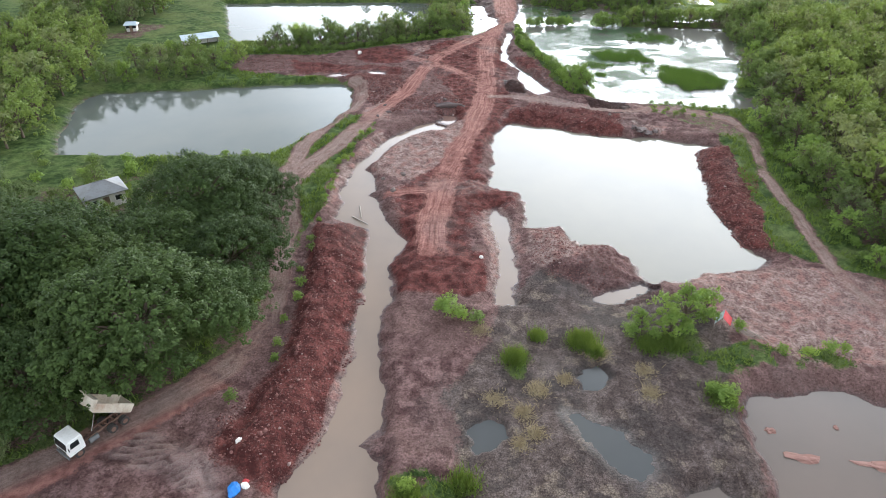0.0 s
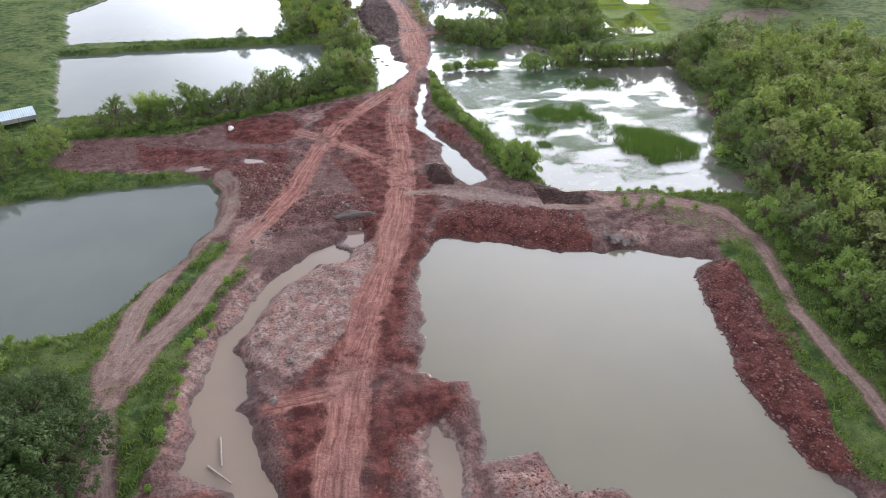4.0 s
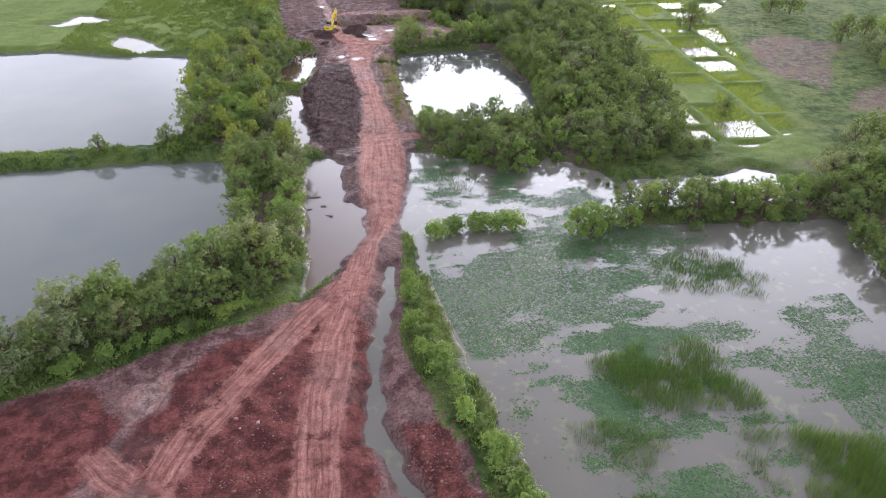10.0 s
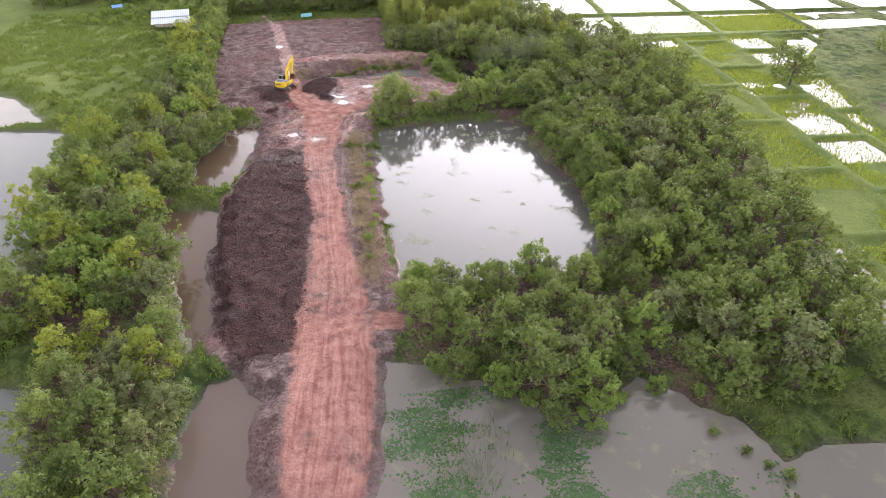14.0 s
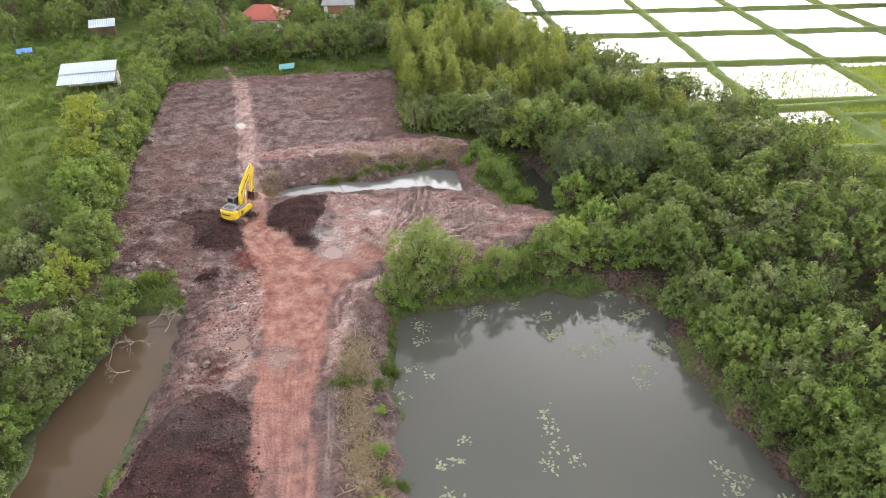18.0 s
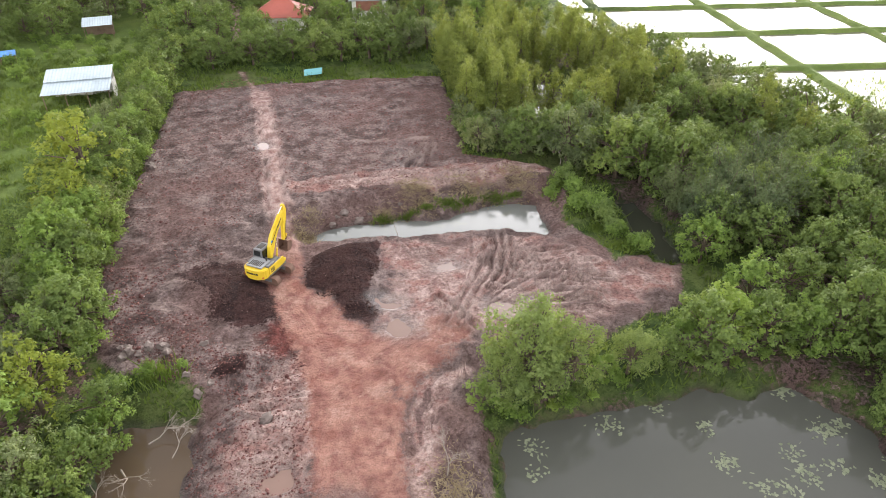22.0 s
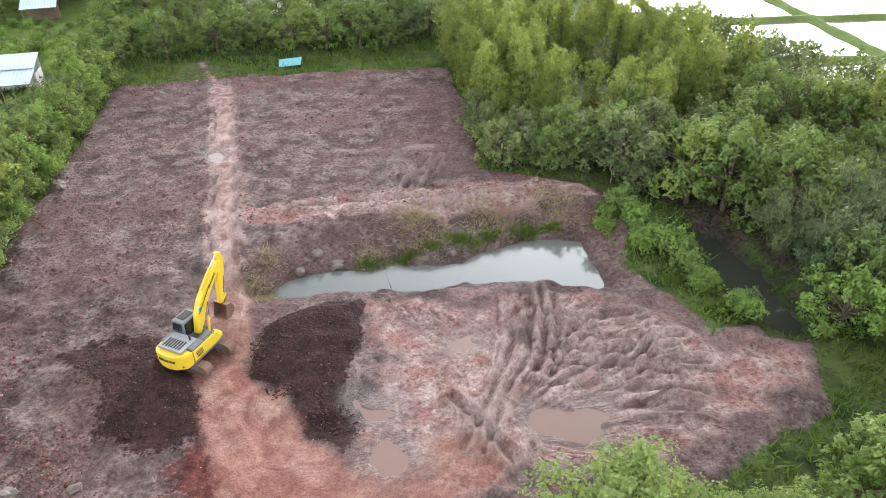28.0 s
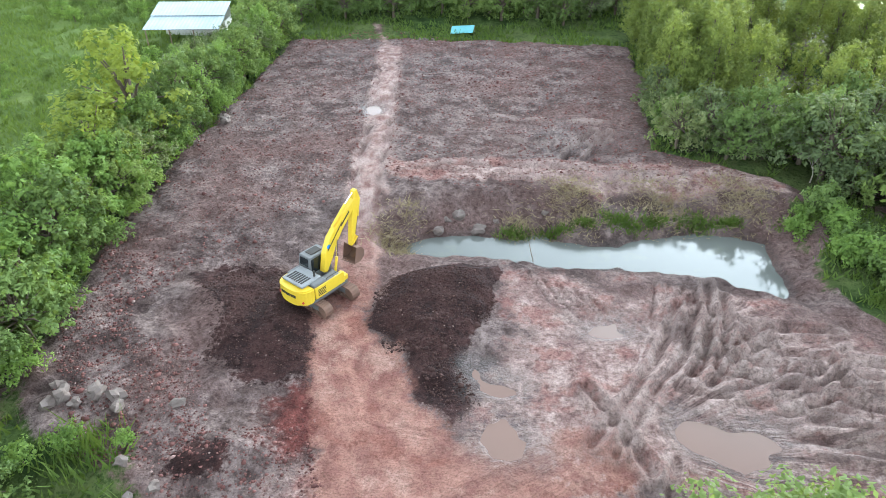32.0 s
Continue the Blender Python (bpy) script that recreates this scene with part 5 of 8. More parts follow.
def round_tree(seed, leaf, label, group, tall=6.0, spread=2.6, clumps=11, leaves=2300, size=0.42, name="broadleaf_tree", per=16):
    rng = np.random.RandomState(seed)
    ends = []
    for k in range(clumps):
        a, f = 2.4 * k + rng.uniform(-0.7, 0.7), (k + 0.5) / clumps
        r = spread * (0.78 * math.sin(math.pi * (0.22 + 0.72 * f)) + rng.uniform(-0.22, 0.24))
        c = spread * rng.choice([0.20, 0.26, 0.32, 0.40])
        ends.append((r * math.cos(a), r * math.sin(a), tall * (0.15 + 0.72 * f) + rng.uniform(-0.5, 0.5), c, c * rng.uniform(0.8, 1.25)))
    for k in range(3):
        a = rng.uniform(0, 6.28)
        ends.append((spread * 0.35 * math.cos(a), spread * 0.35 * math.sin(a), tall * rng.uniform(0.84, 1.0), spread * 0.19, spread * 0.30))
    p, n = tufts(ends, leaves, rng, per, 0.125 * spread)
    v, f = leaf_faces(p, n, size, rng)
    return make_plant(name, limbs_mesh("trunk", tall * 0.72, ends, 0.03 * tall, rng, M_BARK), v, f, leaf, label, "tree", group)


def rain_tree(seed):
    rng = np.random.RandomState(seed)
    ends = [(0, 0, 11.2, 4.0, 2.0)]
    for ring, count, z in ((4.6, 7, 10.4), (8.2, 12, 8.4), (9.6, 9, 5.6)):
        for k in range(count):
            a = 2 * math.pi * (k + rng.uniform(-0.3, 0.3)) / count
            r = ring * rng.uniform(0.85, 1.12)
            ends.append((r * math.cos(a), r * math.sin(a), z + rng.uniform(-0.7, 0.7), rng.uniform(2.3, 3.4), rng.uniform(1.2, 1.9)))
    p, n = tufts(ends, 28000, rng, 20, 0.62, -0.1)
    v, f = leaf_faces(p, n + [0, 0, 0.7], 0.46, rng, 0.5)
    return make_plant("rain_tree", limbs_mesh("trunk", 8.5, ends, 0.42, rng, M_BARK), v, f, M_LEAF_RAIN, "broad dark green rain tree with a domed spreading crown", "tree", "rain trees beside the track")


def shrub(seed, leaf, label, group, tall=1.8, leaves=850, size=0.30, name="shrub"):
    rng = np.random.RandomState(seed)
    ends = []
    for k in range(7):
        a, r = 2.4 * k, tall * 0.42 * math.sqrt((k + 0.3) / 7)
        c = tall * rng.uniform(0.26, 0.40)
        ends.append((r * math.cos(a), r * math.sin(a), tall * rng.uniform(0.32, 0.72), c, c * rng.uniform(0.8, 1.2)))
    p, n = tufts(ends, leaves, rng, 10, 0.15 * tall, -0.6)
    v, f = leaf_faces(p, n, size * 0.85, rng)
    return make_plant(name, limbs_mesh("stems", tall * 0.5, ends, 0.025 * tall, rng, M_BARK, 5), v, f, leaf, label, "shrub", group)


def tall_tree(seed, leaf, label, group):
    """A slim upright tree with a soft tapering head."""
    rng = np.random.RandomState(seed)
    ends = []
    for k in range(22):
        f, a = k / 21, 2.4 * k
        r = 1.45 * (1 - 0.75 * f) * rng.uniform(0.5, 1.2)
        c = 1.15 * (1 - 0.45 * f) * rng.uniform(0.65, 1.2)
        ends.append((r * math.cos(a), r * math.sin(a), 1.4 + 7.0 * f + rng.uniform(-0.4, 0.4), c, c * 1.35))
    p, n = tufts(ends, 3200, rng, 14, 0.40)
    v, f = leaf_faces(p, n, 0.32, rng, 0.42, 0.5)
    return make_plant("eucalyptus_tree", limbs_mesh("trunk", 7.6, ends[::2], 0.10, rng, M_BARK), v, f, leaf, label, "tree", group)


def feather_tree(seed, leaf, label, group):
    """Arching plumes from one foot, as a bamboo clump or a casuarina throws them."""
    rng = np.random.RandomState(seed)
    culms, ps, ns = [], [], []
    for k in range(26):
        a, out, tall = rng.uniform(0, 6.28), rng.uniform(0.6, 3.1), rng.uniform(4.2, 7.4)
        d = np.array([math.cos(a), math.sin(a)])
        pts = []
        for f in np.linspace(0, 1, 7):
            xy = d * (0.25 + out * f ** 2)
            pts.append((xy[0], xy[1], -0.2 + tall * (f - 0.22 * out / 3 * f ** 3)))
        verts, faces = [], []
        tube(verts, faces, pts[::2], [0.05, 0.04, 0.03, 0.012], 4)
        mesh = bpy.data.meshes.new("culm")
        fill_mesh(mesh, verts, faces)
        mesh.materials.append(M_BARK)
        culms.append(mesh)
        pts = np.array(pts)
        m = 250
        f = rng.uniform(0.25, 1, m) * 6
        i = np.minimum(f.astype(int), 5)
        at = pts[i] + (pts[i + 1] - pts[i]) * (f - i)[:, None]
        ps.append(at + rng.normal(size=(m, 3)) * [0.33, 0.33, 0.26])
        ns.append(rng.normal(size=(m, 3)) * 0.6 + [d[0] * 0.5, d[1] * 0.5, 0.7])
    v, f = leaf_faces(np.concatenate(ps), np.concatenate(ns), 0.40, rng, 0.20, 0.75)
    root = make_plant("bamboo_clump", None, v, f, leaf, label, "bamboo", group)
    for mesh in culms:
        new("culm", mesh).parent = root
    return root


def bare_tree(seed, tall, label):
    """A dead tree of forking grey twigs."""
    rng = np.random.RandomState(seed)
    verts, faces = [], []

    def fork(p, d, size, r, depth):
        q = p + d * size
        mid = p + d * size * 0.5 + Vector(rng.normal(size=3)) * size * 0.06
        tube(verts, faces, [p, mid, q], [r, r * 0.8, r * 0.55], 4)
        if depth:
            for _ in range(3):
                nd = (d + Vector(rng.normal(size=3)) * 0.5).normalized()
                fork(p + (q - p) * rng.uniform(0.5, 1.0), nd, size * rng.uniform(0.55, 0.8), r * 0.5, depth - 1)

    fork(Vector((0, 0, -0.2)), Vector((0.1, 0.05, 1)).normalized(), tall * 0.42, tall * 0.018, 4)
    mesh = bpy.data.meshes.new("dead_tree")
    fill_mesh(mesh, verts, faces)
    mesh.materials.append(M_DEADWOOD)
    return tagged(new("dead_tree", mesh), label, "dead tree", "dead trees")


def set_down(ob, x, y, scale=1.0, turn=None, rng=None, z=None, squash=1.0):
    """Copies a plant to a place on the ground."""
    turn = rng.uniform(0, 6.28) if turn is None else turn
    base = float(height(x, y)) if z is None else z
    m = Matrix.LocRotScale((x, y, base - 0.05), Euler((0, 0, turn)), (scale, scale, scale * squash))
    return copy_thing(ob, m)


def scatter(poly, gap, rng, floor=-0.62):
    """Places in an outline, about that far apart, clear of open water."""
    px, py = [p[0] for p in poly], [p[1] for p in poly]
    tries = int((max(px) - min(px)) * (max(py) - min(py)) / gap ** 2 * 5)
    c = np.stack([rng.uniform(min(px), max(px), tries), rng.uniform(min(py), max(py), tries)], -1)
    c = c[outline_distance(poly, c[:, 0], c[:, 1]) < 0]
    c = c[height(c[:, 0], c[:, 1]) > floor]
    got = []
    for p in c:
        if all((p[0] - q[0]) ** 2 + (p[1] - q[1]) ** 2 > gap ** 2 for q in got[-400:]):
            got.append(p)
    return got


def retire(*obs):
    for root in obs:
        for o in (*root.children_recursive, root):
            bpy.data.objects.remove(o)


plant_rng = np.random.RandomState(5)
KINDS = ["broadleaf_tree", "broadleaf_tree", "mango_tree", "young_tree", "grey_leaved_tree"]
MODELS = [round_tree(100 + k, leaf, label, KINDS[k].replace("_", " ") + "s of the site", tall, spread, clumps + 6, 3600, size * 0.82, KINDS[k]) for k, (leaf, label, tall, spread, clumps, size) in enumerate([
    (M_LEAF, "rounded mid-green broadleaf tree", 5.8, 3.0, 15, 0.36),
    (M_LEAF, "lumpy green broadleaf tree with gaps in its crown", 6.8, 3.1, 13, 0.38),
    (M_LEAF_DEEP, "dense dark green broadleaf tree", 6.2, 3.2, 16, 0.38),
    (M_LEAF_FRESH, "fresh light green broadleaf tree", 5.2, 2.8, 14, 0.35),
    (M_LEAF_GREY, "soft grey-green broadleaf tree", 6.0, 3.1, 15, 0.34)])]
THIN = [round_tree(180 + k, leaf, "tree", "woods", 6.4, 3.3, 16, 1300, 0.50, per=10) for k, leaf in enumerate((M_LEAF, M_LEAF_DEEP, M_LEAF_DEEP, M_LEAF_GREY))]
GOLD = [round_tree(120, M_LEAF_GOLD, "yellow-green broadleaf tree with a full crown", "yellow-green trees", 7.0, 2.8, 18, 3200, 0.32)]
AIRY = [round_tree(190 + k, M_LEAF_AIRY, "airy pale green tree with small leaves on a pond bank", "airy trees on the pond bank", 6.2, 2.7, 22, 6800, 0.20, per=14) for k in range(2)]
EUCS = [tall_tree(130 + k, M_LEAF_EUC, "slim upright plantation tree with olive-green leaves", "row of plantation trees") for k in range(2)]
BAMBOO = [feather_tree(140, M_LEAF_PINE, "feathery grey-green arching clump", "feathery clumps"), feather_tree(141, M_LEAF_FRESH, "bright feathery bamboo clump", "feathery clumps")]
SHRUBS = [shrub(150, M_LEAF_FRESH, "low bright green shrub on a bank", "low shrubs"), shrub(151, M_LEAF, "low mid-green shrub on a bank", "low shrubs"), shrub(152, M_LEAF_FRESH, "tangled low bush of fresh leaves", "low shrubs", 2.2, 1000)]
RAIN = [rain_tree(160), rain_tree(161)]


def plant_area(poly, gap, kinds, low, high, squash=1.0, floor=-0.62):
    for x, y in scatter(poly, gap, plant_rng, floor):
        ob = kinds[plant_rng.randint(len(kinds))]
        set_down(ob, x, y, plant_rng.uniform(low, high), None, plant_rng, None, squash)


def woods(poly, gap, low, high, label, thin=None, name="woodland", category="trees"):
    """A wood too deep to count: many crowns and trunks in one piece of stuff."""
    thin = thin or THIN
    lots = [[] for _ in thin]
    for x, y in scatter(poly, gap, plant_rng):
        lots[plant_rng.randint(len(thin))].append((x, y, plant_rng.uniform(low, high), plant_rng.uniform(0, 6.28)))
    verts, tris, slots, start = [], [], [], 0
    mats = [next(c for c in o.children if c.name.startswith("crown")).data.materials[0] for o in thin] + [M_BARK]
    for k, (ob, spots) in enumerate(zip(thin, lots)):
        for child in ob.children:
            mesh = child.data
            v = np.empty(len(mesh.vertices) * 3, np.float32)
            mesh.vertices.foreach_get("co", v)
            mesh.calc_loop_triangles()
            f = np.empty(len(mesh.loop_triangles) * 3, np.int32)
            mesh.loop_triangles.foreach_get("vertices", f)
            v, f = v.reshape(-1, 3), f.reshape(-1, 3)
            for x, y, s, a in spots:
                c, d = math.cos(a) * s, math.sin(a) * s
                w = np.stack([v[:, 0] * c - v[:, 1] * d + x, v[:, 0] * d + v[:, 1] * c + y, v[:, 2] * s + float(height(x, y)) - 0.05], -1)
                verts.append(w)
                tris.append(f + start)
                slots.append(np.full(len(f), k if child.name.startswith("crown") else len(thin), np.int32))
                start += len(v)
    mesh = bpy.data.meshes.new(name)
    fill_mesh(mesh, np.concatenate(verts), np.concatenate(tris))
    for m in mats:
        mesh.materials.append(m)
    mesh.polygons.foreach_set("material_index", np.concatenate(slots))
    return tagged(new(name, mesh), label, category, kind="stuff")


def plant_row(path, gap, kinds, low, high, jitter=0.6):
    for (ax, ay), (bx, by) in zip(path, path[1:]):
        size = math.hypot(bx - ax, by - ay)
        for k in range(max(1, round(size / gap))):
            f = (k + plant_rng.uniform(0.2, 0.8)) / max(1, round(size / gap))
            x, y = ax + (bx - ax) * f + plant_rng.normal() * jitter, ay + (by - ay) * f + plant_rng.normal() * jitter
            set_down(kinds[plant_rng.randint(len(kinds))], x, y, plant_rng.uniform(low, high), None, plant_rng, max(float(height(x, y)), -0.9))


# rain trees that close the first bend of the west track
for k, (x, y, s) in enumerate([(-35.5, 59, 1.05), (-38, 90, 0.9), (-54, 70, 1.05), (-30, 76, 0.72), (-46, 52, 0.7), (-76, 84, 1.0), (-72, 62, 1.1), (-60, 50, 1.0), (-32, 84, 0.7), (-44, 67, 0.9), (-30, 66, 0.6), (-58, 63, 1.0), (-41, 76, 0.8), (-30, 95, 0.55), (-34, 102, 0.5), (-66, 74, 1.0)]):
    set_down(RAIN[k % 2], x, y, s, 1.3 * k, plant_rng)
for x, y, s in ((-55, 92.5, 0.55), (-60, 92.6, 0.6), (-51.5, 96, 0.6), (-64, 95, 0.7), (-62, 104, 0.7)):
    set_down(MODELS[2], x, y, s, None, plant_rng)
# west side
plant_row([(-46, 45.5), (-50, 38)], 3.0, MODELS, 0.6, 0.9)
woods([(-130, 118), (-86, 118), (-90, 150), (-88, 160), (-100, 200), (-130, 205)], 5.0, 0.9, 1.4, "deep green wood beyond the fish pond")
plant_area([(-86, 158), (-58, 163), (-54, 174), (-62, 184), (-84, 178)], 4.2, MODELS, 0.6, 0.95)
woods([(-130, 205), (-98, 212), (-96, 232), (-104, 262), (-140, 262)], 5.5, 1.0, 1.5, "deep green wood west of the ponds")
woods([(-80, 100), (-60, 96), (-40, 102), (-34, 116), (-80, 118)], 5.0, 0.6, 1.1, "low scrub on the fish pond bank", SHRUBS, "scrub", "scrub")
plant_row([(-48, 118.4), (-37, 118)], 5.0, SHRUBS + MODELS[3:4], 0.5, 0.8)
plant_row([(-52, 187), (-40, 188.5), (-30, 193), (-23, 195.5), (-12, 199.5), (-3, 203), (4, 205)], 3.0, MODELS, 0.5, 1.2, 0.9)
plant_row([(-30, 195.5), (-20, 200.5), (-10, 206), (0, 212)], 3.0, MODELS, 0.6, 0.9, 0.9)
plant_row([(-56, 184.6), (-36, 185.6), (-25, 190), (-11, 195.6), (4, 203)], 1.5, SHRUBS, 0.5, 0.95, 0.5)
for x, y, s in ((-41.5, 190.4, 1.15), (-38.8, 191.4, 1.0)):
    set_down(BAMBOO[1], x, y, s, None, plant_rng)
for x, y, s, k in ((-17, 200.5, 1.25, 4), (-13.5, 203.5, 1.15, 0), (-1.5, 208, 1.2, 1), (2.5, 212, 1.25, 4)):
    set_down(MODELS[k], x, y, s, None, plant_rng)
plant_area([(-2, 205), (8, 208.5), (9, 224), (8, 238), (6, 250), (3.6, 262), (-1.4, 259), (-4.6, 248), (-1, 230), (-1, 219)], 3.5, MODELS + GOLD, 0.62, 0.95)
plant_area([(-14.8, 262), (-10, 255), (-2, 258), (2, 266), (-2, 279), (-1.6, 290), (0.4, 300), (2.6, 311), (-0.5, 319), (-6, 319), (-18, 312), (-19, 300)], 3.7, MODELS + GOLD, 0.75, 1.1)
plant_area([(-9, 316), (0.6, 316), (-2.6, 331), (-4.2, 348), (-4.8, 362), (-5.6, 382), (-10.5, 382), (-10.5, 345)], 3.0, MODELS[:2] + MODELS[3:], 0.6, 0.92)
plant_row([(0.4, 317.5), (-2.4, 328), (-3.6, 346), (-4.4, 362), (-5.4, 380)], 2.6, SHRUBS, 0.6, 1.0, 0.4)
plant_row([(-1.2, 319), (-4.2, 331), (-5.0, 346), (-5.8, 362), (-6.6, 378)], 2.8, MODELS[:2] + MODELS[3:4], 0.75, 1.1, 0.5)
set_down(GOLD[0], -7.4, 346.0, 1.6, 0.4, plant_rng, None, 0.84)
set_down(GOLD[0], -6.2, 338.4, 1.15, 1.9, plant_rng, None, 0.85)
set_down(MODELS[3], -5.2, 330.4, 1.25, 2.4, plant_rng)
set_down(MODELS[3], -5.4, 336.5, 0.95, 0.9, plant_rng)
set_down(BAMBOO[1], -14, 300, 1.15, 0.9, plant_rng)
for x, y in ((-28.8, 253.4), (-17.4, 256.4), (-15, 250.6), (-11, 255)):
    set_down(MODELS[plant_rng.randint(4)], x, y, 0.5 + 0.2 * plant_rng.rand(), None, plant_rng, -0.4)
# the wood between swamp, pond and paddies
plant_area([(31, 247), (38, 243.5), (43, 237), (52, 240.5), (60, 237.5), (66, 237), (68, 262), (68, 322), (62, 322), (59, 309), (58.6, 290), (59, 272), (57, 258.6), (45, 257.6), (31, 257.5)], 3.3, MODELS[:3] + MODELS[:3] + MODELS[3:] + MODELS[3:4], 0.5, 0.88, 1.0, -0.8)
woods([(66, 236), (75, 238), (80, 247), (85.5, 268), (89, 290), (89, 302), (93, 320), (93, 331), (89, 345), (85, 357), (79, 368), (75, 383), (67, 390), (67, 362), (76, 346), (73, 326), (66, 322)], 3.5, 0.65, 1.0, "wood between the pond and the paddies")
plant_row([(31, 246.4), (38, 242.6), (43, 235.6), (52, 239), (60, 236), (74, 235.6), (84, 240)], 2.2, MODELS[3:4] + SHRUBS + MODELS[:1], 0.38, 0.66, 0.6)
plant_row([(59.4, 306), (59.6, 297), (60.6, 285), (60.8, 270), (59.4, 260)], 2.0, MODELS[3:4] + MODELS[:1], 0.42, 0.66)
plant_row([(60.6, 306), (62.2, 285), (62.6, 270), (60.6, 258)], 2.6, MODELS, 0.6, 0.85)
plant_area([(54, 313), (60, 310.5), (72, 326), (76, 345), (66, 360), (61, 350), (61, 340), (62, 331), (56.5, 321)], 3.8, MODELS[:3] + MODELS[2:3], 0.7, 1.05)
for x, y, s, k in ((57, 329, 1.05, 0), (61.4, 328, 1.15, 0), (60.5, 333, 1.2, 0), (65.5, 331, 1.15, 0), (69.5, 332, 1.1, 1), (67, 337, 1.1, 0), (73, 333, 1.05, 0)):
    set_down(BAMBOO[k], x, y, s, None, plant_rng)
for x, y, s, k in ((30.0, 309.2, 0.42, 3), (39.4, 310.6, 0.45, 3), (44.4, 311.6, 0.5, 0), (48.0, 311.8, 0.98, 0), (50.6, 313.4, 0.9, 3), (46.4, 312.4, 0.6, 3), (53.6, 312.6, 0.85, 0), (56.4, 311.4, 0.8, 3), (54, 316.4, 0.95, 3), (58.4, 311.4, 0.9, 0)):
    set_down(MODELS[k], x, y, s, None, plant_rng)
for x, y, s, k in ((33.6, 310.5, 1.2, 0), (36.9, 310.4, 0.95, 1), (31.6, 309.6, 0.72, 1), (41.6, 311.0, 0.72, 0), (35.2, 312.0, 0.85, 0)):
    set_down(AIRY[k], x, y, s, None, plant_rng)
plant_row([(29.6, 307.8), (31, 308.6), (34.5, 309), (38.5, 309.6)], 1.1, SHRUBS, 0.4, 0.75, 0.3)
plant_row([(37.4, 350), (44, 349), (50, 347)], 3.0, MODELS[:2] + MODELS[4:], 0.8, 1.0)
set_down(MODELS[4], 47.5, 346.5, 1.15, 0.2, plant_rng)
set_down(MODELS[4], 50.5, 348.5, 1.2, 0.8, plant_rng)
plant_row([(44.8, 341), (46.6, 335), (48.4, 327)], 0.8, SHRUBS, 0.55, 1.0, 0.9)
plant_row([(45.4, 341), (47.2, 336), (48.2, 332)], 1.3, SHRUBS, 0.8, 1.15, 0.5)
for x, y, s in ((31.4, 153.2, 0.62), (30.6, 156.4, 0.5), (48, 141.6, 0.24), (51, 141.2, 0.2), (54.5, 140.6, 0.22), (59, 137.2, 0.25), (49.5, 139, 0.2)):
    set_down(MODELS[3], x, y, s, None, plant_rng)
for x, y, s, ob in ((52.2, 342.4, 1.15, MODELS[2]), (54.6, 340.6, 1.2, MODELS[2]), (56.5, 343, 1.2, MODELS[2]), (57.2, 337.6, 1.2, MODELS[2]), (55.6, 333.6, 0.95, BAMBOO[0]), (55.8, 329.4, 0.85, BAMBOO[0]), (60, 341, 1.1, MODELS[0]), (49, 345, 0.9, MODELS[4]), (52.5, 347, 1.0, MODELS[0]), (55.5, 345, 1.0, MODELS[1]), (46.5, 350.5, 0.9, MODELS[0]), (51, 353, 1.0, MODELS[1]), (57, 350, 1.0, MODELS[4]), (54, 324.5, 0.9, MODELS[3]), (57, 327, 1.0, MODELS[0])):
    set_down(ob, x, y, s, None, plant_rng, 0.0)
plant_row([(37.8, 386), (37.6, 372), (37.8, 364), (38, 356)], 1.7, EUCS, 0.75, 1.0, 0.4)
plant_row([(36.8, 360), (37.2, 350), (44, 347.4)], 2.4, MODELS[:1] + MODELS[3:], 0.6, 0.85, 0.4)
plant_row([(40.6, 386), (40.6, 372), (41, 358)], 2.0, EUCS, 0.85, 1.1, 0.5)
plant_area([(43, 384), (43, 356), (52, 352), (66, 362), (66, 392), (50, 396)], 2.9, EUCS, 0.8, 1.1)
plant_row([(66, 365), (72, 350), (80, 330)], 4.0, EUCS + MODELS, 0.8, 1.1, 1.5)
plant_row([(-0.4, 286), (-0.8, 292), (0.6, 299), (2.4, 306), (3.6, 313)], 2.2, MODELS, 0.6, 0.85, 0.5)
plant_row([(39, 310.2), (44, 310.8), (52, 311.2), (57.6, 310.2)], 2.2, SHRUBS, 0.35, 0.6, 0.3)
plant_row([(58.6, 304), (58.4, 296), (59.4, 286), (59.8, 274), (58.6, 263)], 1.8, MODELS[3:4] + MODELS[:1], 0.28, 0.5, 0.4)
plant_row([(56, 259), (50, 258.6), (43.5, 258.2), (32, 259.8)], 1.9, MODELS[3:4] + MODELS[:1], 0.28, 0.5, 0.4)
plant_row([(62, 221), (70, 219.6), (80, 219), (90, 219.6)], 4.4, MODELS[3:] + MODELS[:1], 0.55, 0.85, 0.6)
plant_area([(22, 399), (31, 398), (31, 404.5), (22, 404.5)], 3.0, MODELS, 0.7, 0.95)
# hedge and houses' trees beyond the field
plant_area([(-9, 385.5), (0.6, 386.4), (0.4, 398), (-9, 397)], 2.8, MODELS[:3], 0.75, 1.0, 0.85)
plant_row([(0.6, 388.6), (3, 389.6), (6, 389.4)], 1.8, MODELS[:2], 0.55, 0.8, 0.3)
plant_area([(5.6, 387), (20, 387.5), (36, 385), (36, 396), (6, 399)], 2.8, MODELS[:3] + MODELS[4:], 0.75, 1.05, 0.85)
woods([(-64, 421), (-1, 418), (-6, 480), (-70, 480)], 5.0, 0.9, 1.5, "wood behind the farm sheds")
woods([(5, 419), (60, 412), (66, 480), (2, 480)], 5.0, 0.9, 1.5, "wood behind the houses")
plant_area([(16.4, 401), (21, 400), (21, 414), (16.8, 414)], 3.2, MODELS, 0.8, 1.15)
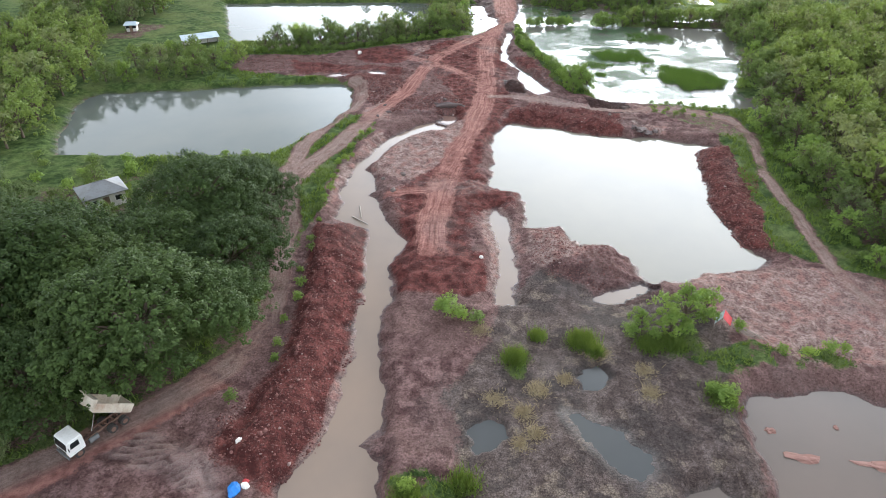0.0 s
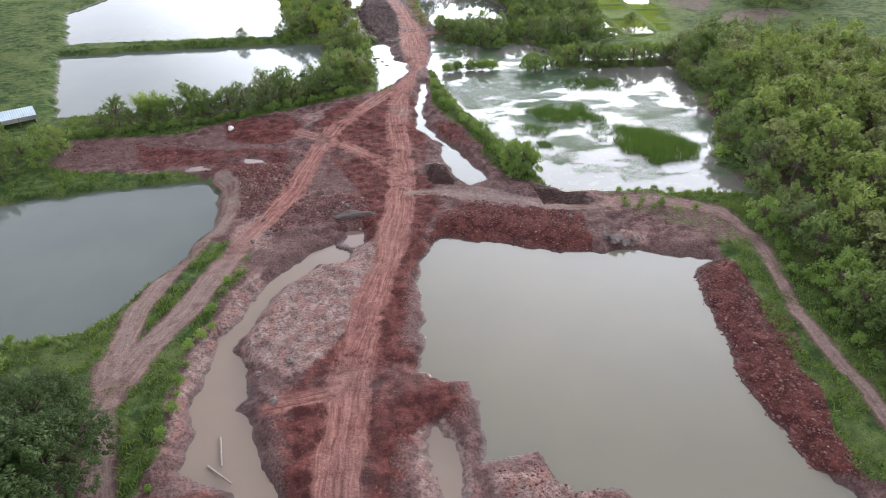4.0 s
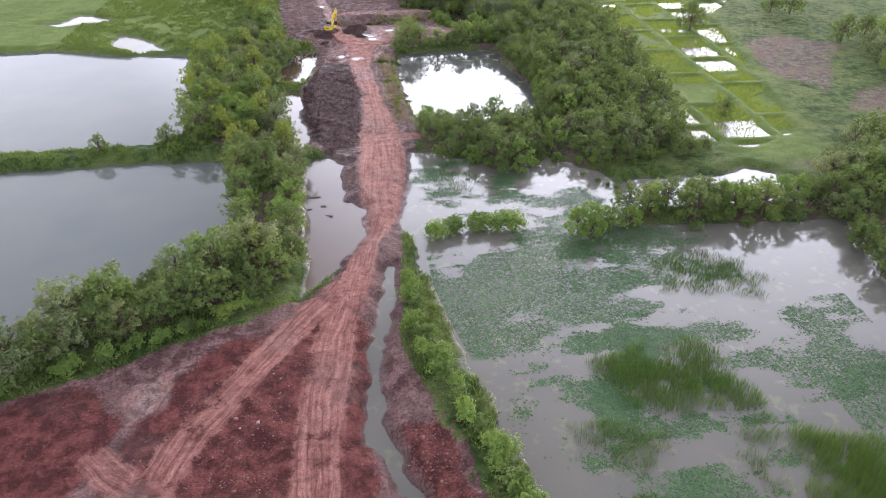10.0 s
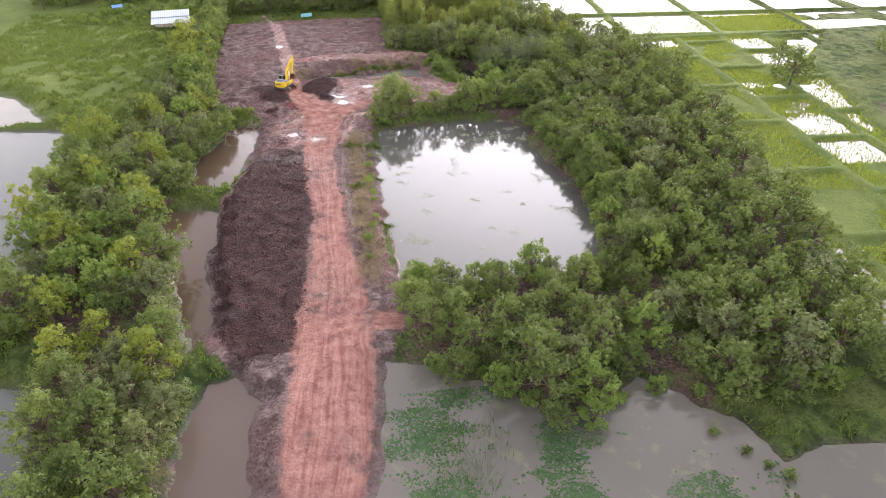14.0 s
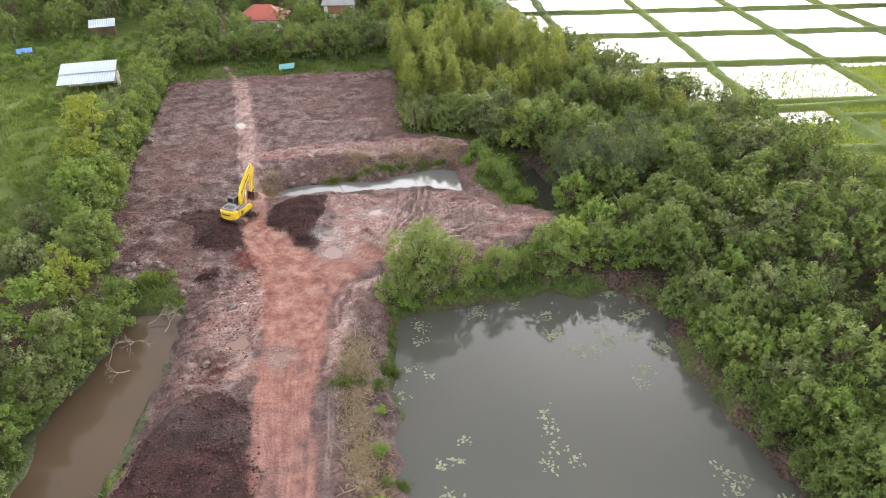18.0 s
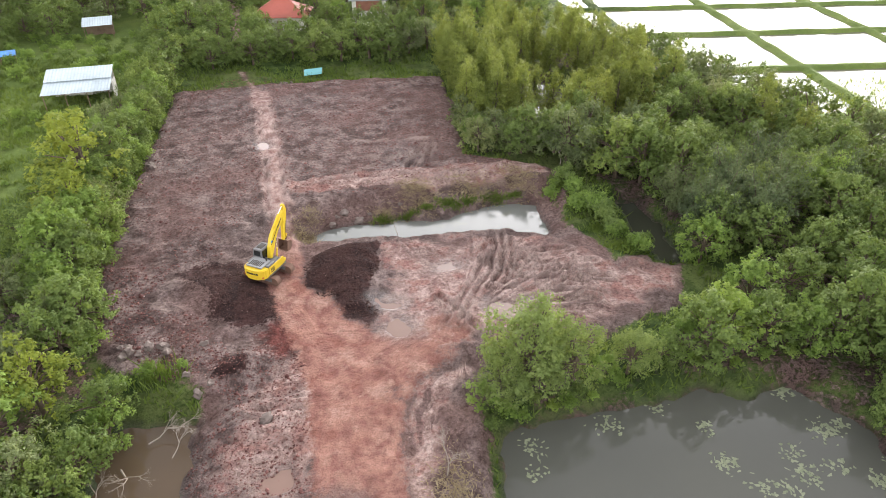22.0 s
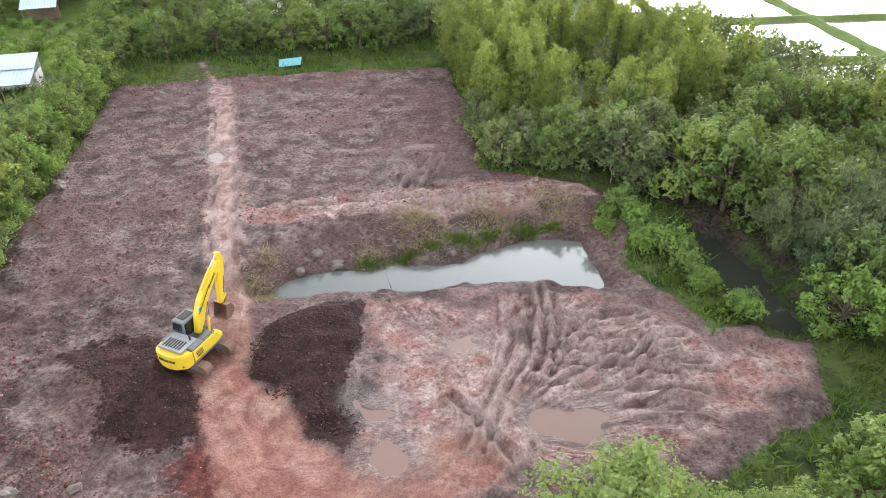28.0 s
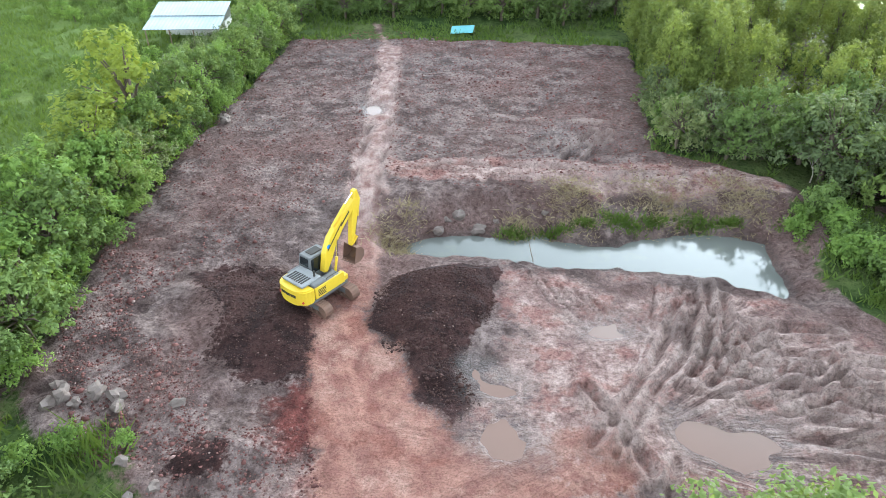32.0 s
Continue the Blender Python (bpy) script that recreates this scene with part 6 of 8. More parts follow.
plant_area([(4, 398), (7, 399), (5, 418), (3.4, 416)], 3.0, MODELS, 0.7, 1.0)
plant_area([(-10, 398), (0, 399), (-1, 416), (-14, 416)], 4.2, MODELS, 0.75, 1.2)
plant_area([(-60, 405), (-32, 410), (-30, 421), (-62, 421)], 4.5, MODELS, 0.8, 1.2)
plant_area([(33, 400), (44, 398), (60, 402), (60, 414), (33, 414)], 5.0, EUCS + MODELS, 0.8, 1.2)
set_down(GOLD[0], -9, 401, 0.85, 1.0, plant_rng)
woods([(-46, 384), (-24, 386), (-11, 390), (-11, 411), (-40, 412)], 2.6, 0.5, 1.0, "low scrub behind the open shed", SHRUBS, "scrub", "scrub")
woods([(-26, 366), (-11, 366), (-10, 374), (-26, 372.5)], 2.4, 0.4, 0.8, "low scrub before the open shed", SHRUBS, "scrub", "scrub")
woods([(-34, 322), (-10, 318), (-11, 366), (-34, 372)], 3.6, 0.3, 0.6, "low scrub in the marshy meadow", SHRUBS, "scrub", "scrub")
# east wood beside the quarry pond and the swamp
plant_area([(66, 76), (66, 88), (67, 104), (69, 122), (71, 138), (75, 148), (75, 158), (81, 168), (87, 186), (95, 206), (97, 206), (92, 186), (86, 168), (81, 158), (79, 148), (75, 138), (73, 122), (71, 104), (70, 88), (70, 76)], 3.8, MODELS, 0.85, 1.2)
woods([(70, 74), (73, 104), (76, 122), (78, 138), (83, 158), (93, 186), (98, 208), (140, 214), (140, 74)], 4.6, 0.9, 1.45, "tall mixed wood east of the quarry pond")
woods([(92, 214), (100, 232), (120, 240), (150, 222), (140, 210)], 5.5, 0.7, 1.0, "belt of trees at the edge of the paddies")
plant_row([(63.6, 78), (64, 90), (63.6, 104), (66, 120), (68, 134)], 2.6, SHRUBS + MODELS[3:4], 0.55, 0.9)
plant_row([(86.5, 196), (93, 213), (90, 222)], 3.0, SHRUBS + MODELS[:2], 0.5, 0.8)
plant_row([(48, 145.4), (56, 145.2), (64, 143.6), (70, 141)], 3.0, SHRUBS, 0.35, 0.6)
plant_row([(47, 139), (53, 139), (58, 136)], 3.4, SHRUBS, 0.4, 0.6)
# swamp: bank hedge, islets
plant_row([(22.6, 205), (23.6, 194), (26, 185.6), (27.8, 178.6), (29.4, 171), (30.6, 164), (32.6, 157)], 1.35, SHRUBS, 0.75, 1.15, 0.5)
for x, y, s in ((33.4, 156, 1.05), (31.6, 158, 0.9), (34.6, 158.6, 0.85), (33, 162, 0.75), (35, 155, 0.8)):
    set_down(MODELS[3], x, y, s, None, plant_rng)
plant_row([(27.6, 217.6), (34, 218.6), (41.4, 216.6)], 1.2, SHRUBS, 0.9, 1.35, 0.6)
for x, y, s in ((49.5, 214.8, 0.8), (52, 215.2, 0.85), (54.6, 215.6, 0.7), (51, 213.4, 0.75)):
    set_down(MODELS[3], x, y, s, None, plant_rng, -0.85)
plant_area([(57, 215), (59, 220), (68, 219), (78, 218.6), (92, 219), (98, 230), (104, 220), (92, 213), (78, 214.6)], 2.8, MODELS, 0.6, 1.0, 1.0, -1.2)
plant_row([(58, 216), (70, 215), (82, 214.6)], 2.6, SHRUBS + MODELS[3:4], 0.6, 0.9, 1.0)
set_down(SHRUBS[2], 74.6, 157.6, 1.3, 0, plant_rng, -0.8)
for x, y, s in ((58.2, 230.6, 0.4), (60.5, 227.6, 0.5), (59.4, 229, 0.35), (56.4, 233, 0.4)):
    set_down(SHRUBS[1], x, y, s, None, plant_rng, -0.85)
# near bank of the mud flat
for x, y, s, ob in ((0.5, 68.4, 1.15, SHRUBS[2]), (2.2, 67.6, 1.0, SHRUBS[0]), (4.4, 67, 0.9, SHRUBS[1]), (-0.4, 69.2, 0.8, SHRUBS[0]), (31.2, 65.6, 1.12, MODELS[3]), (29.4, 64.6, 0.75, MODELS[3]), (34.6, 67.4, 0.8, MODELS[3]), (25.6, 65.6, 0.55, MODELS[3]), (24.2, 64, 0.8, SHRUBS[2]), (27, 63.4, 0.85, SHRUBS[0]), (32, 52.6, 1.0, SHRUBS[2]), (31, 53.8, 0.75, SHRUBS[0]), (38.4, 65, 0.7, SHRUBS[0]), (-24.2, 52.8, 0.7, SHRUBS[1]), (-3.6, 41, 0.8, SHRUBS[0]), (42, 60.4, 0.6, SHRUBS[0]), (45, 60, 0.65, SHRUBS[2]), (48, 60.6, 0.7, SHRUBS[2]), (50, 60.8, 0.6, SHRUBS[0])):
    set_down(ob, x, y, s, None, plant_rng)
plant_row([(-21, 92), (-20.6, 104), (-18.4, 120), (-15.8, 131)], 2.6, SHRUBS, 0.35, 0.7, 0.4)
plant_row([(-20.6, 58), (-20.2, 72), (-20.6, 88)], 4.0, SHRUBS, 0.4, 0.6, 0.4)
# trees standing in the paddies
for x, y, s in ((116, 316, 1.2), (93.8, 254.2, 0.62), (154, 327, 1.2), (150, 297, 1.1), (123, 331, 0.8), (150, 331, 0.9), (178, 305, 1.2)):
    set_down(MODELS[2], x, y, s, None, plant_rng)
plant_area([(140, 262), (175, 266), (184, 300), (162, 306), (150, 286)], 6.5, MODELS, 0.8, 1.3)
plant_row([(27.6, 264), (28.4, 280), (28, 300)], 3.4, SHRUBS, 0.35, 0.6, 0.4)
plant_row([(2, 314.6), (7.6, 316.4)], 2.0, SHRUBS, 0.4, 0.6, 0.5)
plant_row([(5.6, 285.4), (7.6, 285.6)], 1.6, SHRUBS, 0.6, 0.7, 0.3)
plant_row([(31, 256.6), (33.5, 257)], 1.6, MODELS[3:4], 0.5, 0.7, 0.3)
retire(*THIN, *MODELS, *GOLD, *AIRY, *EUCS, *BAMBOO, *SHRUBS, *RAIN)
dead = [bare_tree(170, 4.5, "bleached dead tree of bare forking twigs"), bare_tree(171, 3.6, "grey dead tree with brittle branches")]
for x, y, s, t in ((26.6, 303.6, 1.0, 0.5), (27.2, 299, 0.7, 1.5), (26.8, 306, 0.6, 2.6), (46.6, 346, 0.9, 2.0), (57, 329, 1.1, 0.2), (60, 331, 1.0, 4.0)):
    set_down(dead[int(t * 2) % 2], x, y, s, t, plant_rng)
for x, y, s, t in ((5.2, 307.8, 0.9, 0.5), (6.6, 310, 0.8, 2.0), (4.2, 305, 0.7, 3.0), (7.6, 311.2, 0.8, 1.2), (8.4, 308.6, 0.7, 2.7), (3.8, 310.6, 0.9, 4.1), (6.2, 303.4, 0.6, 5.2)):
    m = Matrix.LocRotScale((x, y, -0.6), Euler((1.25, 0, t)), (s, s, s))
    copy_thing(dead[0], m)
retire(*dead)


# ---- grass, reeds, weed: uncountable ----
def blades(name, xy, z, tall, wide, material, label, category, rng, lean=0.35):
    """Many single blades as one piece of stuff."""
    n = len(xy)
    a = rng.uniform(0, 6.28, n)
    d = np.stack([np.cos(a), np.sin(a), np.zeros(n)], -1)
    foot = np.concatenate([xy, np.reshape(z, (n, 1))], 1)
    t = tall * rng.uniform(0.5, 1.3, (n, 1))
    tip = foot + np.concatenate([rng.normal(size=(n, 2)) * lean * t, t], 1)
    v = np.stack([foot - d * wide, foot + d * wide, tip], 1).reshape(-1, 3)
    f = np.arange(n * 3).reshape(-1, 3)
    mesh = bpy.data.meshes.new(name)
    fill_mesh(mesh, v, f)
    mesh.materials.append(material)
    return tagged(new(name, mesh), label, category, kind="stuff")


def inside(poly, count, rng, fray=0.0):
    px, py = [p[0] for p in poly], [p[1] for p in poly]
    c = np.stack([rng.uniform(min(px), max(px), count * 3), rng.uniform(min(py), max(py), count * 3)], -1)
    wob = (fractal(c[:, 0], c[:, 1], 4, 301) - 0.5) * 5 + rng.rand(len(c)) ** 2 * 4.0 * fray
    return c[outline_distance(poly, c[:, 0], c[:, 1]) + wob < 0][:count]


grass_rng = np.random.RandomState(9)


def reed_bed(poly, count, tall, wild):
    xy = inside(poly, count * 5 // 2, grass_rng, wild)
    clump = value_noise(xy[:, 0], xy[:, 1], 1.4, 305) + grass_rng.rand(len(xy)) * 0.4
    xy = xy[clump > (0.45 if count > 3000 else 0.6)]
    blades("reed_bed", xy, np.full(len(xy), -0.9), tall, 0.02, M_REED, "dense bed of green reeds standing in the swamp" if count > 3000 else "thin scatter of green reeds standing in the swamp", "reeds", grass_rng, 0.22)


reed_bed([(59.1, 174.7), (63.1, 175.5), (69, 171.3), (72.6, 166.5), (69.6, 157.1), (64.4, 154.9), (59.6, 157.5), (56, 163.3)], 10500, 1.3, 1.5)
reed_bed([(41.6, 187.9), (48.5, 190.1), (54.8, 190), (58.2, 184.7), (58.8, 178.9), (50.6, 178.6), (44.1, 181.1)], 5000, 1.1, 1.0)
reed_bed([(36.5, 179.4), (46.7, 177.9), (44, 171.8), (35.9, 174.3)], 1300, 0.8, 1.0)
reed_bed([(51.2, 174.6), (58, 173.6), (53.4, 168.1), (50, 169.8)], 700, 0.8, 1.0)
reed_bed([(56.8, 208), (70, 207.1), (72.1, 199.8), (68.2, 194.9), (62.5, 197.5), (54.6, 198.6)], 2600, 0.9, 1.0)
reed_bed([(40.1, 170), (45.6, 170.5), (46.7, 168), (42, 165.8)], 700, 0.8, 0.5)
reed_bed([(53, 176), (58, 178), (57, 172), (53, 170)], 500, 0.8, 0.6)
reed_bed([(29, 230), (33, 243), (40, 238), (36, 228)], 900, 0.7, 1.0)
# coarse grass on all green land near the path
c = np.stack([grass_rng.uniform(-60, 70, 420000), grass_rng.uniform(40, 400, 420000)], -1)
hh, mm, gg, ww, rr, ff, bb = land(c[:, 0], c[:, 1])
ok = (gg > 0.6) & (hh > -0.75) & (fractal(c[:, 0], c[:, 1], 3, 311) > 0.40)
c, hh = c[ok][:150000], hh[ok][:150000]
blades("grass", c, hh - 0.03, 0.6, 0.10, M_GRASS, "rank green grass on banks and verges", "grass", grass_rng, 0.5)
pts = []
for x, y, r, k in ((45, 340, 1.6, 900), (46.4, 336, 1.7, 900), (47.4, 331.6, 1.7, 900), (48, 328, 1.5, 800), (24.6, 337.9, 1.0, 300), (27.4, 338.3, 0.9, 260), (29.4, 338.8, 0.6, 200), (32, 339.2, 1.2, 420), (34.4, 339.9, 0.8, 300), (37.4, 340.4, 1.2, 420), (39.6, 340.5, 0.8, 260), (26, 298, 1.5, 300), (26.4, 284, 1.5, 300), (29.8, 300, 1.0, 400), (30.2, 288, 1.0, 400), (30.2, 274, 1.0, 400)):
    pts.append(grass_rng.normal(size=(k, 2)) * [r, r * 0.4] * 0.6 + [x, y])
v = np.concatenate(pts)
blades("bank_grass", v, height(v[:, 0], v[:, 1]) - 0.02, 0.42, 0.06, M_GRASS, "short green grass at the water's edge", "grass", grass_rng, 0.6)
# rice in the green paddies
c = np.stack([grass_rng.uniform(76, 152, 130000), grass_rng.uniform(232, 374, 130000)], -1)
zz = height(c[:, 0], c[:, 1])
c = c[(outline_distance(PADDY, c[:, 0], c[:, 1]) < -0.5) & (zz < -0.2) & ((zz > -0.46) | (grass_rng.rand(len(c)) < 0.6)) & (fractal(c[:, 0], c[:, 1], 9, 321) > 0.34)][:70000]
blades("rice", c, height(c[:, 0], c[:, 1]) - 0.02, 0.45, 0.09, M_RICE, "young rice standing in flooded paddies", "rice", grass_rng, 0.4)
# straw-coloured tufts on the mud flat and on cut banks
pts = []
for x, y, r, k in ((11, 54.4, 1.3, 700), (9, 51, 1.2, 600), (6, 53, 1.3, 500), (4.8, 64.7, 1.3, 500), (19.2, 60.4, 1.4, 600), (24.2, 57.4, 1.3, 500), (24, 54, 1.2, 500), (10, 48, 1.2, 500), (8.2, 46.6, 0.9, 300), (14.5, 56, 1.0, 400), (25, 338.6, 1.6, 500), (29, 339.8, 2.2, 900), (36, 341, 2.4, 900), (41, 341.4, 2.0, 700), (28, 341, 2.0, 500), (34, 342, 2.5, 600), (40, 343, 2.0, 500), (16.4, 335.4, 1.4, 800), (17, 338, 1.2, 300), (26, 300, 1.2, 500), (26.4, 290, 1.2, 400), (26.6, 280, 1.2, 300)):
    pts.append(grass_rng.normal(size=(k, 2)) * r * 0.5 + [x, y])
for k in range(14):
    pts.append(grass_rng.normal(size=(650, 2)) * [0.8, 1.5] + [26.9 + 0.5 * math.sin(k), 262 + 3.1 * k])
c = np.concatenate(pts)
blades("dry_grass", c, height(c[:, 0], c[:, 1]) - 0.02, 0.30, 0.045, M_STRAW, "straw-coloured dry grass tufts", "grass", grass_rng, 1.3)
pts = []
for x, y, r, k in ((17.6, 62.6, 1.6, 1800), (18.8, 60.6, 1.0, 700), (8.8, 59.6, 1.4, 1200), (12, 63.6, 1.0, 500), (26, 62, 1.6, 1200), (29, 62, 1.5, 900), (32, 53, 1.6, 1200), (2, 41.5, 1.6, 700), (-3.6, 40, 1.6, 700), (6, 315.4, 1.6, 300)):
    pts.append(grass_rng.normal(size=(k, 2)) * r * 0.5 + [x, y])
c = np.concatenate(pts)
blades("tall_grass", c, height(c[:, 0], c[:, 1]) - 0.02, 1.1, 0.05, M_GRASS, "tall green grass tufts on the mud flat", "grass", grass_rng, 0.35)


def floating(name, xy, z, size, material, label, rng):
    """Leaves lying flat on water."""
    n = len(xy)
    p = np.concatenate([xy, np.full((n, 1), z) + rng.uniform(0.006, 0.03, (n, 1))], 1)
    v, f = leaf_faces(p, rng.normal(size=(n, 3)) * 0.10 + [0, 0, 1], size, rng, 0.9, 0.0)
    mesh = bpy.data.meshes.new(name)
    fill_mesh(mesh, v, f)
    mesh.materials.append(material)
    return tagged(new(name, mesh), label, "water weed", kind="stuff")


MATS = []


def weed_mat(poly, share):
    px, py = [p[0] for p in poly], [p[1] for p in poly]
    count = int((max(px) - min(px)) * (max(py) - min(py)) * 60)
    c = np.stack([grass_rng.uniform(min(px) - 2, max(px) + 2, count), grass_rng.uniform(min(py) - 2, max(py) + 2, count)], -1)
    n1 = fractal(c[:, 0] * 0.6, c[:, 1] * 1.3, 3.6, 331, 4)
    edge_in = np.clip(outline_distance(poly, c[:, 0], c[:, 1]) / 3.0, -1, 1) * 0.10
    MATS.append(c[n1 + grass_rng.normal(size=count) * 0.045 - edge_in > 1.02 - share * 0.95])


weed_mat([(30.7, 212.9), (47.5, 212.7), (53.1, 204.4), (50.5, 194), (42, 191.9), (33.6, 189.1), (30.1, 195.2), (28.4, 203.5)], 0.65)
weed_mat([(46.7, 209.5), (58.5, 215.6), (66.4, 212), (64.6, 202.7), (54.5, 203.5)], 0.63)
weed_mat([(42.4, 193.4), (57.8, 193.6), (70.1, 188.4), (77.2, 183.5), (71.6, 180.5), (60.8, 185.5), (48.9, 189.2)], 0.63)
weed_mat([(73.6, 181.2), (79.7, 178.3), (77.8, 173.3), (73.3, 171.4), (68.3, 172.6), (69.5, 180.8)], 0.68)
weed_mat([(45.7, 161.6), (47.6, 160.4), (49.3, 156.7), (46.7, 158)], 0.7)
weed_mat([(55.5, 158.1), (59.1, 156.7), (56.8, 152.3), (53.7, 153.2)], 0.7)
weed_mat([(44.4, 165), (50, 164.6), (47.4, 161.3), (44.5, 161.8)], 0.7)
weed_mat([(40.1, 170), (45.6, 170.5), (46.7, 168), (42, 165.8)], 0.6)
weed_mat([(30, 180), (36, 188), (56, 192), (60, 172), (48, 158), (38, 162)], 0.38)
weed_mat([(28, 216), (44, 216), (58, 220), (58, 232), (44, 232), (30, 240)], 0.42)
weed_mat([(27, 240), (35, 238), (36, 230), (27, 230)], 0.56)
weed_mat([(42, 238), (47, 236), (47, 229), (42, 229)], 0.54)
weed_mat([(56, 232), (66, 229), (64, 224), (57, 225)], 0.54)
weed_mat([(60, 152), (72, 150), (74, 160), (76, 170), (70, 168)], 0.42)
c = np.concatenate(MATS)
c = c[outline_distance(PONDS[12][1], c[:, 0], c[:, 1]) < -0.3]
grass_rng.shuffle(c)
floating("water_weed", c[:110000], -0.81, 0.30, M_WEED, "mats of green weed floating on the swamp", grass_rng)
pts = []
for x, y, r, k in ((48, 306, 1.8, 150), (53.5, 304.5, 1.8, 200), (56, 298, 1.2, 120), (42, 307, 1.4, 90), (34, 300, 1.2, 50), (40, 290, 1.6, 50), (46, 294, 1.4, 60), (52, 287, 1.6, 60), (36, 281, 1.6, 80), (45, 279, 1.4, 50), (35, 272, 1.8, 110), (57, 272, 1.8, 110), (44, 270, 1.2, 50), (50, 302, 2.0, 90), (55.5, 300, 1.5, 90), (36, 304, 2.0, 110), (57.6, 282, 1.2, 50), (33, 290, 1.2, 50)):
    for _ in range(3):
        at = grass_rng.normal(size=2) * r * 1.6 + [x, y]
        pts.append(grass_rng.normal(size=(k // 3, 2)) * r * 0.28 + at)
floating("lily_pads", np.concatenate(pts), -1.112, 0.36, M_PAD, "pale lily pads scattered on a still pond", grass_rng)


# ---- built things ----
def part(name, bm, material, parent=None, label="", m=None, flat=False):
    """Links a bmesh as one mesh object under a thing or a part."""
    mesh = bpy.data.meshes.new(name)
    bmesh.ops.recalc_face_normals(bm, faces=bm.faces)
    bm.to_mesh(mesh)
    bm.free()
    if not flat:
        for p in mesh.polygons:
            p.use_smooth = False
    mesh.materials.append(material)
    ob = new(name, mesh)
    if parent:
        ob.parent = parent
    if m is not None:
        ob.matrix_basis = m
    if label:
        tagged(ob, label)
    return ob


def box(x0, x1, y0, y1, z0, z1, bevel=0.03, bm=None):
    own = bmesh.new()
    bmesh.ops.create_cube(own, size=1, matrix=Matrix.LocRotScale(((x0 + x1) / 2, (y0 + y1) / 2, (z0 + z1) / 2), None, (x1 - x0, y1 - y0, z1 - z0)))
    if bevel:
        bmesh.ops.bevel(own, geom=own.edges[:], offset=bevel, segments=2, affect="EDGES", profile=0.5)
    if bm is None:
        return own
    mesh = bpy.data.meshes.new("join")
    own.to_mesh(mesh)
    bm.from_mesh(mesh)
    bpy.data.meshes.remove(mesh)
    own.free()
    return bm


def rod(p, q, r, sides=10, r2=None, bm=None):
    bm = bm or bmesh.new()
    p, q = Vector(p), Vector(q)
    d = q - p
    m = Matrix.Translation((p + q) / 2) @ d.to_track_quat("Z", "Y").to_matrix().to_4x4()
    bmesh.ops.create_cone(bm, cap_ends=True, segments=sides, radius1=r, radius2=r if r2 is None else r2, depth=d.length, matrix=m)
    return bm


def slab(profile, x0, x1, bevel=0.0, bm=None):
    """A side profile in y and z, drawn out along x."""
    bm = bm or bmesh.new()
    a = [bm.verts.new((x0, y, z)) for y, z in profile]
    b = [bm.verts.new((x1, y, z)) for y, z in profile]
    bm.faces.new(a)
    bm.faces.new(b[::-1])
    for k in range(len(a)):
        bm.faces.new((a[k - 1], a[k], b[k], b[k - 1]))
    if bevel:
        bmesh.ops.bevel(bm, geom=bm.edges[:], offset=bevel, segments=1, affect="EDGES", clamp_overlap=True)
    return bm


def plan_block(outline, z0, z1, bevel=0.0):
    """A plan outline raised from z0 to z1."""
    bm = bmesh.new()
    a = [bm.verts.new((x, y, z0)) for x, y in outline]
    b = [bm.verts.new((x, y, z1)) for x, y in outline]
    bm.faces.new(a[::-1])
    bm.faces.new(b)
    for k in range(len(a)):
        bm.faces.new((a[k - 1], a[k], b[k], b[k - 1]))
    if bevel:
        bmesh.ops.bevel(bm, geom=bm.edges[:], offset=bevel, segments=2, affect="EDGES", clamp_overlap=True)
    return bm


def base(name, m, label, category, group=""):
    root = tagged(new(name), label, category, group)
    root.matrix_basis = m
    root.empty_display_size = 0.4
    return root


M_GREY = surface("mid_grey_paint", (0.23, 0.24, 0.25), 0.5, worn=(0.16, 0.15, 0.14), scale=3, bump=0.05)


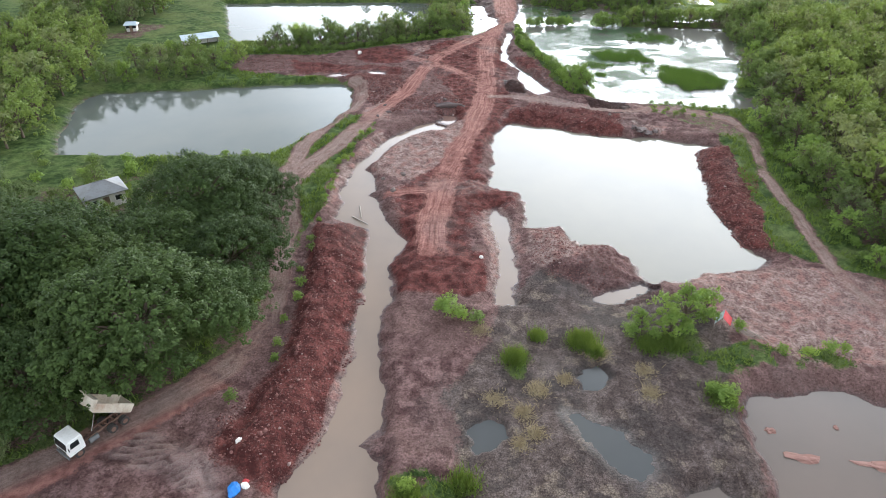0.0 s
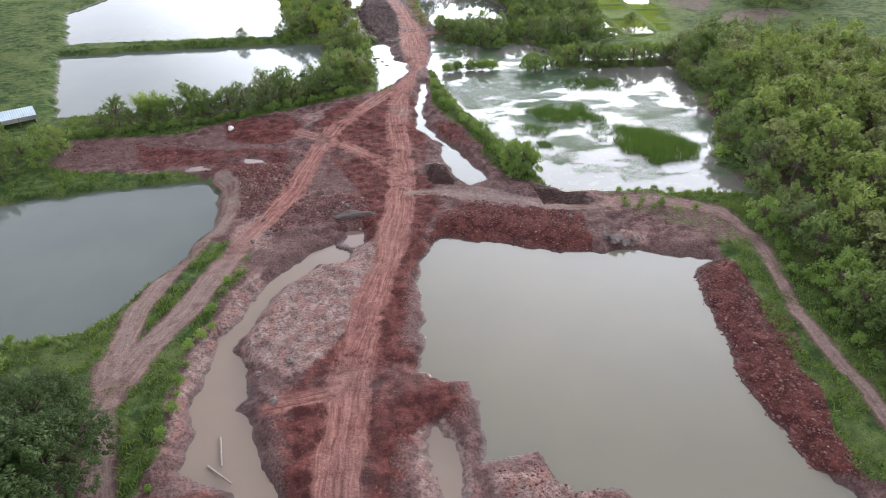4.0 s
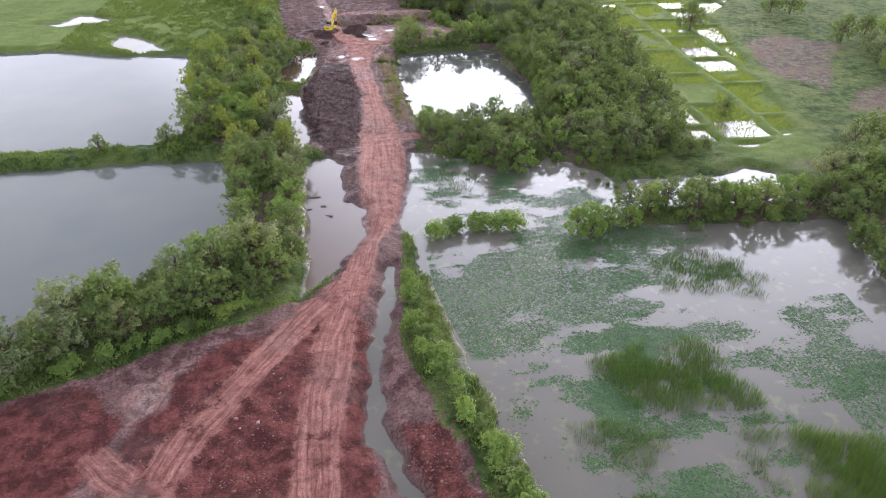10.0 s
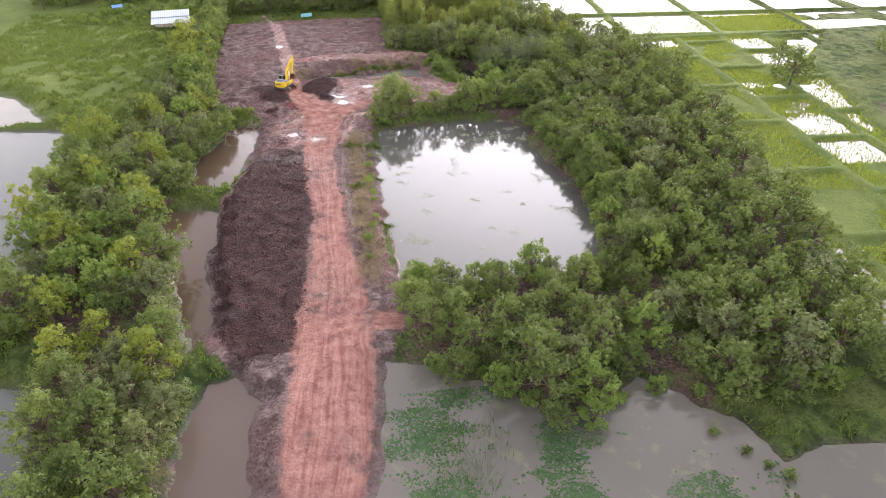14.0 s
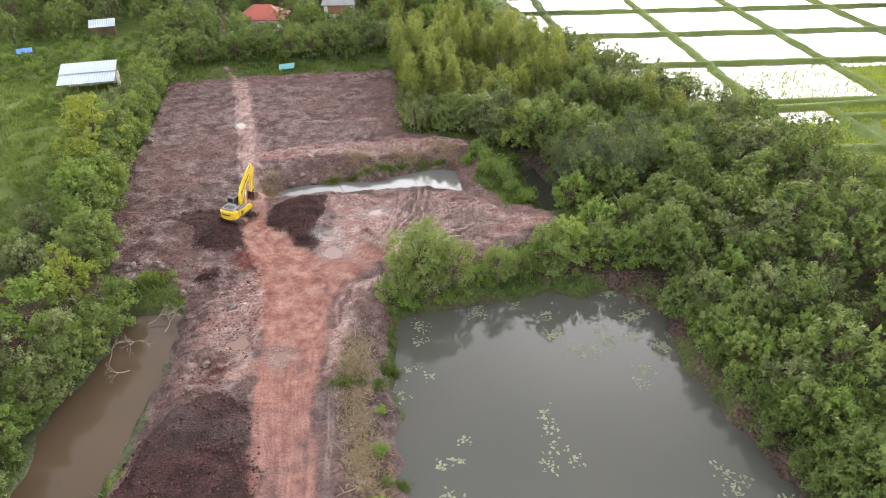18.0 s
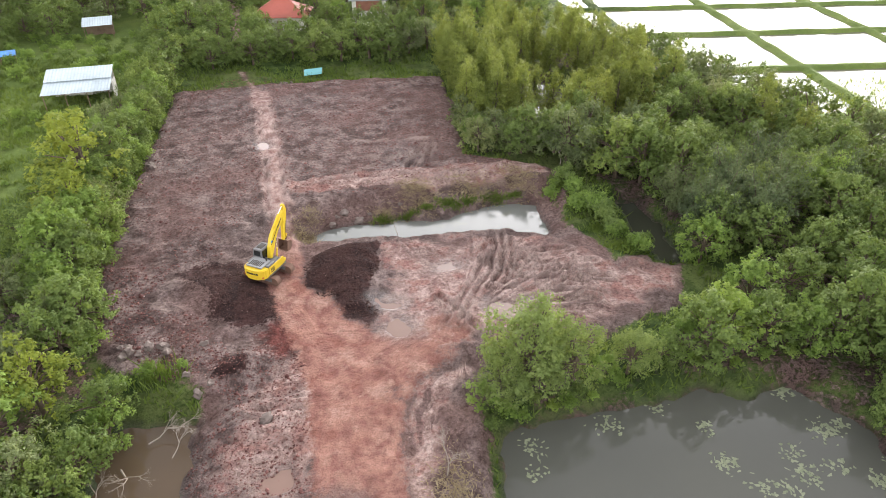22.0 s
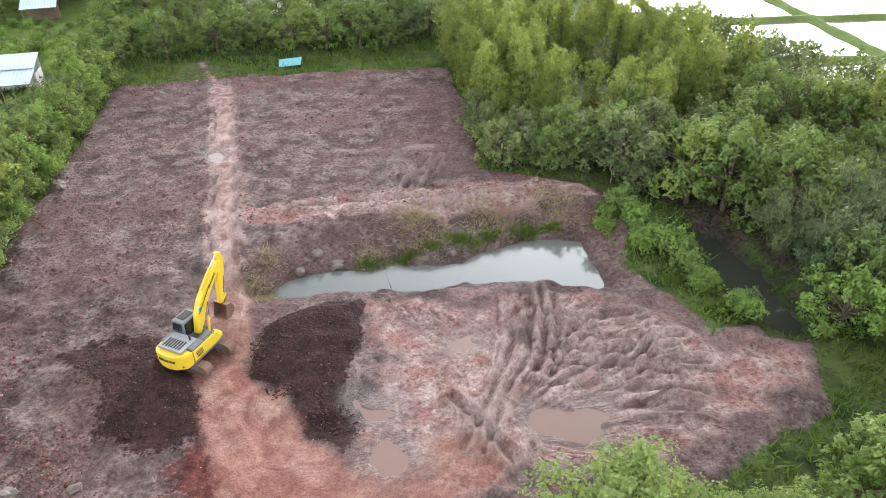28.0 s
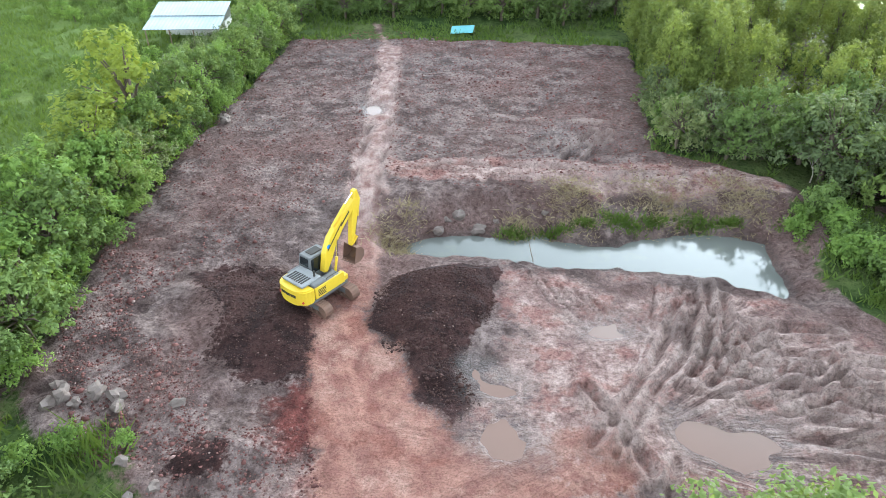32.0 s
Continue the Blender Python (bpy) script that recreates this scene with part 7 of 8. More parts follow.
def make_excavator(m):
    ex = base("excavator", m, "yellow crawler excavator with its boom raised, on dark fill", "excavator")
    # undercarriage, turned across the house
    for s in (-1, 1):
        y0 = s * 1.12
        belt = []
        for k in range(15):
            a = -math.pi / 2 + math.pi * k / 14
            belt.append((1.62 + 0.42 * math.cos(a), 0.45 + 0.42 * math.sin(a)))
        belt += [(-x, z) for x, z in belt[::-1]]
        bm = bmesh.new()
        inner = [(x * 0.93, 0.45 + (z - 0.45) * 0.84) for x, z in belt]
        for ya, yb in ((y0 - 0.30, y0 + 0.30),):
            rings = [[bm.verts.new((x, yy, z)) for x, z in loop] for loop, yy in ((belt, ya), (belt, yb), (inner, yb), (inner, ya))]
            for k in range(len(belt)):
                for r in range(4):
                    p, q = rings[r], rings[(r + 1) % 4]
                    bm.faces.new((p[k - 1], p[k], q[k], q[k - 1]))
        track = part("track", bm, M_STEEL, ex, "muddy steel crawler track")
        shoe = box(-0.085, 0.085, -0.31, 0.31, -0.02, 0.03, 0.012)
        first = None
        per = 3.24 * 2 + 2 * math.pi * 0.42
        for k in range(44):
            d = per * k / 44
            if d < 3.24:
                x, z, a = -1.62 + d, 0.87, 0
            elif d < 3.24 + math.pi * 0.42:
                a = (d - 3.24) / 0.42
                x, z = 1.62 + 0.42 * math.sin(a), 0.45 + 0.42 * math.cos(a)
            elif d < 6.48 + math.pi * 0.42:
                x, z, a = 1.62 - (d - 3.24 - math.pi * 0.42), 0.03, math.pi
            else:
                a = math.pi + (d - 6.48 - math.pi * 0.42) / 0.42
                x, z = -1.62 + 0.42 * math.sin(a), 0.45 + 0.42 * math.cos(a)
            pm = Matrix.LocRotScale((x, y0, z), Euler((0, a, 0)), None)
            if first is None:
                first = part("track_shoe", shoe, M_STEEL, track, m=pm)
            else:
                o = new("track_shoe", first.data)
                o.parent, o.matrix_basis = track, pm
        for x in (-1.62, 1.62):
            part("sprocket", rod((x, y0 - 0.2, 0.45), (x, y0 + 0.2, 0.45), 0.33, 14), M_STEEL, track)
        for k in range(6):
            x = -1.15 + 0.46 * k
            part("roller", rod((x, y0 - 0.22, 0.2), (x, y0 + 0.22, 0.2), 0.12, 10), M_STEEL, track)
        part("track_frame", box(-1.4, 1.4, y0 - 0.18, y0 + 0.18, 0.25, 0.62, 0.05), M_DKGREY, ex)
    part("car_body", box(-0.75, 0.75, -0.85, 0.85, 0.40, 0.86, 0.08), M_DKGREY, ex)
    part("slewing_ring", rod((0, 0, 0.84), (0, 0, 1.02), 0.62, 24), M_DKGREY, ex)
    # house
    deck = [(-1.28, 1.25), (-1.28, -1.6), (1.28, -1.6), (1.28, 1.25), (0.65, 1.45), (-0.5, 1.45)]
    part("deck", plan_block(deck, 1.0, 1.2, 0.03), M_DKGREY, ex)
    rear = [(-1.28, -1.35)] + [(1.28 * math.sin(a), -1.35 - 1.02 * math.cos(a) ** 0.55) for a in [radians(d) for d in range(-84, 85, 14)]] + [(1.28, -1.35)]
    cw = part("counterweight", plan_block(rear, 1.02, 2.05, 0.09), M_YELLOW, ex, "rounded yellow counterweight")
    for k, (x0, x1) in enumerate(((-0.62, -0.42), (-0.38, -0.22), (-0.18, -0.02), (0.02, 0.16), (0.20, 0.38), (0.42, 0.60))):
        y = -2.39 + 0.08 * abs((x0 + x1) / 2)
        part("marking_bar", box(x0, x1, y, y + 0.05, 1.56, 1.74, 0.0), M_BLACK, cw)
    for s in (-1, 1):
        part("tail_lamp", rod((s * 1.02, -2.12, 1.3), (s * 1.04, -2.17, 1.3), 0.07, 10), M_RED, cw)
    part("engine_hood", box(-1.22, 1.22, -1.36, -0.35, 1.2, 2.16, 0.08), M_DKGREY, ex, "dark grey engine cover")
    hood = part("hood_panel", box(-0.95, 0.85, -1.95, -0.42, 2.1, 2.24, 0.05), M_GREY, ex)
    for k in range(7):
        part("louvre", box(-0.75 + k * 0.2, -0.63 + k * 0.2, -1.75, -1.0, 2.24, 2.262, 0.008), M_BLACK, hood)
    part("exhaust_pipe", rod((0.55, -0.7, 2.2), (0.55, -0.7, 2.62), 0.07, 10), M_BLACK, ex)
    right = part("side_panel", box(1.2, 1.3, -1.36, 1.0, 1.2, 1.98, 0.03), M_YELLOW, ex, "yellow side door with air slots")
    for k in range(5):
        part("air_slot", box(1.298, 1.312, -1.15, -0.55, 1.35 + 0.1 * k, 1.40 + 0.1 * k, 0), M_BLACK, right)
    part("side_panel", box(-1.3, -1.2, -1.36, -0.3, 1.2, 1.98, 0.03), M_YELLOW, ex)
    part("fuel_tank", box(0.5, 1.22, -0.35, 0.85, 1.2, 1.85, 0.06), M_DKGREY, ex)
    part("tool_box", box(0.55, 1.22, 0.85, 1.38, 1.2, 1.55, 0.05), M_YELLOW, ex)
    for k in range(3):
        part("hand_rail", rod((1.18, -0.3 + 0.5 * k, 1.85), (1.18, -0.3 + 0.5 * k, 2.15), 0.018, 6), M_BLACK, ex)
    part("hand_rail", rod((1.18, -0.3, 2.15), (1.18, 0.7, 2.15), 0.018, 6), M_BLACK, ex)
    # cab on the left
    cab = part("cab", slab([(-0.30, 1.2), (1.42, 1.2), (1.46, 1.75), (1.22, 2.86), (-0.22, 2.88), (-0.32, 2.2)], -1.28, -0.30, 0.05), M_DKGREY, ex, "dark grey cab with black windows")
    part("window", slab([(-0.18, 1.95), (0.42, 1.95), (0.42, 2.72), (-0.14, 2.72)], -1.295, -1.275), M_GLASS_DARK, cab)
    part("window", slab([(0.52, 1.55), (1.32, 1.7), (1.12, 2.72), (0.52, 2.72)], -1.295, -1.275), M_GLASS_DARK, cab)
    part("window", slab([(-0.18, 1.75), (1.32, 1.75), (1.12, 2.72), (-0.14, 2.72)], -0.305, -0.285), M_GLASS_DARK, cab)
    part("windscreen", slab([(1.445, 1.5), (1.475, 1.76), (1.255, 2.76), (1.225, 2.76)], -1.18, -0.40), M_GLASS_DARK, cab)
    part("rear_window", slab([(-0.335, 2.25), (-0.31, 2.25), (-0.225, 2.75), (-0.25, 2.75)], -1.15, -0.42), M_GLASS_DARK, cab)
    part("roof_hatch", box(-1.1, -0.5, 0.1, 0.95, 2.86, 2.92, 0.02), M_BLACK, cab)
    # boom, stick, bucket
    side = [(0.35, 1.75), (0.62, 1.62), (1.10, 2.35), (1.55, 3.25), (2.15, 3.95), (3.55, 5.25), (3.62, 5.50), (3.40, 5.62), (1.90, 4.55), (1.10, 3.85), (0.62, 2.95)]
    boom = part("boom", slab(side, -0.19, 0.21, 0.02), M_YELLOW, ex, "yellow boom with black marking bars")
    for k in range(8):
        f = 0.25 + 0.065 * k
        c = Vector((0.214, 1.9, 4.12)).lerp(Vector((0.214, 3.3, 5.38)), f * 1.05 - 0.1)
        part("marking_bar", slab([(c.y, c.z - 0.10), (c.y + 0.07, c.z - 0.03), (c.y + 0.02, c.z + 0.12), (c.y - 0.05, c.z + 0.05)], 0.21, 0.216), M_BLACK, boom)
    part("emblem", rod((0.21, 0.95, 3.35), (0.216, 0.95, 3.35), 0.15, 16), M_BLUE, boom)
    for s in (-0.36, 0.38):
        cyl = part("boom_cylinder", rod((s, 1.05, 1.35), (s, 1.35, 2.5), 0.085, 12), M_YELLOW, ex)
        part("piston_rod", rod((s, 1.35, 2.5), (s * 0.7, 1.62, 3.55), 0.045, 10), M_CHROME, cyl)
    cyl = part("stick_cylinder", rod((0.01, 1.55, 4.42), (0.01, 2.75, 5.45), 0.085, 12), M_YELLOW, ex)
    part("piston_rod", rod((0.01, 2.75, 5.45), (0.01, 3.60, 6.05), 0.045, 10), M_CHROME, cyl)
    part("pipe", rod((0.24, 0.8, 3.1), (0.24, 2.2, 4.55), 0.025, 6), M_BLACK, ex)
    stick = part("stick", slab([(3.45, 6.10), (3.72, 6.12), (3.90, 5.50), (3.62, 4.6), (3.02, 2.42), (2.82, 2.42), (3.02, 3.9), (3.28, 5.2)], -0.15, 0.17, 0.02), M_YELLOW, ex, "yellow dipper stick")
    cyl = part("bucket_cylinder", rod((0.01, 3.98, 5.4), (0.01, 3.72, 4.2), 0.07, 12), M_YELLOW, stick)
    part("piston_rod", rod((0.01, 3.72, 4.2), (0.01, 3.36, 2.85), 0.038, 10), M_CHROME, cyl)
    part("link", slab([(3.42, 2.9), (3.34, 2.98), (2.95, 2.62), (3.02, 2.52)], -0.22, 0.24), M_YELLOW, stick)
    part("link", slab([(3.42, 2.9), (3.30, 2.92), (3.18, 2.3), (3.28, 2.26)], -0.18, 0.20), M_STEEL, stick)
    bucket = bmesh.new()
    shell = [(2.86, 2.42), (3.30, 2.30), (3.52, 1.95), (3.45, 1.52), (3.10, 1.28), (2.62, 1.32)]
    inner = [(y * 0.94 + 0.18, z * 0.94 + 0.12) for y, z in shell]
    slab(shell + inner[::-1], -0.52, 0.54, 0.0, bucket)
    slab(shell, -0.55, -0.51, 0.0, bucket)
    slab(shell, 0.53, 0.57, 0.0, bucket)
    b = part("bucket", bucket, M_STEEL, ex, "muddy steel digging bucket")
    for k in range(5):
        x = -0.44 + 0.225 * k
        part("tooth", slab([(2.68, 1.27), (2.68, 1.37), (2.40, 1.34)], x - 0.05, x + 0.05), M_STEEL, b)
    return ex


def make_wheel(parent, x, y, z, r, w, label=""):
    wheel = part("wheel", rod((x - w / 2, y, z), (x + w / 2, y, z), r, 20), M_BLACK, parent, label)
    bmesh_rim = rod((x - w / 2 - 0.01, y, z), (x + w / 2 + 0.01, y, z), r * 0.56, 14)
    part("rim", bmesh_rim, M_STEEL, wheel)
    return wheel


def make_truck(m):
    """A dump truck with its bed tipped up; y points ahead."""
    tr = base("dump_truck", m, "white-cabbed tipper truck with its cream bed raised", "truck")
    for s in (-0.42, 0.42):
        part("chassis_rail", box(s - 0.06, s + 0.06, -1.6, 5.4, 0.80, 1.02, 0.015), M_STEEL, tr)
    for k in range(5):
        part("cross_member", box(-0.42, 0.42, -1.4 + 1.35 * k, -1.25 + 1.35 * k, 0.83, 0.98, 0.01), M_STEEL, tr)
    for y in (-0.7, 0.7):
        part("axle", rod((-0.95, y, 0.5), (0.95, y, 0.5), 0.08, 8), M_STEEL, tr)
        for x in (-1.02, -0.72, 0.72, 1.02):
            make_wheel(tr, x, y, 0.5, 0.5, 0.27, "dusty black tyre")
    part("axle", rod((-0.95, 4.55, 0.5), (0.95, 4.55, 0.5), 0.08, 8), M_STEEL, tr)
    for x in (-1.0, 1.0):
        make_wheel(tr, x, 4.55, 0.5, 0.5, 0.28, "dusty black tyre")
    cab = part("cab", slab([(3.75, 0.85), (5.55, 0.75), (5.62, 1.55), (5.42, 2.62), (5.2, 2.72), (3.85, 2.72), (3.75, 2.6)], -1.18, 1.18, 0.07), M_WHITE, tr, "white painted cab")
    part("windscreen", slab([(5.60, 1.66), (5.63, 1.66), (5.45, 2.52), (5.42, 2.52)], -1.02, 1.02), M_GLASS_DARK, cab)
    for s in (-1, 1):
        part("side_window", slab([(4.25, 1.72), (5.25, 1.72), (5.12, 2.42), (4.25, 2.42)], s * 1.18 - 0.012, s * 1.18 + 0.012), M_GLASS_DARK, cab)
        part("headlight", box(s * 0.85 - 0.16, s * 0.85 + 0.16, 5.56, 5.62, 1.0, 1.18, 0.01), M_LAMP, cab)
        part("mirror", box(s * 1.32 - 0.05, s * 1.32 + 0.05, 5.4, 5.5, 1.7, 2.15, 0.02), M_BLACK, cab)
        part("mudguard", box(s * 1.0 - 0.18, s * 1.0 + 0.18, 4.0, 5.1, 1.02, 1.08, 0.02), M_DKGREY, cab)
    part("bumper", box(-1.15, 1.15, 5.58, 5.75, 0.55, 0.85, 0.04), M_DKGREY, tr)
    part("grille", box(-0.7, 0.7, 5.60, 5.64, 1.0, 1.4, 0.01), M_BLACK, cab)
    part("fuel_tank", rod((-0.75, 2.2, 0.75), (-0.75, 3.2, 0.75), 0.3, 14), M_DKGREY, tr)
    part("spare_box", box(0.5, 1.0, 2.3, 3.2, 0.55, 1.0, 0.03), M_STEEL, tr)
    part("tipping_ram", rod((0, 2.4, 1.0), (0, 1.35, 3.2), 0.09, 12), M_CHROME, tr)
    tilt = Matrix.Translation((0, -1.5, 1.12)) @ Euler((radians(42), 0, 0)).to_matrix().to_4x4()
    bed = part("tipper_bed", box(-1.2, 1.2, 0.0, 4.7, 0.0, 0.10, 0.01), M_CREAM, tr, "cream steel tipper bed stained with red earth", tilt)
    for s in (-1, 1):
        part("bed_side", box(s * 1.2 - 0.04, s * 1.2 + 0.04, 0.0, 4.7, 0.1, 1.05, 0.01), M_CREAM, bed)
        for k in range(6):
            part("rib", box(s * 1.25 - 0.03, s * 1.25 + 0.03, 0.2 + 0.85 * k, 0.3 + 0.85 * k, 0.05, 1.02, 0.01), M_CREAM, bed)
    part("headboard", box(-1.2, 1.2, 4.66, 4.74, 0.1, 1.45, 0.01), M_CREAM, bed)
    part("cab_guard", box(-1.2, 1.2, 4.70, 5.35, 1.38, 1.45, 0.01), M_CREAM, bed)
    part("tailgate", box(-1.18, 1.18, -0.05, 0.0, 0.12, 0.95, 0.01), M_CREAM, bed)
    return tr


def sheet_roof(parent, name, a, b, c, d, material, ribs=True, label=""):
    """A profiled sheet between four corners: a, b along the eave, d, c along the top."""
    a, b, c, d = (Vector(v) for v in (a, b, c, d))
    n = max(8, int((b - a).length / 0.22))
    bm = bmesh.new()
    up = (b - a).cross(d - a).normalized()
    rows = []
    for k in range(n + 1):
        f = k / n
        lift = up * (0.045 if (ribs and k % 2) else 0.0)
        rows.append((bm.verts.new(a.lerp(b, f) + lift), bm.verts.new(d.lerp(c, f) + lift), bm.verts.new(a.lerp(b, f) + lift - up * 0.03), bm.verts.new(d.lerp(c, f) + lift - up * 0.03)))
    for p, q in zip(rows, rows[1:]):
        bm.faces.new((p[0], q[0], q[1], p[1]))
        bm.faces.new((p[2], p[3], q[3], q[2]))
        bm.faces.new((p[0], p[2], q[2], q[0]))
        bm.faces.new((p[1], q[1], q[3], p[3]))
    for r in (rows[0], rows[-1]):
        bm.faces.new((r[0], r[1], r[3], r[2]))
    return part(name, bm, material, parent, label)


def make_shed(m, wide, deep, front, back, roof, label, walls=None, name="shed", step=0.0, cat="shed"):
    """An open shed: posts, beams, a single-pitch roof, goods or a back wall inside."""
    sh = base(name, m, label, cat)
    h0, h1 = front, back
    if step:
        mid = front + (back - front) * 0.5
        sheet_roof(sh, "lower_roof", (-wide / 2, -deep / 2 - 0.3, h0), (wide / 2, -deep / 2 - 0.3, h0), (wide / 2, 0, mid - step), (-wide / 2, 0, mid - step), roof)
        sheet_roof(sh, "upper_roof", (-wide / 2, -0.25, mid), (wide / 2, -0.25, mid), (wide / 2, deep / 2, h1), (-wide / 2, deep / 2, h1), roof)
    else:
        sheet_roof(sh, "roof", (-wide / 2, -deep / 2 - 0.3, h0), (wide / 2, -deep / 2 - 0.3, h0), (wide / 2, deep / 2, h1), (-wide / 2, deep / 2, h1), roof)
    n = max(2, int(wide / 3) + 1)
    for k in range(n):
        x = -wide / 2 + 0.25 + (wide - 0.5) * k / (n - 1)
        part("post", box(x - 0.06, x + 0.06, -deep / 2 - 0.06, -deep / 2 + 0.06, -0.3, h0 - 0.02, 0.01), M_WOOD, sh)
        part("post", box(x - 0.06, x + 0.06, deep / 2 - 0.2, deep / 2 - 0.08, -0.3, h1 - 0.12, 0.01), M_WOOD, sh)
    part("beam", box(-wide / 2, wide / 2, -deep / 2 - 0.04, -deep / 2 + 0.04, h0 - 0.14, h0 - 0.03, 0.01), M_WOOD, sh)
    if walls:
        part("back_wall", box(-wide / 2 + 0.2, wide / 2 - 0.2, deep / 2 - 0.34, deep / 2 - 0.24, -0.2, h1 - 0.5, 0.01), walls, sh)
        part("side_wall", box(wide / 2 - 0.3, wide / 2 - 0.2, 0.0, deep / 2 - 0.24, -0.2, h0, 0.01), walls, sh)
    return sh


def make_house(m, wide, deep, wall_h, roof_h, wall, roof, label, hip=True):
    """A house with walls, door, windows and a hipped or gabled roof."""
    ho = base("house", m, label, "house")
    part("wall", box(-wide / 2, wide / 2, -deep / 2, deep / 2, -0.4, wall_h, 0.02), wall, ho)
    o, inset = 0.6, (min(wide, deep) * 0.42 if hip else 0.0)
    e = [(-wide / 2 - o, -deep / 2 - o), (wide / 2 + o, -deep / 2 - o), (wide / 2 + o, deep / 2 + o), (-wide / 2 - o, deep / 2 + o)]
    bm = bmesh.new()
    lo = [bm.verts.new((x, y, wall_h)) for x, y in e]
    up = [bm.verts.new((x, y, wall_h + 0.12)) for x, y in e]
    r0, r1 = bm.verts.new((-wide / 2 - o + inset + o, 0, wall_h + roof_h)), bm.verts.new((wide / 2 + o - inset - o, 0, wall_h + roof_h))
    bm.faces.new(lo[::-1])
    for k in range(4):
        bm.faces.new((lo[k - 1], lo[k], up[k], up[k - 1]))
    bm.faces.new((up[0], up[1], r1, r0))
    bm.faces.new((up[2], up[3], r0, r1))
    bm.faces.new((up[1], up[2], r1))
    bm.faces.new((up[3], up[0], r0))
    ro = part("roof", bm, roof, ho)
    part("ridge", rod((-wide / 2 + inset, 0, wall_h + roof_h), (wide / 2 - inset, 0, wall_h + roof_h), 0.09, 8), roof, ro)
    part("door", box(-0.5, 0.5, -deep / 2 - 0.06, -deep / 2 + 0.01, 0, 2.0, 0.01), M_WOOD, ho)
    for x in (-wide * 0.32, wide * 0.32):
        w = part("window", box(x - 0.65, x + 0.65, -deep / 2 - 0.05, -deep / 2 + 0.01, 0.9, 1.95, 0.01), M_WHITE, ho)
        part("pane", box(x - 0.55, x + 0.55, -deep / 2 - 0.065, -deep / 2 - 0.045, 1.0, 1.85, 0), M_GLASS_DARK, w)
    return ho


def ground_z(x, y):
    return float(height(x, y))


EX_AT = (13.45, 327.95)
make_excavator(pose(*EX_AT, ground_z(*EX_AT) - 0.02, 0, 0, -31) @ Matrix.Diagonal((0.94, 0.94, 0.94, 1)))
make_truck(pose(-36.2, 49.4, ground_z(-36.2, 49.4) - 0.03, 0, 0, 180 - 33.5))

make_shed(pose(-18.0, 378.2, ground_z(-18, 378), 0, 0, 7.5), 9.3, 6.6, 2.4, 4.1, M_TIN, "open farm shed with a pale blue-grey sheet roof", M_WALL, step=0.12)
make_shed(pose(-25.6, 414.2, ground_z(-25.6, 414), 0, 0, 12), 5.4, 3.2, 2.3, 3.2, M_TIN, "small open shed with a light sheet roof", M_WOOD)
make_shed(pose(-70.8, 192.5, ground_z(-70.8, 192.5), 0, 0, 28), 10.5, 4.2, 2.2, 2.8, M_TIN, "long low shed with a whitish sheet roof beside a pond", M_WALL)
make_shed(pose(-37, 400, ground_z(-37, 400), 0, 0, 20), 2.8, 2.0, 1.3, 1.7, M_BLUE, "little shelter under a blue tarpaulin", None, "shelter", cat="shelter")
make_house(pose(10.0, 410.0, ground_z(10, 410), 0, 0, -8), 9.5, 7.0, 2.6, 2.4, M_WALL, M_REDROOF, "single-storey house with a faded red hipped roof")
make_house(pose(26.8, 412.5, ground_z(26.8, 412.5), 0, 0, -5), 6.4, 6.0, 4.4, 1.4, M_WALL, M_TIN_GREY, "two-storey white house with a brown upper front", False)
part("upper_front", box(-2.4, 2.6, -3.09, -3.02, 2.5, 4.3, 0.01), M_BRICK, bpy.data.objects["house.001"])
make_house(pose(-58.4, 98.6, ground_z(-58.4, 98.6), 0, 0, 38), 6.2, 5.0, 2.5, 1.5, M_WALL, M_TIN_GREY, "small house with a grey sheet roof among trees")
make_house(pose(-97, 208, ground_z(-97, 208), 0, 0, 10), 3.0, 2.4, 1.9, 0.8, M_WALL, M_TIN, "tiny white hut at a bare plot", False)


def crumpled(name, x, y, size, tall, material, label, category, seed, group=""):
    """A slumped heap of cloth, sacking or plastic on the ground."""
    bm = bmesh.new()
    bmesh.ops.create_icosphere(bm, subdivisions=3, radius=1)
    noise.seed_set(seed)
    for v in bm.verts:
        f = 1 + 0.35 * noise.noise(v.co * 1.7 + Vector((seed, 0, 0))) + 0.15 * noise.noise(v.co * 5.0)
        v.co = Vector((v.co.x * size[0] * f, v.co.y * size[1] * f, max(-0.1, v.co.z * tall * f)))
    ob = part(name, bm, material)
    ob.matrix_basis = pose(x, y, ground_z(x, y) + 0.02, 0, 0, seed * 37 % 180)
    return tagged(ob, label, category, group)


crumpled("tarpaulin", -20.7, 40.9, (1.0, 0.7), 0.45, M_BLUE, "crumpled blue tarpaulin heap on red earth", "tarpaulin", 3)
crumpled("sack", -19.7, 41.2, (0.45, 0.35), 0.3, M_SACK, "slumped white sack beside a blue tarpaulin", "sack", 4, "white sacks")
crumpled("cloth", -19.8, 41.8, (0.35, 0.3), 0.2, M_RED, "small red cloth bundle on the ground", "cloth", 5)
crumpled("sack", -21.6, 46.5, (0.42, 0.34), 0.32, M_SACK, "white sack lying alone on red earth", "sack", 6, "white sacks")
crumpled("bulk_bag", -23.4, 183.7, (0.65, 0.6), 0.75, M_SACK, "big white bulk bag at the edge of red fill", "bag", 7)
crumpled("barrel_heap", -12.0, 378.5, (0.6, 0.5), 0.5, M_BLUE, "blue plastic drum heap beside the shed", "drum", 8)
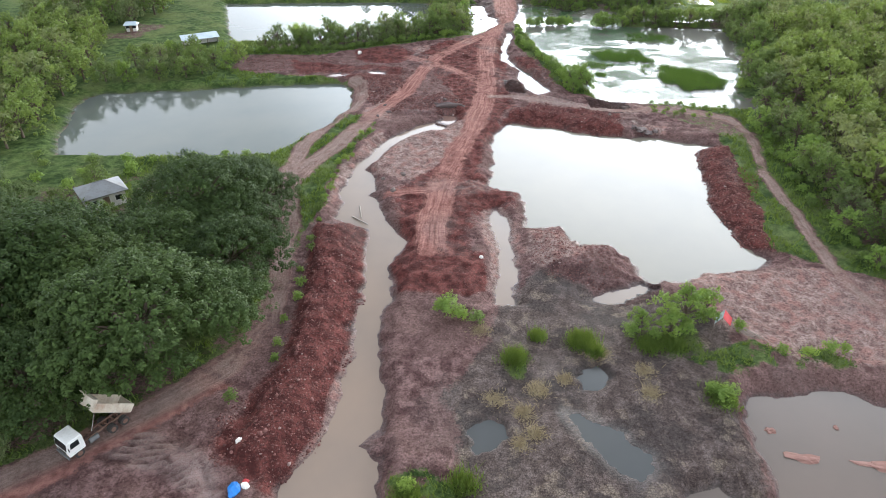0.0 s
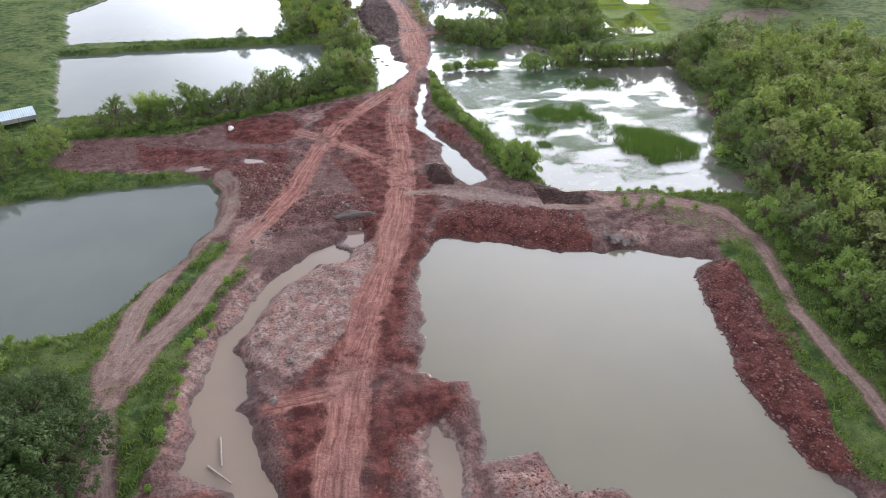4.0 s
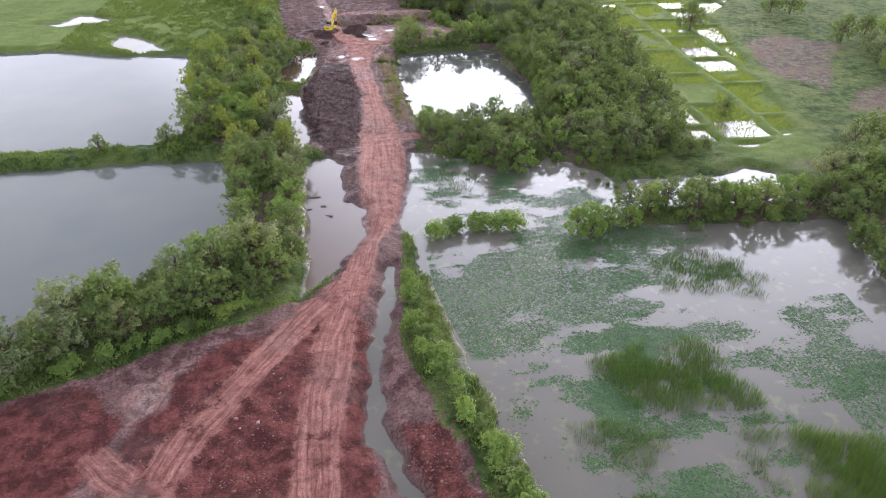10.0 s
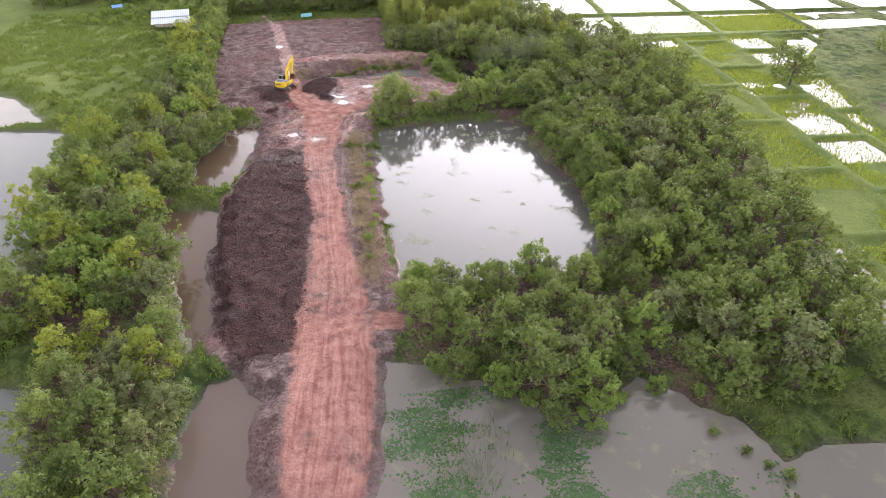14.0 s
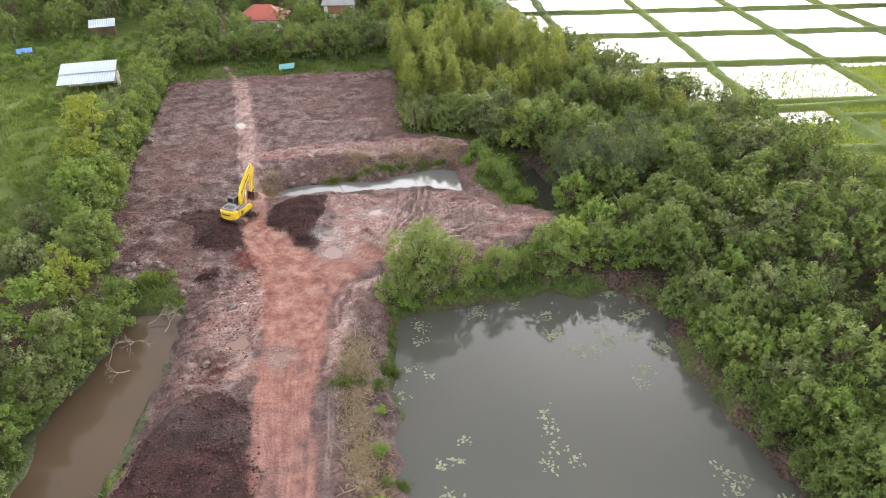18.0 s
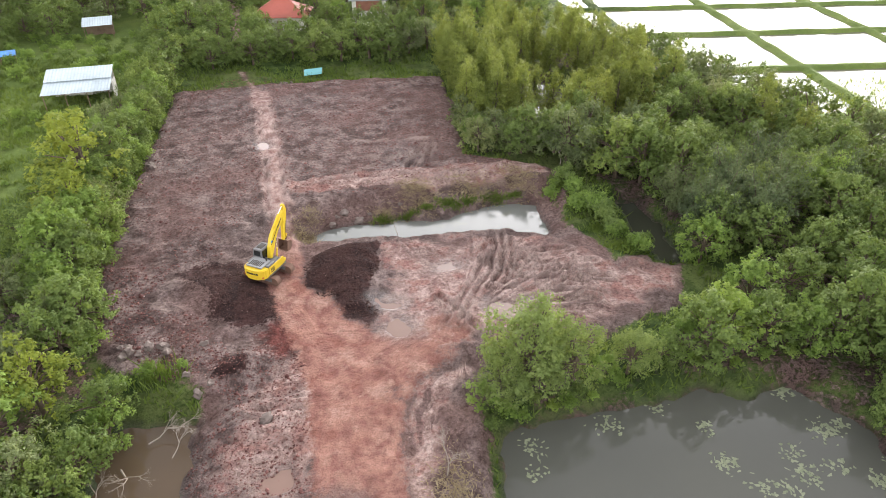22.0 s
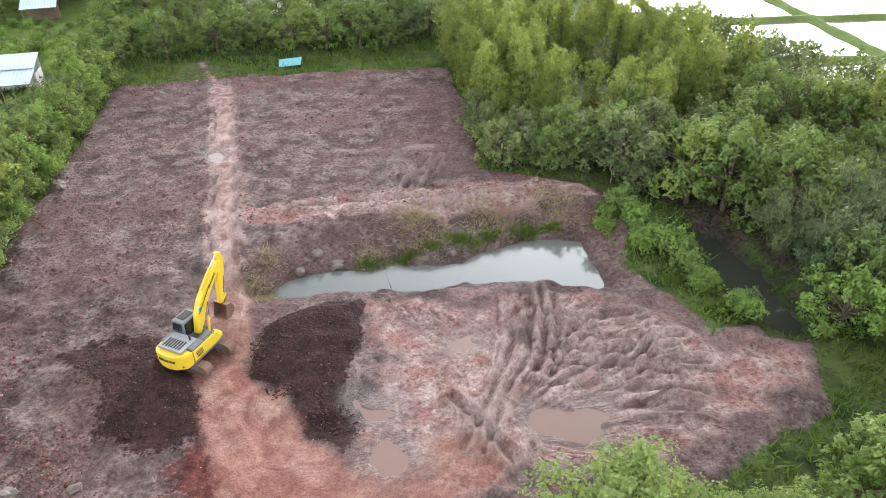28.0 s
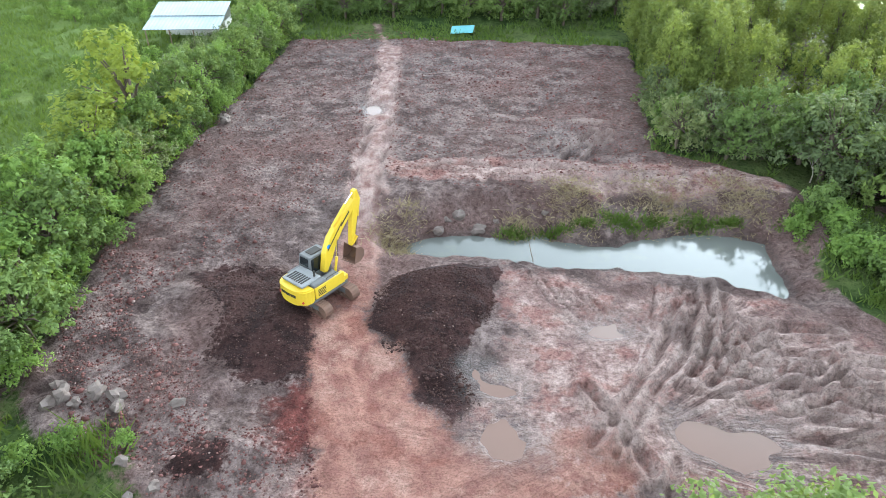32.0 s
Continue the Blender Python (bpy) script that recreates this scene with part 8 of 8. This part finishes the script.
crumpled("sack", 5.8, 81.8, (0.35, 0.3), 0.3, M_SACK, "white sack at the edge of dark fill", "sack", 9, "white sacks")


def make_tarp_shelter(m):
    """Two cloth slopes over poles."""
    sh = base("tarp_shelter", m, "little shelter of red and grey cloth under a tree", "shelter")
    sheet_roof(sh, "red_cloth", (-0.9, -1.0, 0.9), (0.9, -1.0, 0.9), (0.9, 0.1, 1.9), (-0.9, 0.1, 1.9), M_RED, False)
    sheet_roof(sh, "grey_cloth", (0.9, 0.9, 0.6), (-0.9, 0.9, 0.6), (-0.9, 0.12, 1.9), (0.9, 0.12, 1.9), M_TIN, False)
    for x in (-0.85, 0.85):
        for y, h in ((-0.95, 0.9), (0.1, 1.9), (0.85, 0.6)):
            part("pole", rod((x, y, -0.3), (x, y, h), 0.03, 6), M_DEADWOOD, sh)
    return sh


make_tarp_shelter(pose(36.6, 66.0, ground_z(36.6, 66), 0, 0, 62))
tarp = base("tarp_cover", pose(16.2, 382.6, ground_z(16.2, 382.6), 0, 0, 3), "low turquoise tarpaulin cover at the field's far edge", "tarpaulin")
sheet_roof(tarp, "sheet", (-1.5, -0.9, 0.25), (1.3, -0.8, 0.4), (1.5, 0.7, 0.95), (-1.4, 0.6, 0.8), M_TARP, False)
for x in (-1.5, 1.5):
    part("pole", rod((x, -0.85, -0.2), (x, -0.85, 0.36), 0.03, 6), M_DEADWOOD, tarp)
    part("pole", rod((x, 0.65, -0.2), (x, 0.65, 0.98), 0.03, 6), M_DEADWOOD, tarp)


# ---- stones ----
def stone_mesh(seed, material, rough=0.75, sub=2):
    bm = bmesh.new()
    bmesh.ops.create_icosphere(bm, subdivisions=sub, radius=1)
    for v in bm.verts:
        f = 1 + rough * noise.noise(v.co * 1.3 + Vector((seed * 3.1, seed, 0))) + rough * 0.5 * noise.noise(v.co * 3.1 + Vector((0, seed, 0)))
        v.co *= f
        v.co.z *= 0.72
    mesh = bpy.data.meshes.new("boulder")
    bm.to_mesh(mesh)
    bm.free()
    mesh.materials.append(material)
    return mesh


stone_rng = np.random.RandomState(21)
STONES = [stone_mesh(k, M_BOULDER) for k in range(4)]
for x, y, s in ((3.4, 318.3, 0.48), (4.7, 318.9, 0.44), (5.9, 318.8, 0.42), (2.6, 319.1, 0.32), (6.3, 318.2, 0.35), (3.0, 317.8, 0.4), (4.2, 318.1, 0.3), (19.2, 337.6, 0.42), (20.5, 339.0, 0.5), (21.9, 338.2, 0.48), (19.7, 338.4, 0.25), (23.2, 338.9, 0.22), (26.6, 339.8, 0.25), (-2.1, 351.1, 0.5), (-1.6, 350.3, 0.45), (9.4, 313.4, 0.4), (10.2, 314.2, 0.3), (8.4, 315, 0.3), (13.4, 302.4, 0.4), (12.4, 299.2, 0.3), (14.6, 310.2, 0.45), (12.0, 378.8, 0.35), (12.8, 379.4, 0.3), (11.4, 379.2, 0.4), (37, 137.6, 0.4), (-9, 103, 0.5), (-11, 108, 0.4), (-7.4, 109.6, 0.5), (9, 318.8, 0.35)):
    b = tagged(new("boulder", STONES[stone_rng.randint(4)]), "pale weathered boulder half sunk in bare earth", "boulder", "loose boulders")
    b.matrix_basis = Matrix.LocRotScale((x, y, ground_z(x, y) + s * 0.25), Euler((0, 0, stone_rng.uniform(0, 6))), (s * 1.1, s * 0.85, s))


slab_rock = tagged(new("rock_slab", stone_mesh(57, M_BLOCK, 0.35, 3)), "long dark grey slab of dug rock on the fill", "rock", "dug blocks")
slab_rock.matrix_basis = Matrix.LocRotScale((1.5, 143.4, ground_z(1.5, 143.4) + 0.15), Euler((0, 0, 0.05)), (3.0, 0.95, 0.85))
BLOCKS = [stone_mesh(40 + k, M_BLOCK, 0.9) for k in range(4)]
for x, y, s, tall in ((-1.6, 144.0, 0.5, 0.8), (4.6, 143.4, 0.45, 0.75), (0.4, 145.4, 0.5, 0.8), (3.0, 145.6, 0.4, 0.9), (42.4, 130.9, 1.2, 0.45), (43.9, 130.2, 1.0, 0.5), (41.0, 131.6, 0.7, 0.6), (45.4, 130.4, 0.7, 0.6), (-13.4, 144.2, 0.5, 0.7), (-12.2, 139.6, 0.5, 0.6), (-14.4, 137.6, 0.45, 0.7)):
    b = tagged(new("rock_block", BLOCKS[stone_rng.randint(4)]), "grey-pink block of dug rock on the fill", "rock", "dug blocks")
    b.matrix_basis = Matrix.LocRotScale((x, y, ground_z(x, y) + s * 0.12), Euler((0, 0, stone_rng.uniform(0, 6))), (s * 1.15, s * 0.8, s * tall))


def rubble(name, xy, size, material, label):
    """A great many angular stones in one piece of stuff."""
    n = len(xy)
    ico = np.array([(0, 0, 1), (0.9, 0, 0.1), (0.25, 0.85, -0.1), (-0.75, 0.5, 0.1), (-0.7, -0.55, -0.05), (0.3, -0.9, 0.05), (0, 0, -0.8)])
    tri = np.array([(0, 1, 2), (0, 2, 3), (0, 3, 4), (0, 4, 5), (0, 5, 1), (6, 2, 1), (6, 3, 2), (6, 4, 3), (6, 5, 4), (6, 1, 5)])
    s = size * stone_rng.lognormal(0, 0.45, (n, 1, 1))
    a = stone_rng.uniform(0, 6.28, n)
    v = ico[None] * (1 + stone_rng.uniform(-0.3, 0.3, (n, 7, 3))) * s * [1, 0.8, 0.65]
    ca, sa = np.cos(a)[:, None], np.sin(a)[:, None]
    v = np.stack([v[..., 0] * ca - v[..., 1] * sa, v[..., 0] * sa + v[..., 1] * ca, v[..., 2]], -1)
    v = v + np.concatenate([xy, height(xy[:, 0], xy[:, 1])[:, None] + 0.02], 1)[:, None]
    f = tri[None] + (np.arange(n) * 7)[:, None, None]
    mesh = bpy.data.meshes.new(name)
    fill_mesh(mesh, v.reshape(-1, 3), f.reshape(-1, 3))
    mesh.materials.append(material)
    return tagged(new(name, mesh), label, "rubble", kind="stuff")


def rubble_material(name, dark, light, pale, share):
    n = Nodes(name)
    isl = n.tree.nodes.new("ShaderNodeNewGeometry").outputs["Random Per Island"]
    c = n.mix(n.range(isl, 0.15, 0.85), dark, light)
    c = n.mix(n.range(isl, share, share + 0.03), c, pale)
    c = n.mix(n.range(n.noise(9.0, 4, 0.6, n.place()), 0.4, 0.75, 0, 0.5), c, tuple(v * 0.7 for v in dark))
    p = n.add("BsdfPrincipled", Base_Color=c, Roughness=0.92)
    p.inputs["Specular IOR Level"].default_value = 0.1
    return n.done(p.outputs[0])


M_RUBBLE = rubble_material("loose_rubble", (0.105, 0.048, 0.044), (0.235, 0.118, 0.106), (0.36, 0.28, 0.26), 0.965)
M_CLODS = rubble_material("dark_clods", (0.044, 0.026, 0.024), (0.094, 0.055, 0.049), (0.16, 0.10, 0.088), 0.96)


def strew(poly, count, size, label):
    """Strews stones over an outline, clear of the beaten tracks."""
    xy = inside(poly, count, stone_rng)
    for path, half in [(MAIN, 2.2)] + ROADS:
        xy = xy[line_distance(path, xy[:, 0], xy[:, 1])[0] > half * 0.85]
    rubble("rubble", xy, size, M_CLODS if label.startswith("dark") else M_RUBBLE, label)


strew([(-20.7, 92), (-13.3, 92), (-11.3, 80), (-10.9, 68), (-12.5, 55), (-15, 42), (-17.8, 41), (-25, 47), (-19.7, 59), (-19.8, 76)], 3600, 0.11, "red rubble on the channel's bank")
strew([(51, 122.5), (57.6, 124), (57, 112), (55, 99), (51.5, 84), (47, 86), (45.8, 100)], 3000, 0.13, "red rubble on the pond's east slope")
strew([(13, 134.5), (16, 143), (21, 146), (31, 143.5), (40, 138.5), (38, 128)], 2800, 0.13, "red rubble on the pond's north slope")
strew([(-54, 169), (-54, 180), (-34, 181), (-22, 176), (-10, 172), (-8, 160), (-20, 158), (-30, 166)], 2600, 0.12, "purple-brown rubble of the levelled fill")
strew([(-3, 331), (-3, 347), (-4, 378), (4, 382), (36, 377), (35, 349), (42, 345), (24, 341), (14, 341), (6, 331)], 14000, 0.06, "clods and stones strewn over the field")
strew([(0.5, 320), (-2, 331), (4, 331), (3.4, 326), (8, 321), (13, 318), (9, 315), (3, 317.4)], 2600, 0.06, "clods and stones strewn over the fill")
strew([(10, 297), (16, 299), (18, 312), (15, 319), (9.6, 318), (10, 311)], 2600, 0.06, "broken red rock on the pushed-up bank")
strew([(16.6, 326.6), (17.2, 329.8), (19, 331.2), (22.2, 332), (23.6, 331.4), (23.2, 328), (22, 325.4), (21.9, 322.7), (22.6, 320.4), (20.8, 321), (19.8, 323.8)], 3600, 0.048, "dark lumps of tipped earth")
strew([(6.4, 328.6), (8.4, 330.4), (11.4, 329), (13.6, 326.2), (14.6, 323.2), (13.6, 321.4), (11.6, 321.4), (9.8, 322), (9.2, 324.4), (9.6, 326.4)], 1800, 0.048, "dark lumps of tipped earth")
strew([(10, 296), (15, 299), (18.6, 295), (19.6, 283), (19, 273), (19.2, 262), (18.2, 249), (13, 247.6), (9.2, 255), (6.8, 271), (7.2, 284)], 3200, 0.09, "dark lumps of tipped earth")
strew([(-24.5, 165.8), (-11.4, 165.6), (-9.2, 157.3), (-12.8, 147), (-16.6, 145.3), (-20.4, 157.4)], 2200, 0.17, "purple-brown blocks of broken rock")
strew([(-4, 152), (4.4, 150), (4.4, 141), (-3, 141.6), (-12, 140), (-14, 146)], 1500, 0.15, "purple-brown blocks of broken rock")
strew([(15.4, 161), (19.6, 158), (19.8, 152.4), (15.8, 152.9)], 700, 0.13, "dark lumps of tipped earth")
strew([(34, 149), (43, 146.5), (41.6, 140), (37, 139), (33.8, 143.4)], 1300, 0.10, "dark lumps of tipped earth")
strew([(-14, 135), (-10, 155), (-12, 166), (-8, 178), (6, 196), (10, 196), (8, 160), (4, 142)], 2400, 0.10, "broken rock at the junction of tracks")
strew([(12, 80), (15, 91), (20, 91), (26, 86), (28, 79), (22, 74)], 1500, 0.09, "broken rock on the spit")
strew([(20, 170), (20.4, 182), (26, 181), (27, 165), (30, 156), (24, 163)], 1000, 0.10, "broken rock beside the ditch")
# clods standing in the lower pond
for x, y, sx, sy in ((38.5, 45.6, 1.9, 0.7), (46, 44.6, 2.6, 0.8), (36.3, 49.4, 0.6, 0.5), (43.9, 49.8, 0.35, 0.3), (10.3, 232.2, 1.3, 0.6), (11.8, 228.9, 0.6, 0.4), (9.6, 228.2, 0.5, 0.35), (12.7, 225.7, 0.7, 0.5)):
    c = tagged(new("mud_islet", stone_mesh(int(x * 7), M_BLOCK if y > 200 else M_ROCK, 0.6, 3)), "low islet of mud standing in brown water", "mud islet", "mud islets")
    c.matrix_basis = Matrix.LocRotScale((x, y, -1.05), Euler((0, 0, -0.2)), (sx, sy, 0.35))
# driftwood in the channel, poles by the shelter, a stake in the pit
for x0, y0, z0, x1, y1, z1, r, label in ((-14.6, 99.6, -1.0, -13.9, 95.6, -0.9, 0.14, "sodden log floating in the channel"), (-15.4, 95.9, -1.0, -12.6, 93.2, -0.8, 0.13, "sodden log floating in the channel"), (25.9, 334.4, -0.5, 25.5, 334.7, 0.9, 0.04, "thin stake standing at the pit's edge"), (39, 142.6, 0.1, 39.3, 137.4, -0.9, 0.16, "pale drain pipe running down to the pond")):
    log = part("log" if r > 0.1 else "stake", rod((x0, y0, z0), (x1, y1, z1), r, 8, r * 0.7), M_DEADWOOD)
    tagged(log, label, "log" if r > 0.1 else "stake")
for k in range(9):
    x, y = 38.2 + 0.32 * k, 64.4 - 0.15 * k
    z = ground_z(x, y)
    p = part("bamboo_pole", rod((x - 1.0, y + 1.1, z + 0.25), (x + 0.8, y - 1.0, z + 0.10), 0.04, 6, 0.03), M_DEADWOOD)
    tagged(p, "dry grey bamboo pole lying beside a shelter", "pole", "poles beside the shelter")
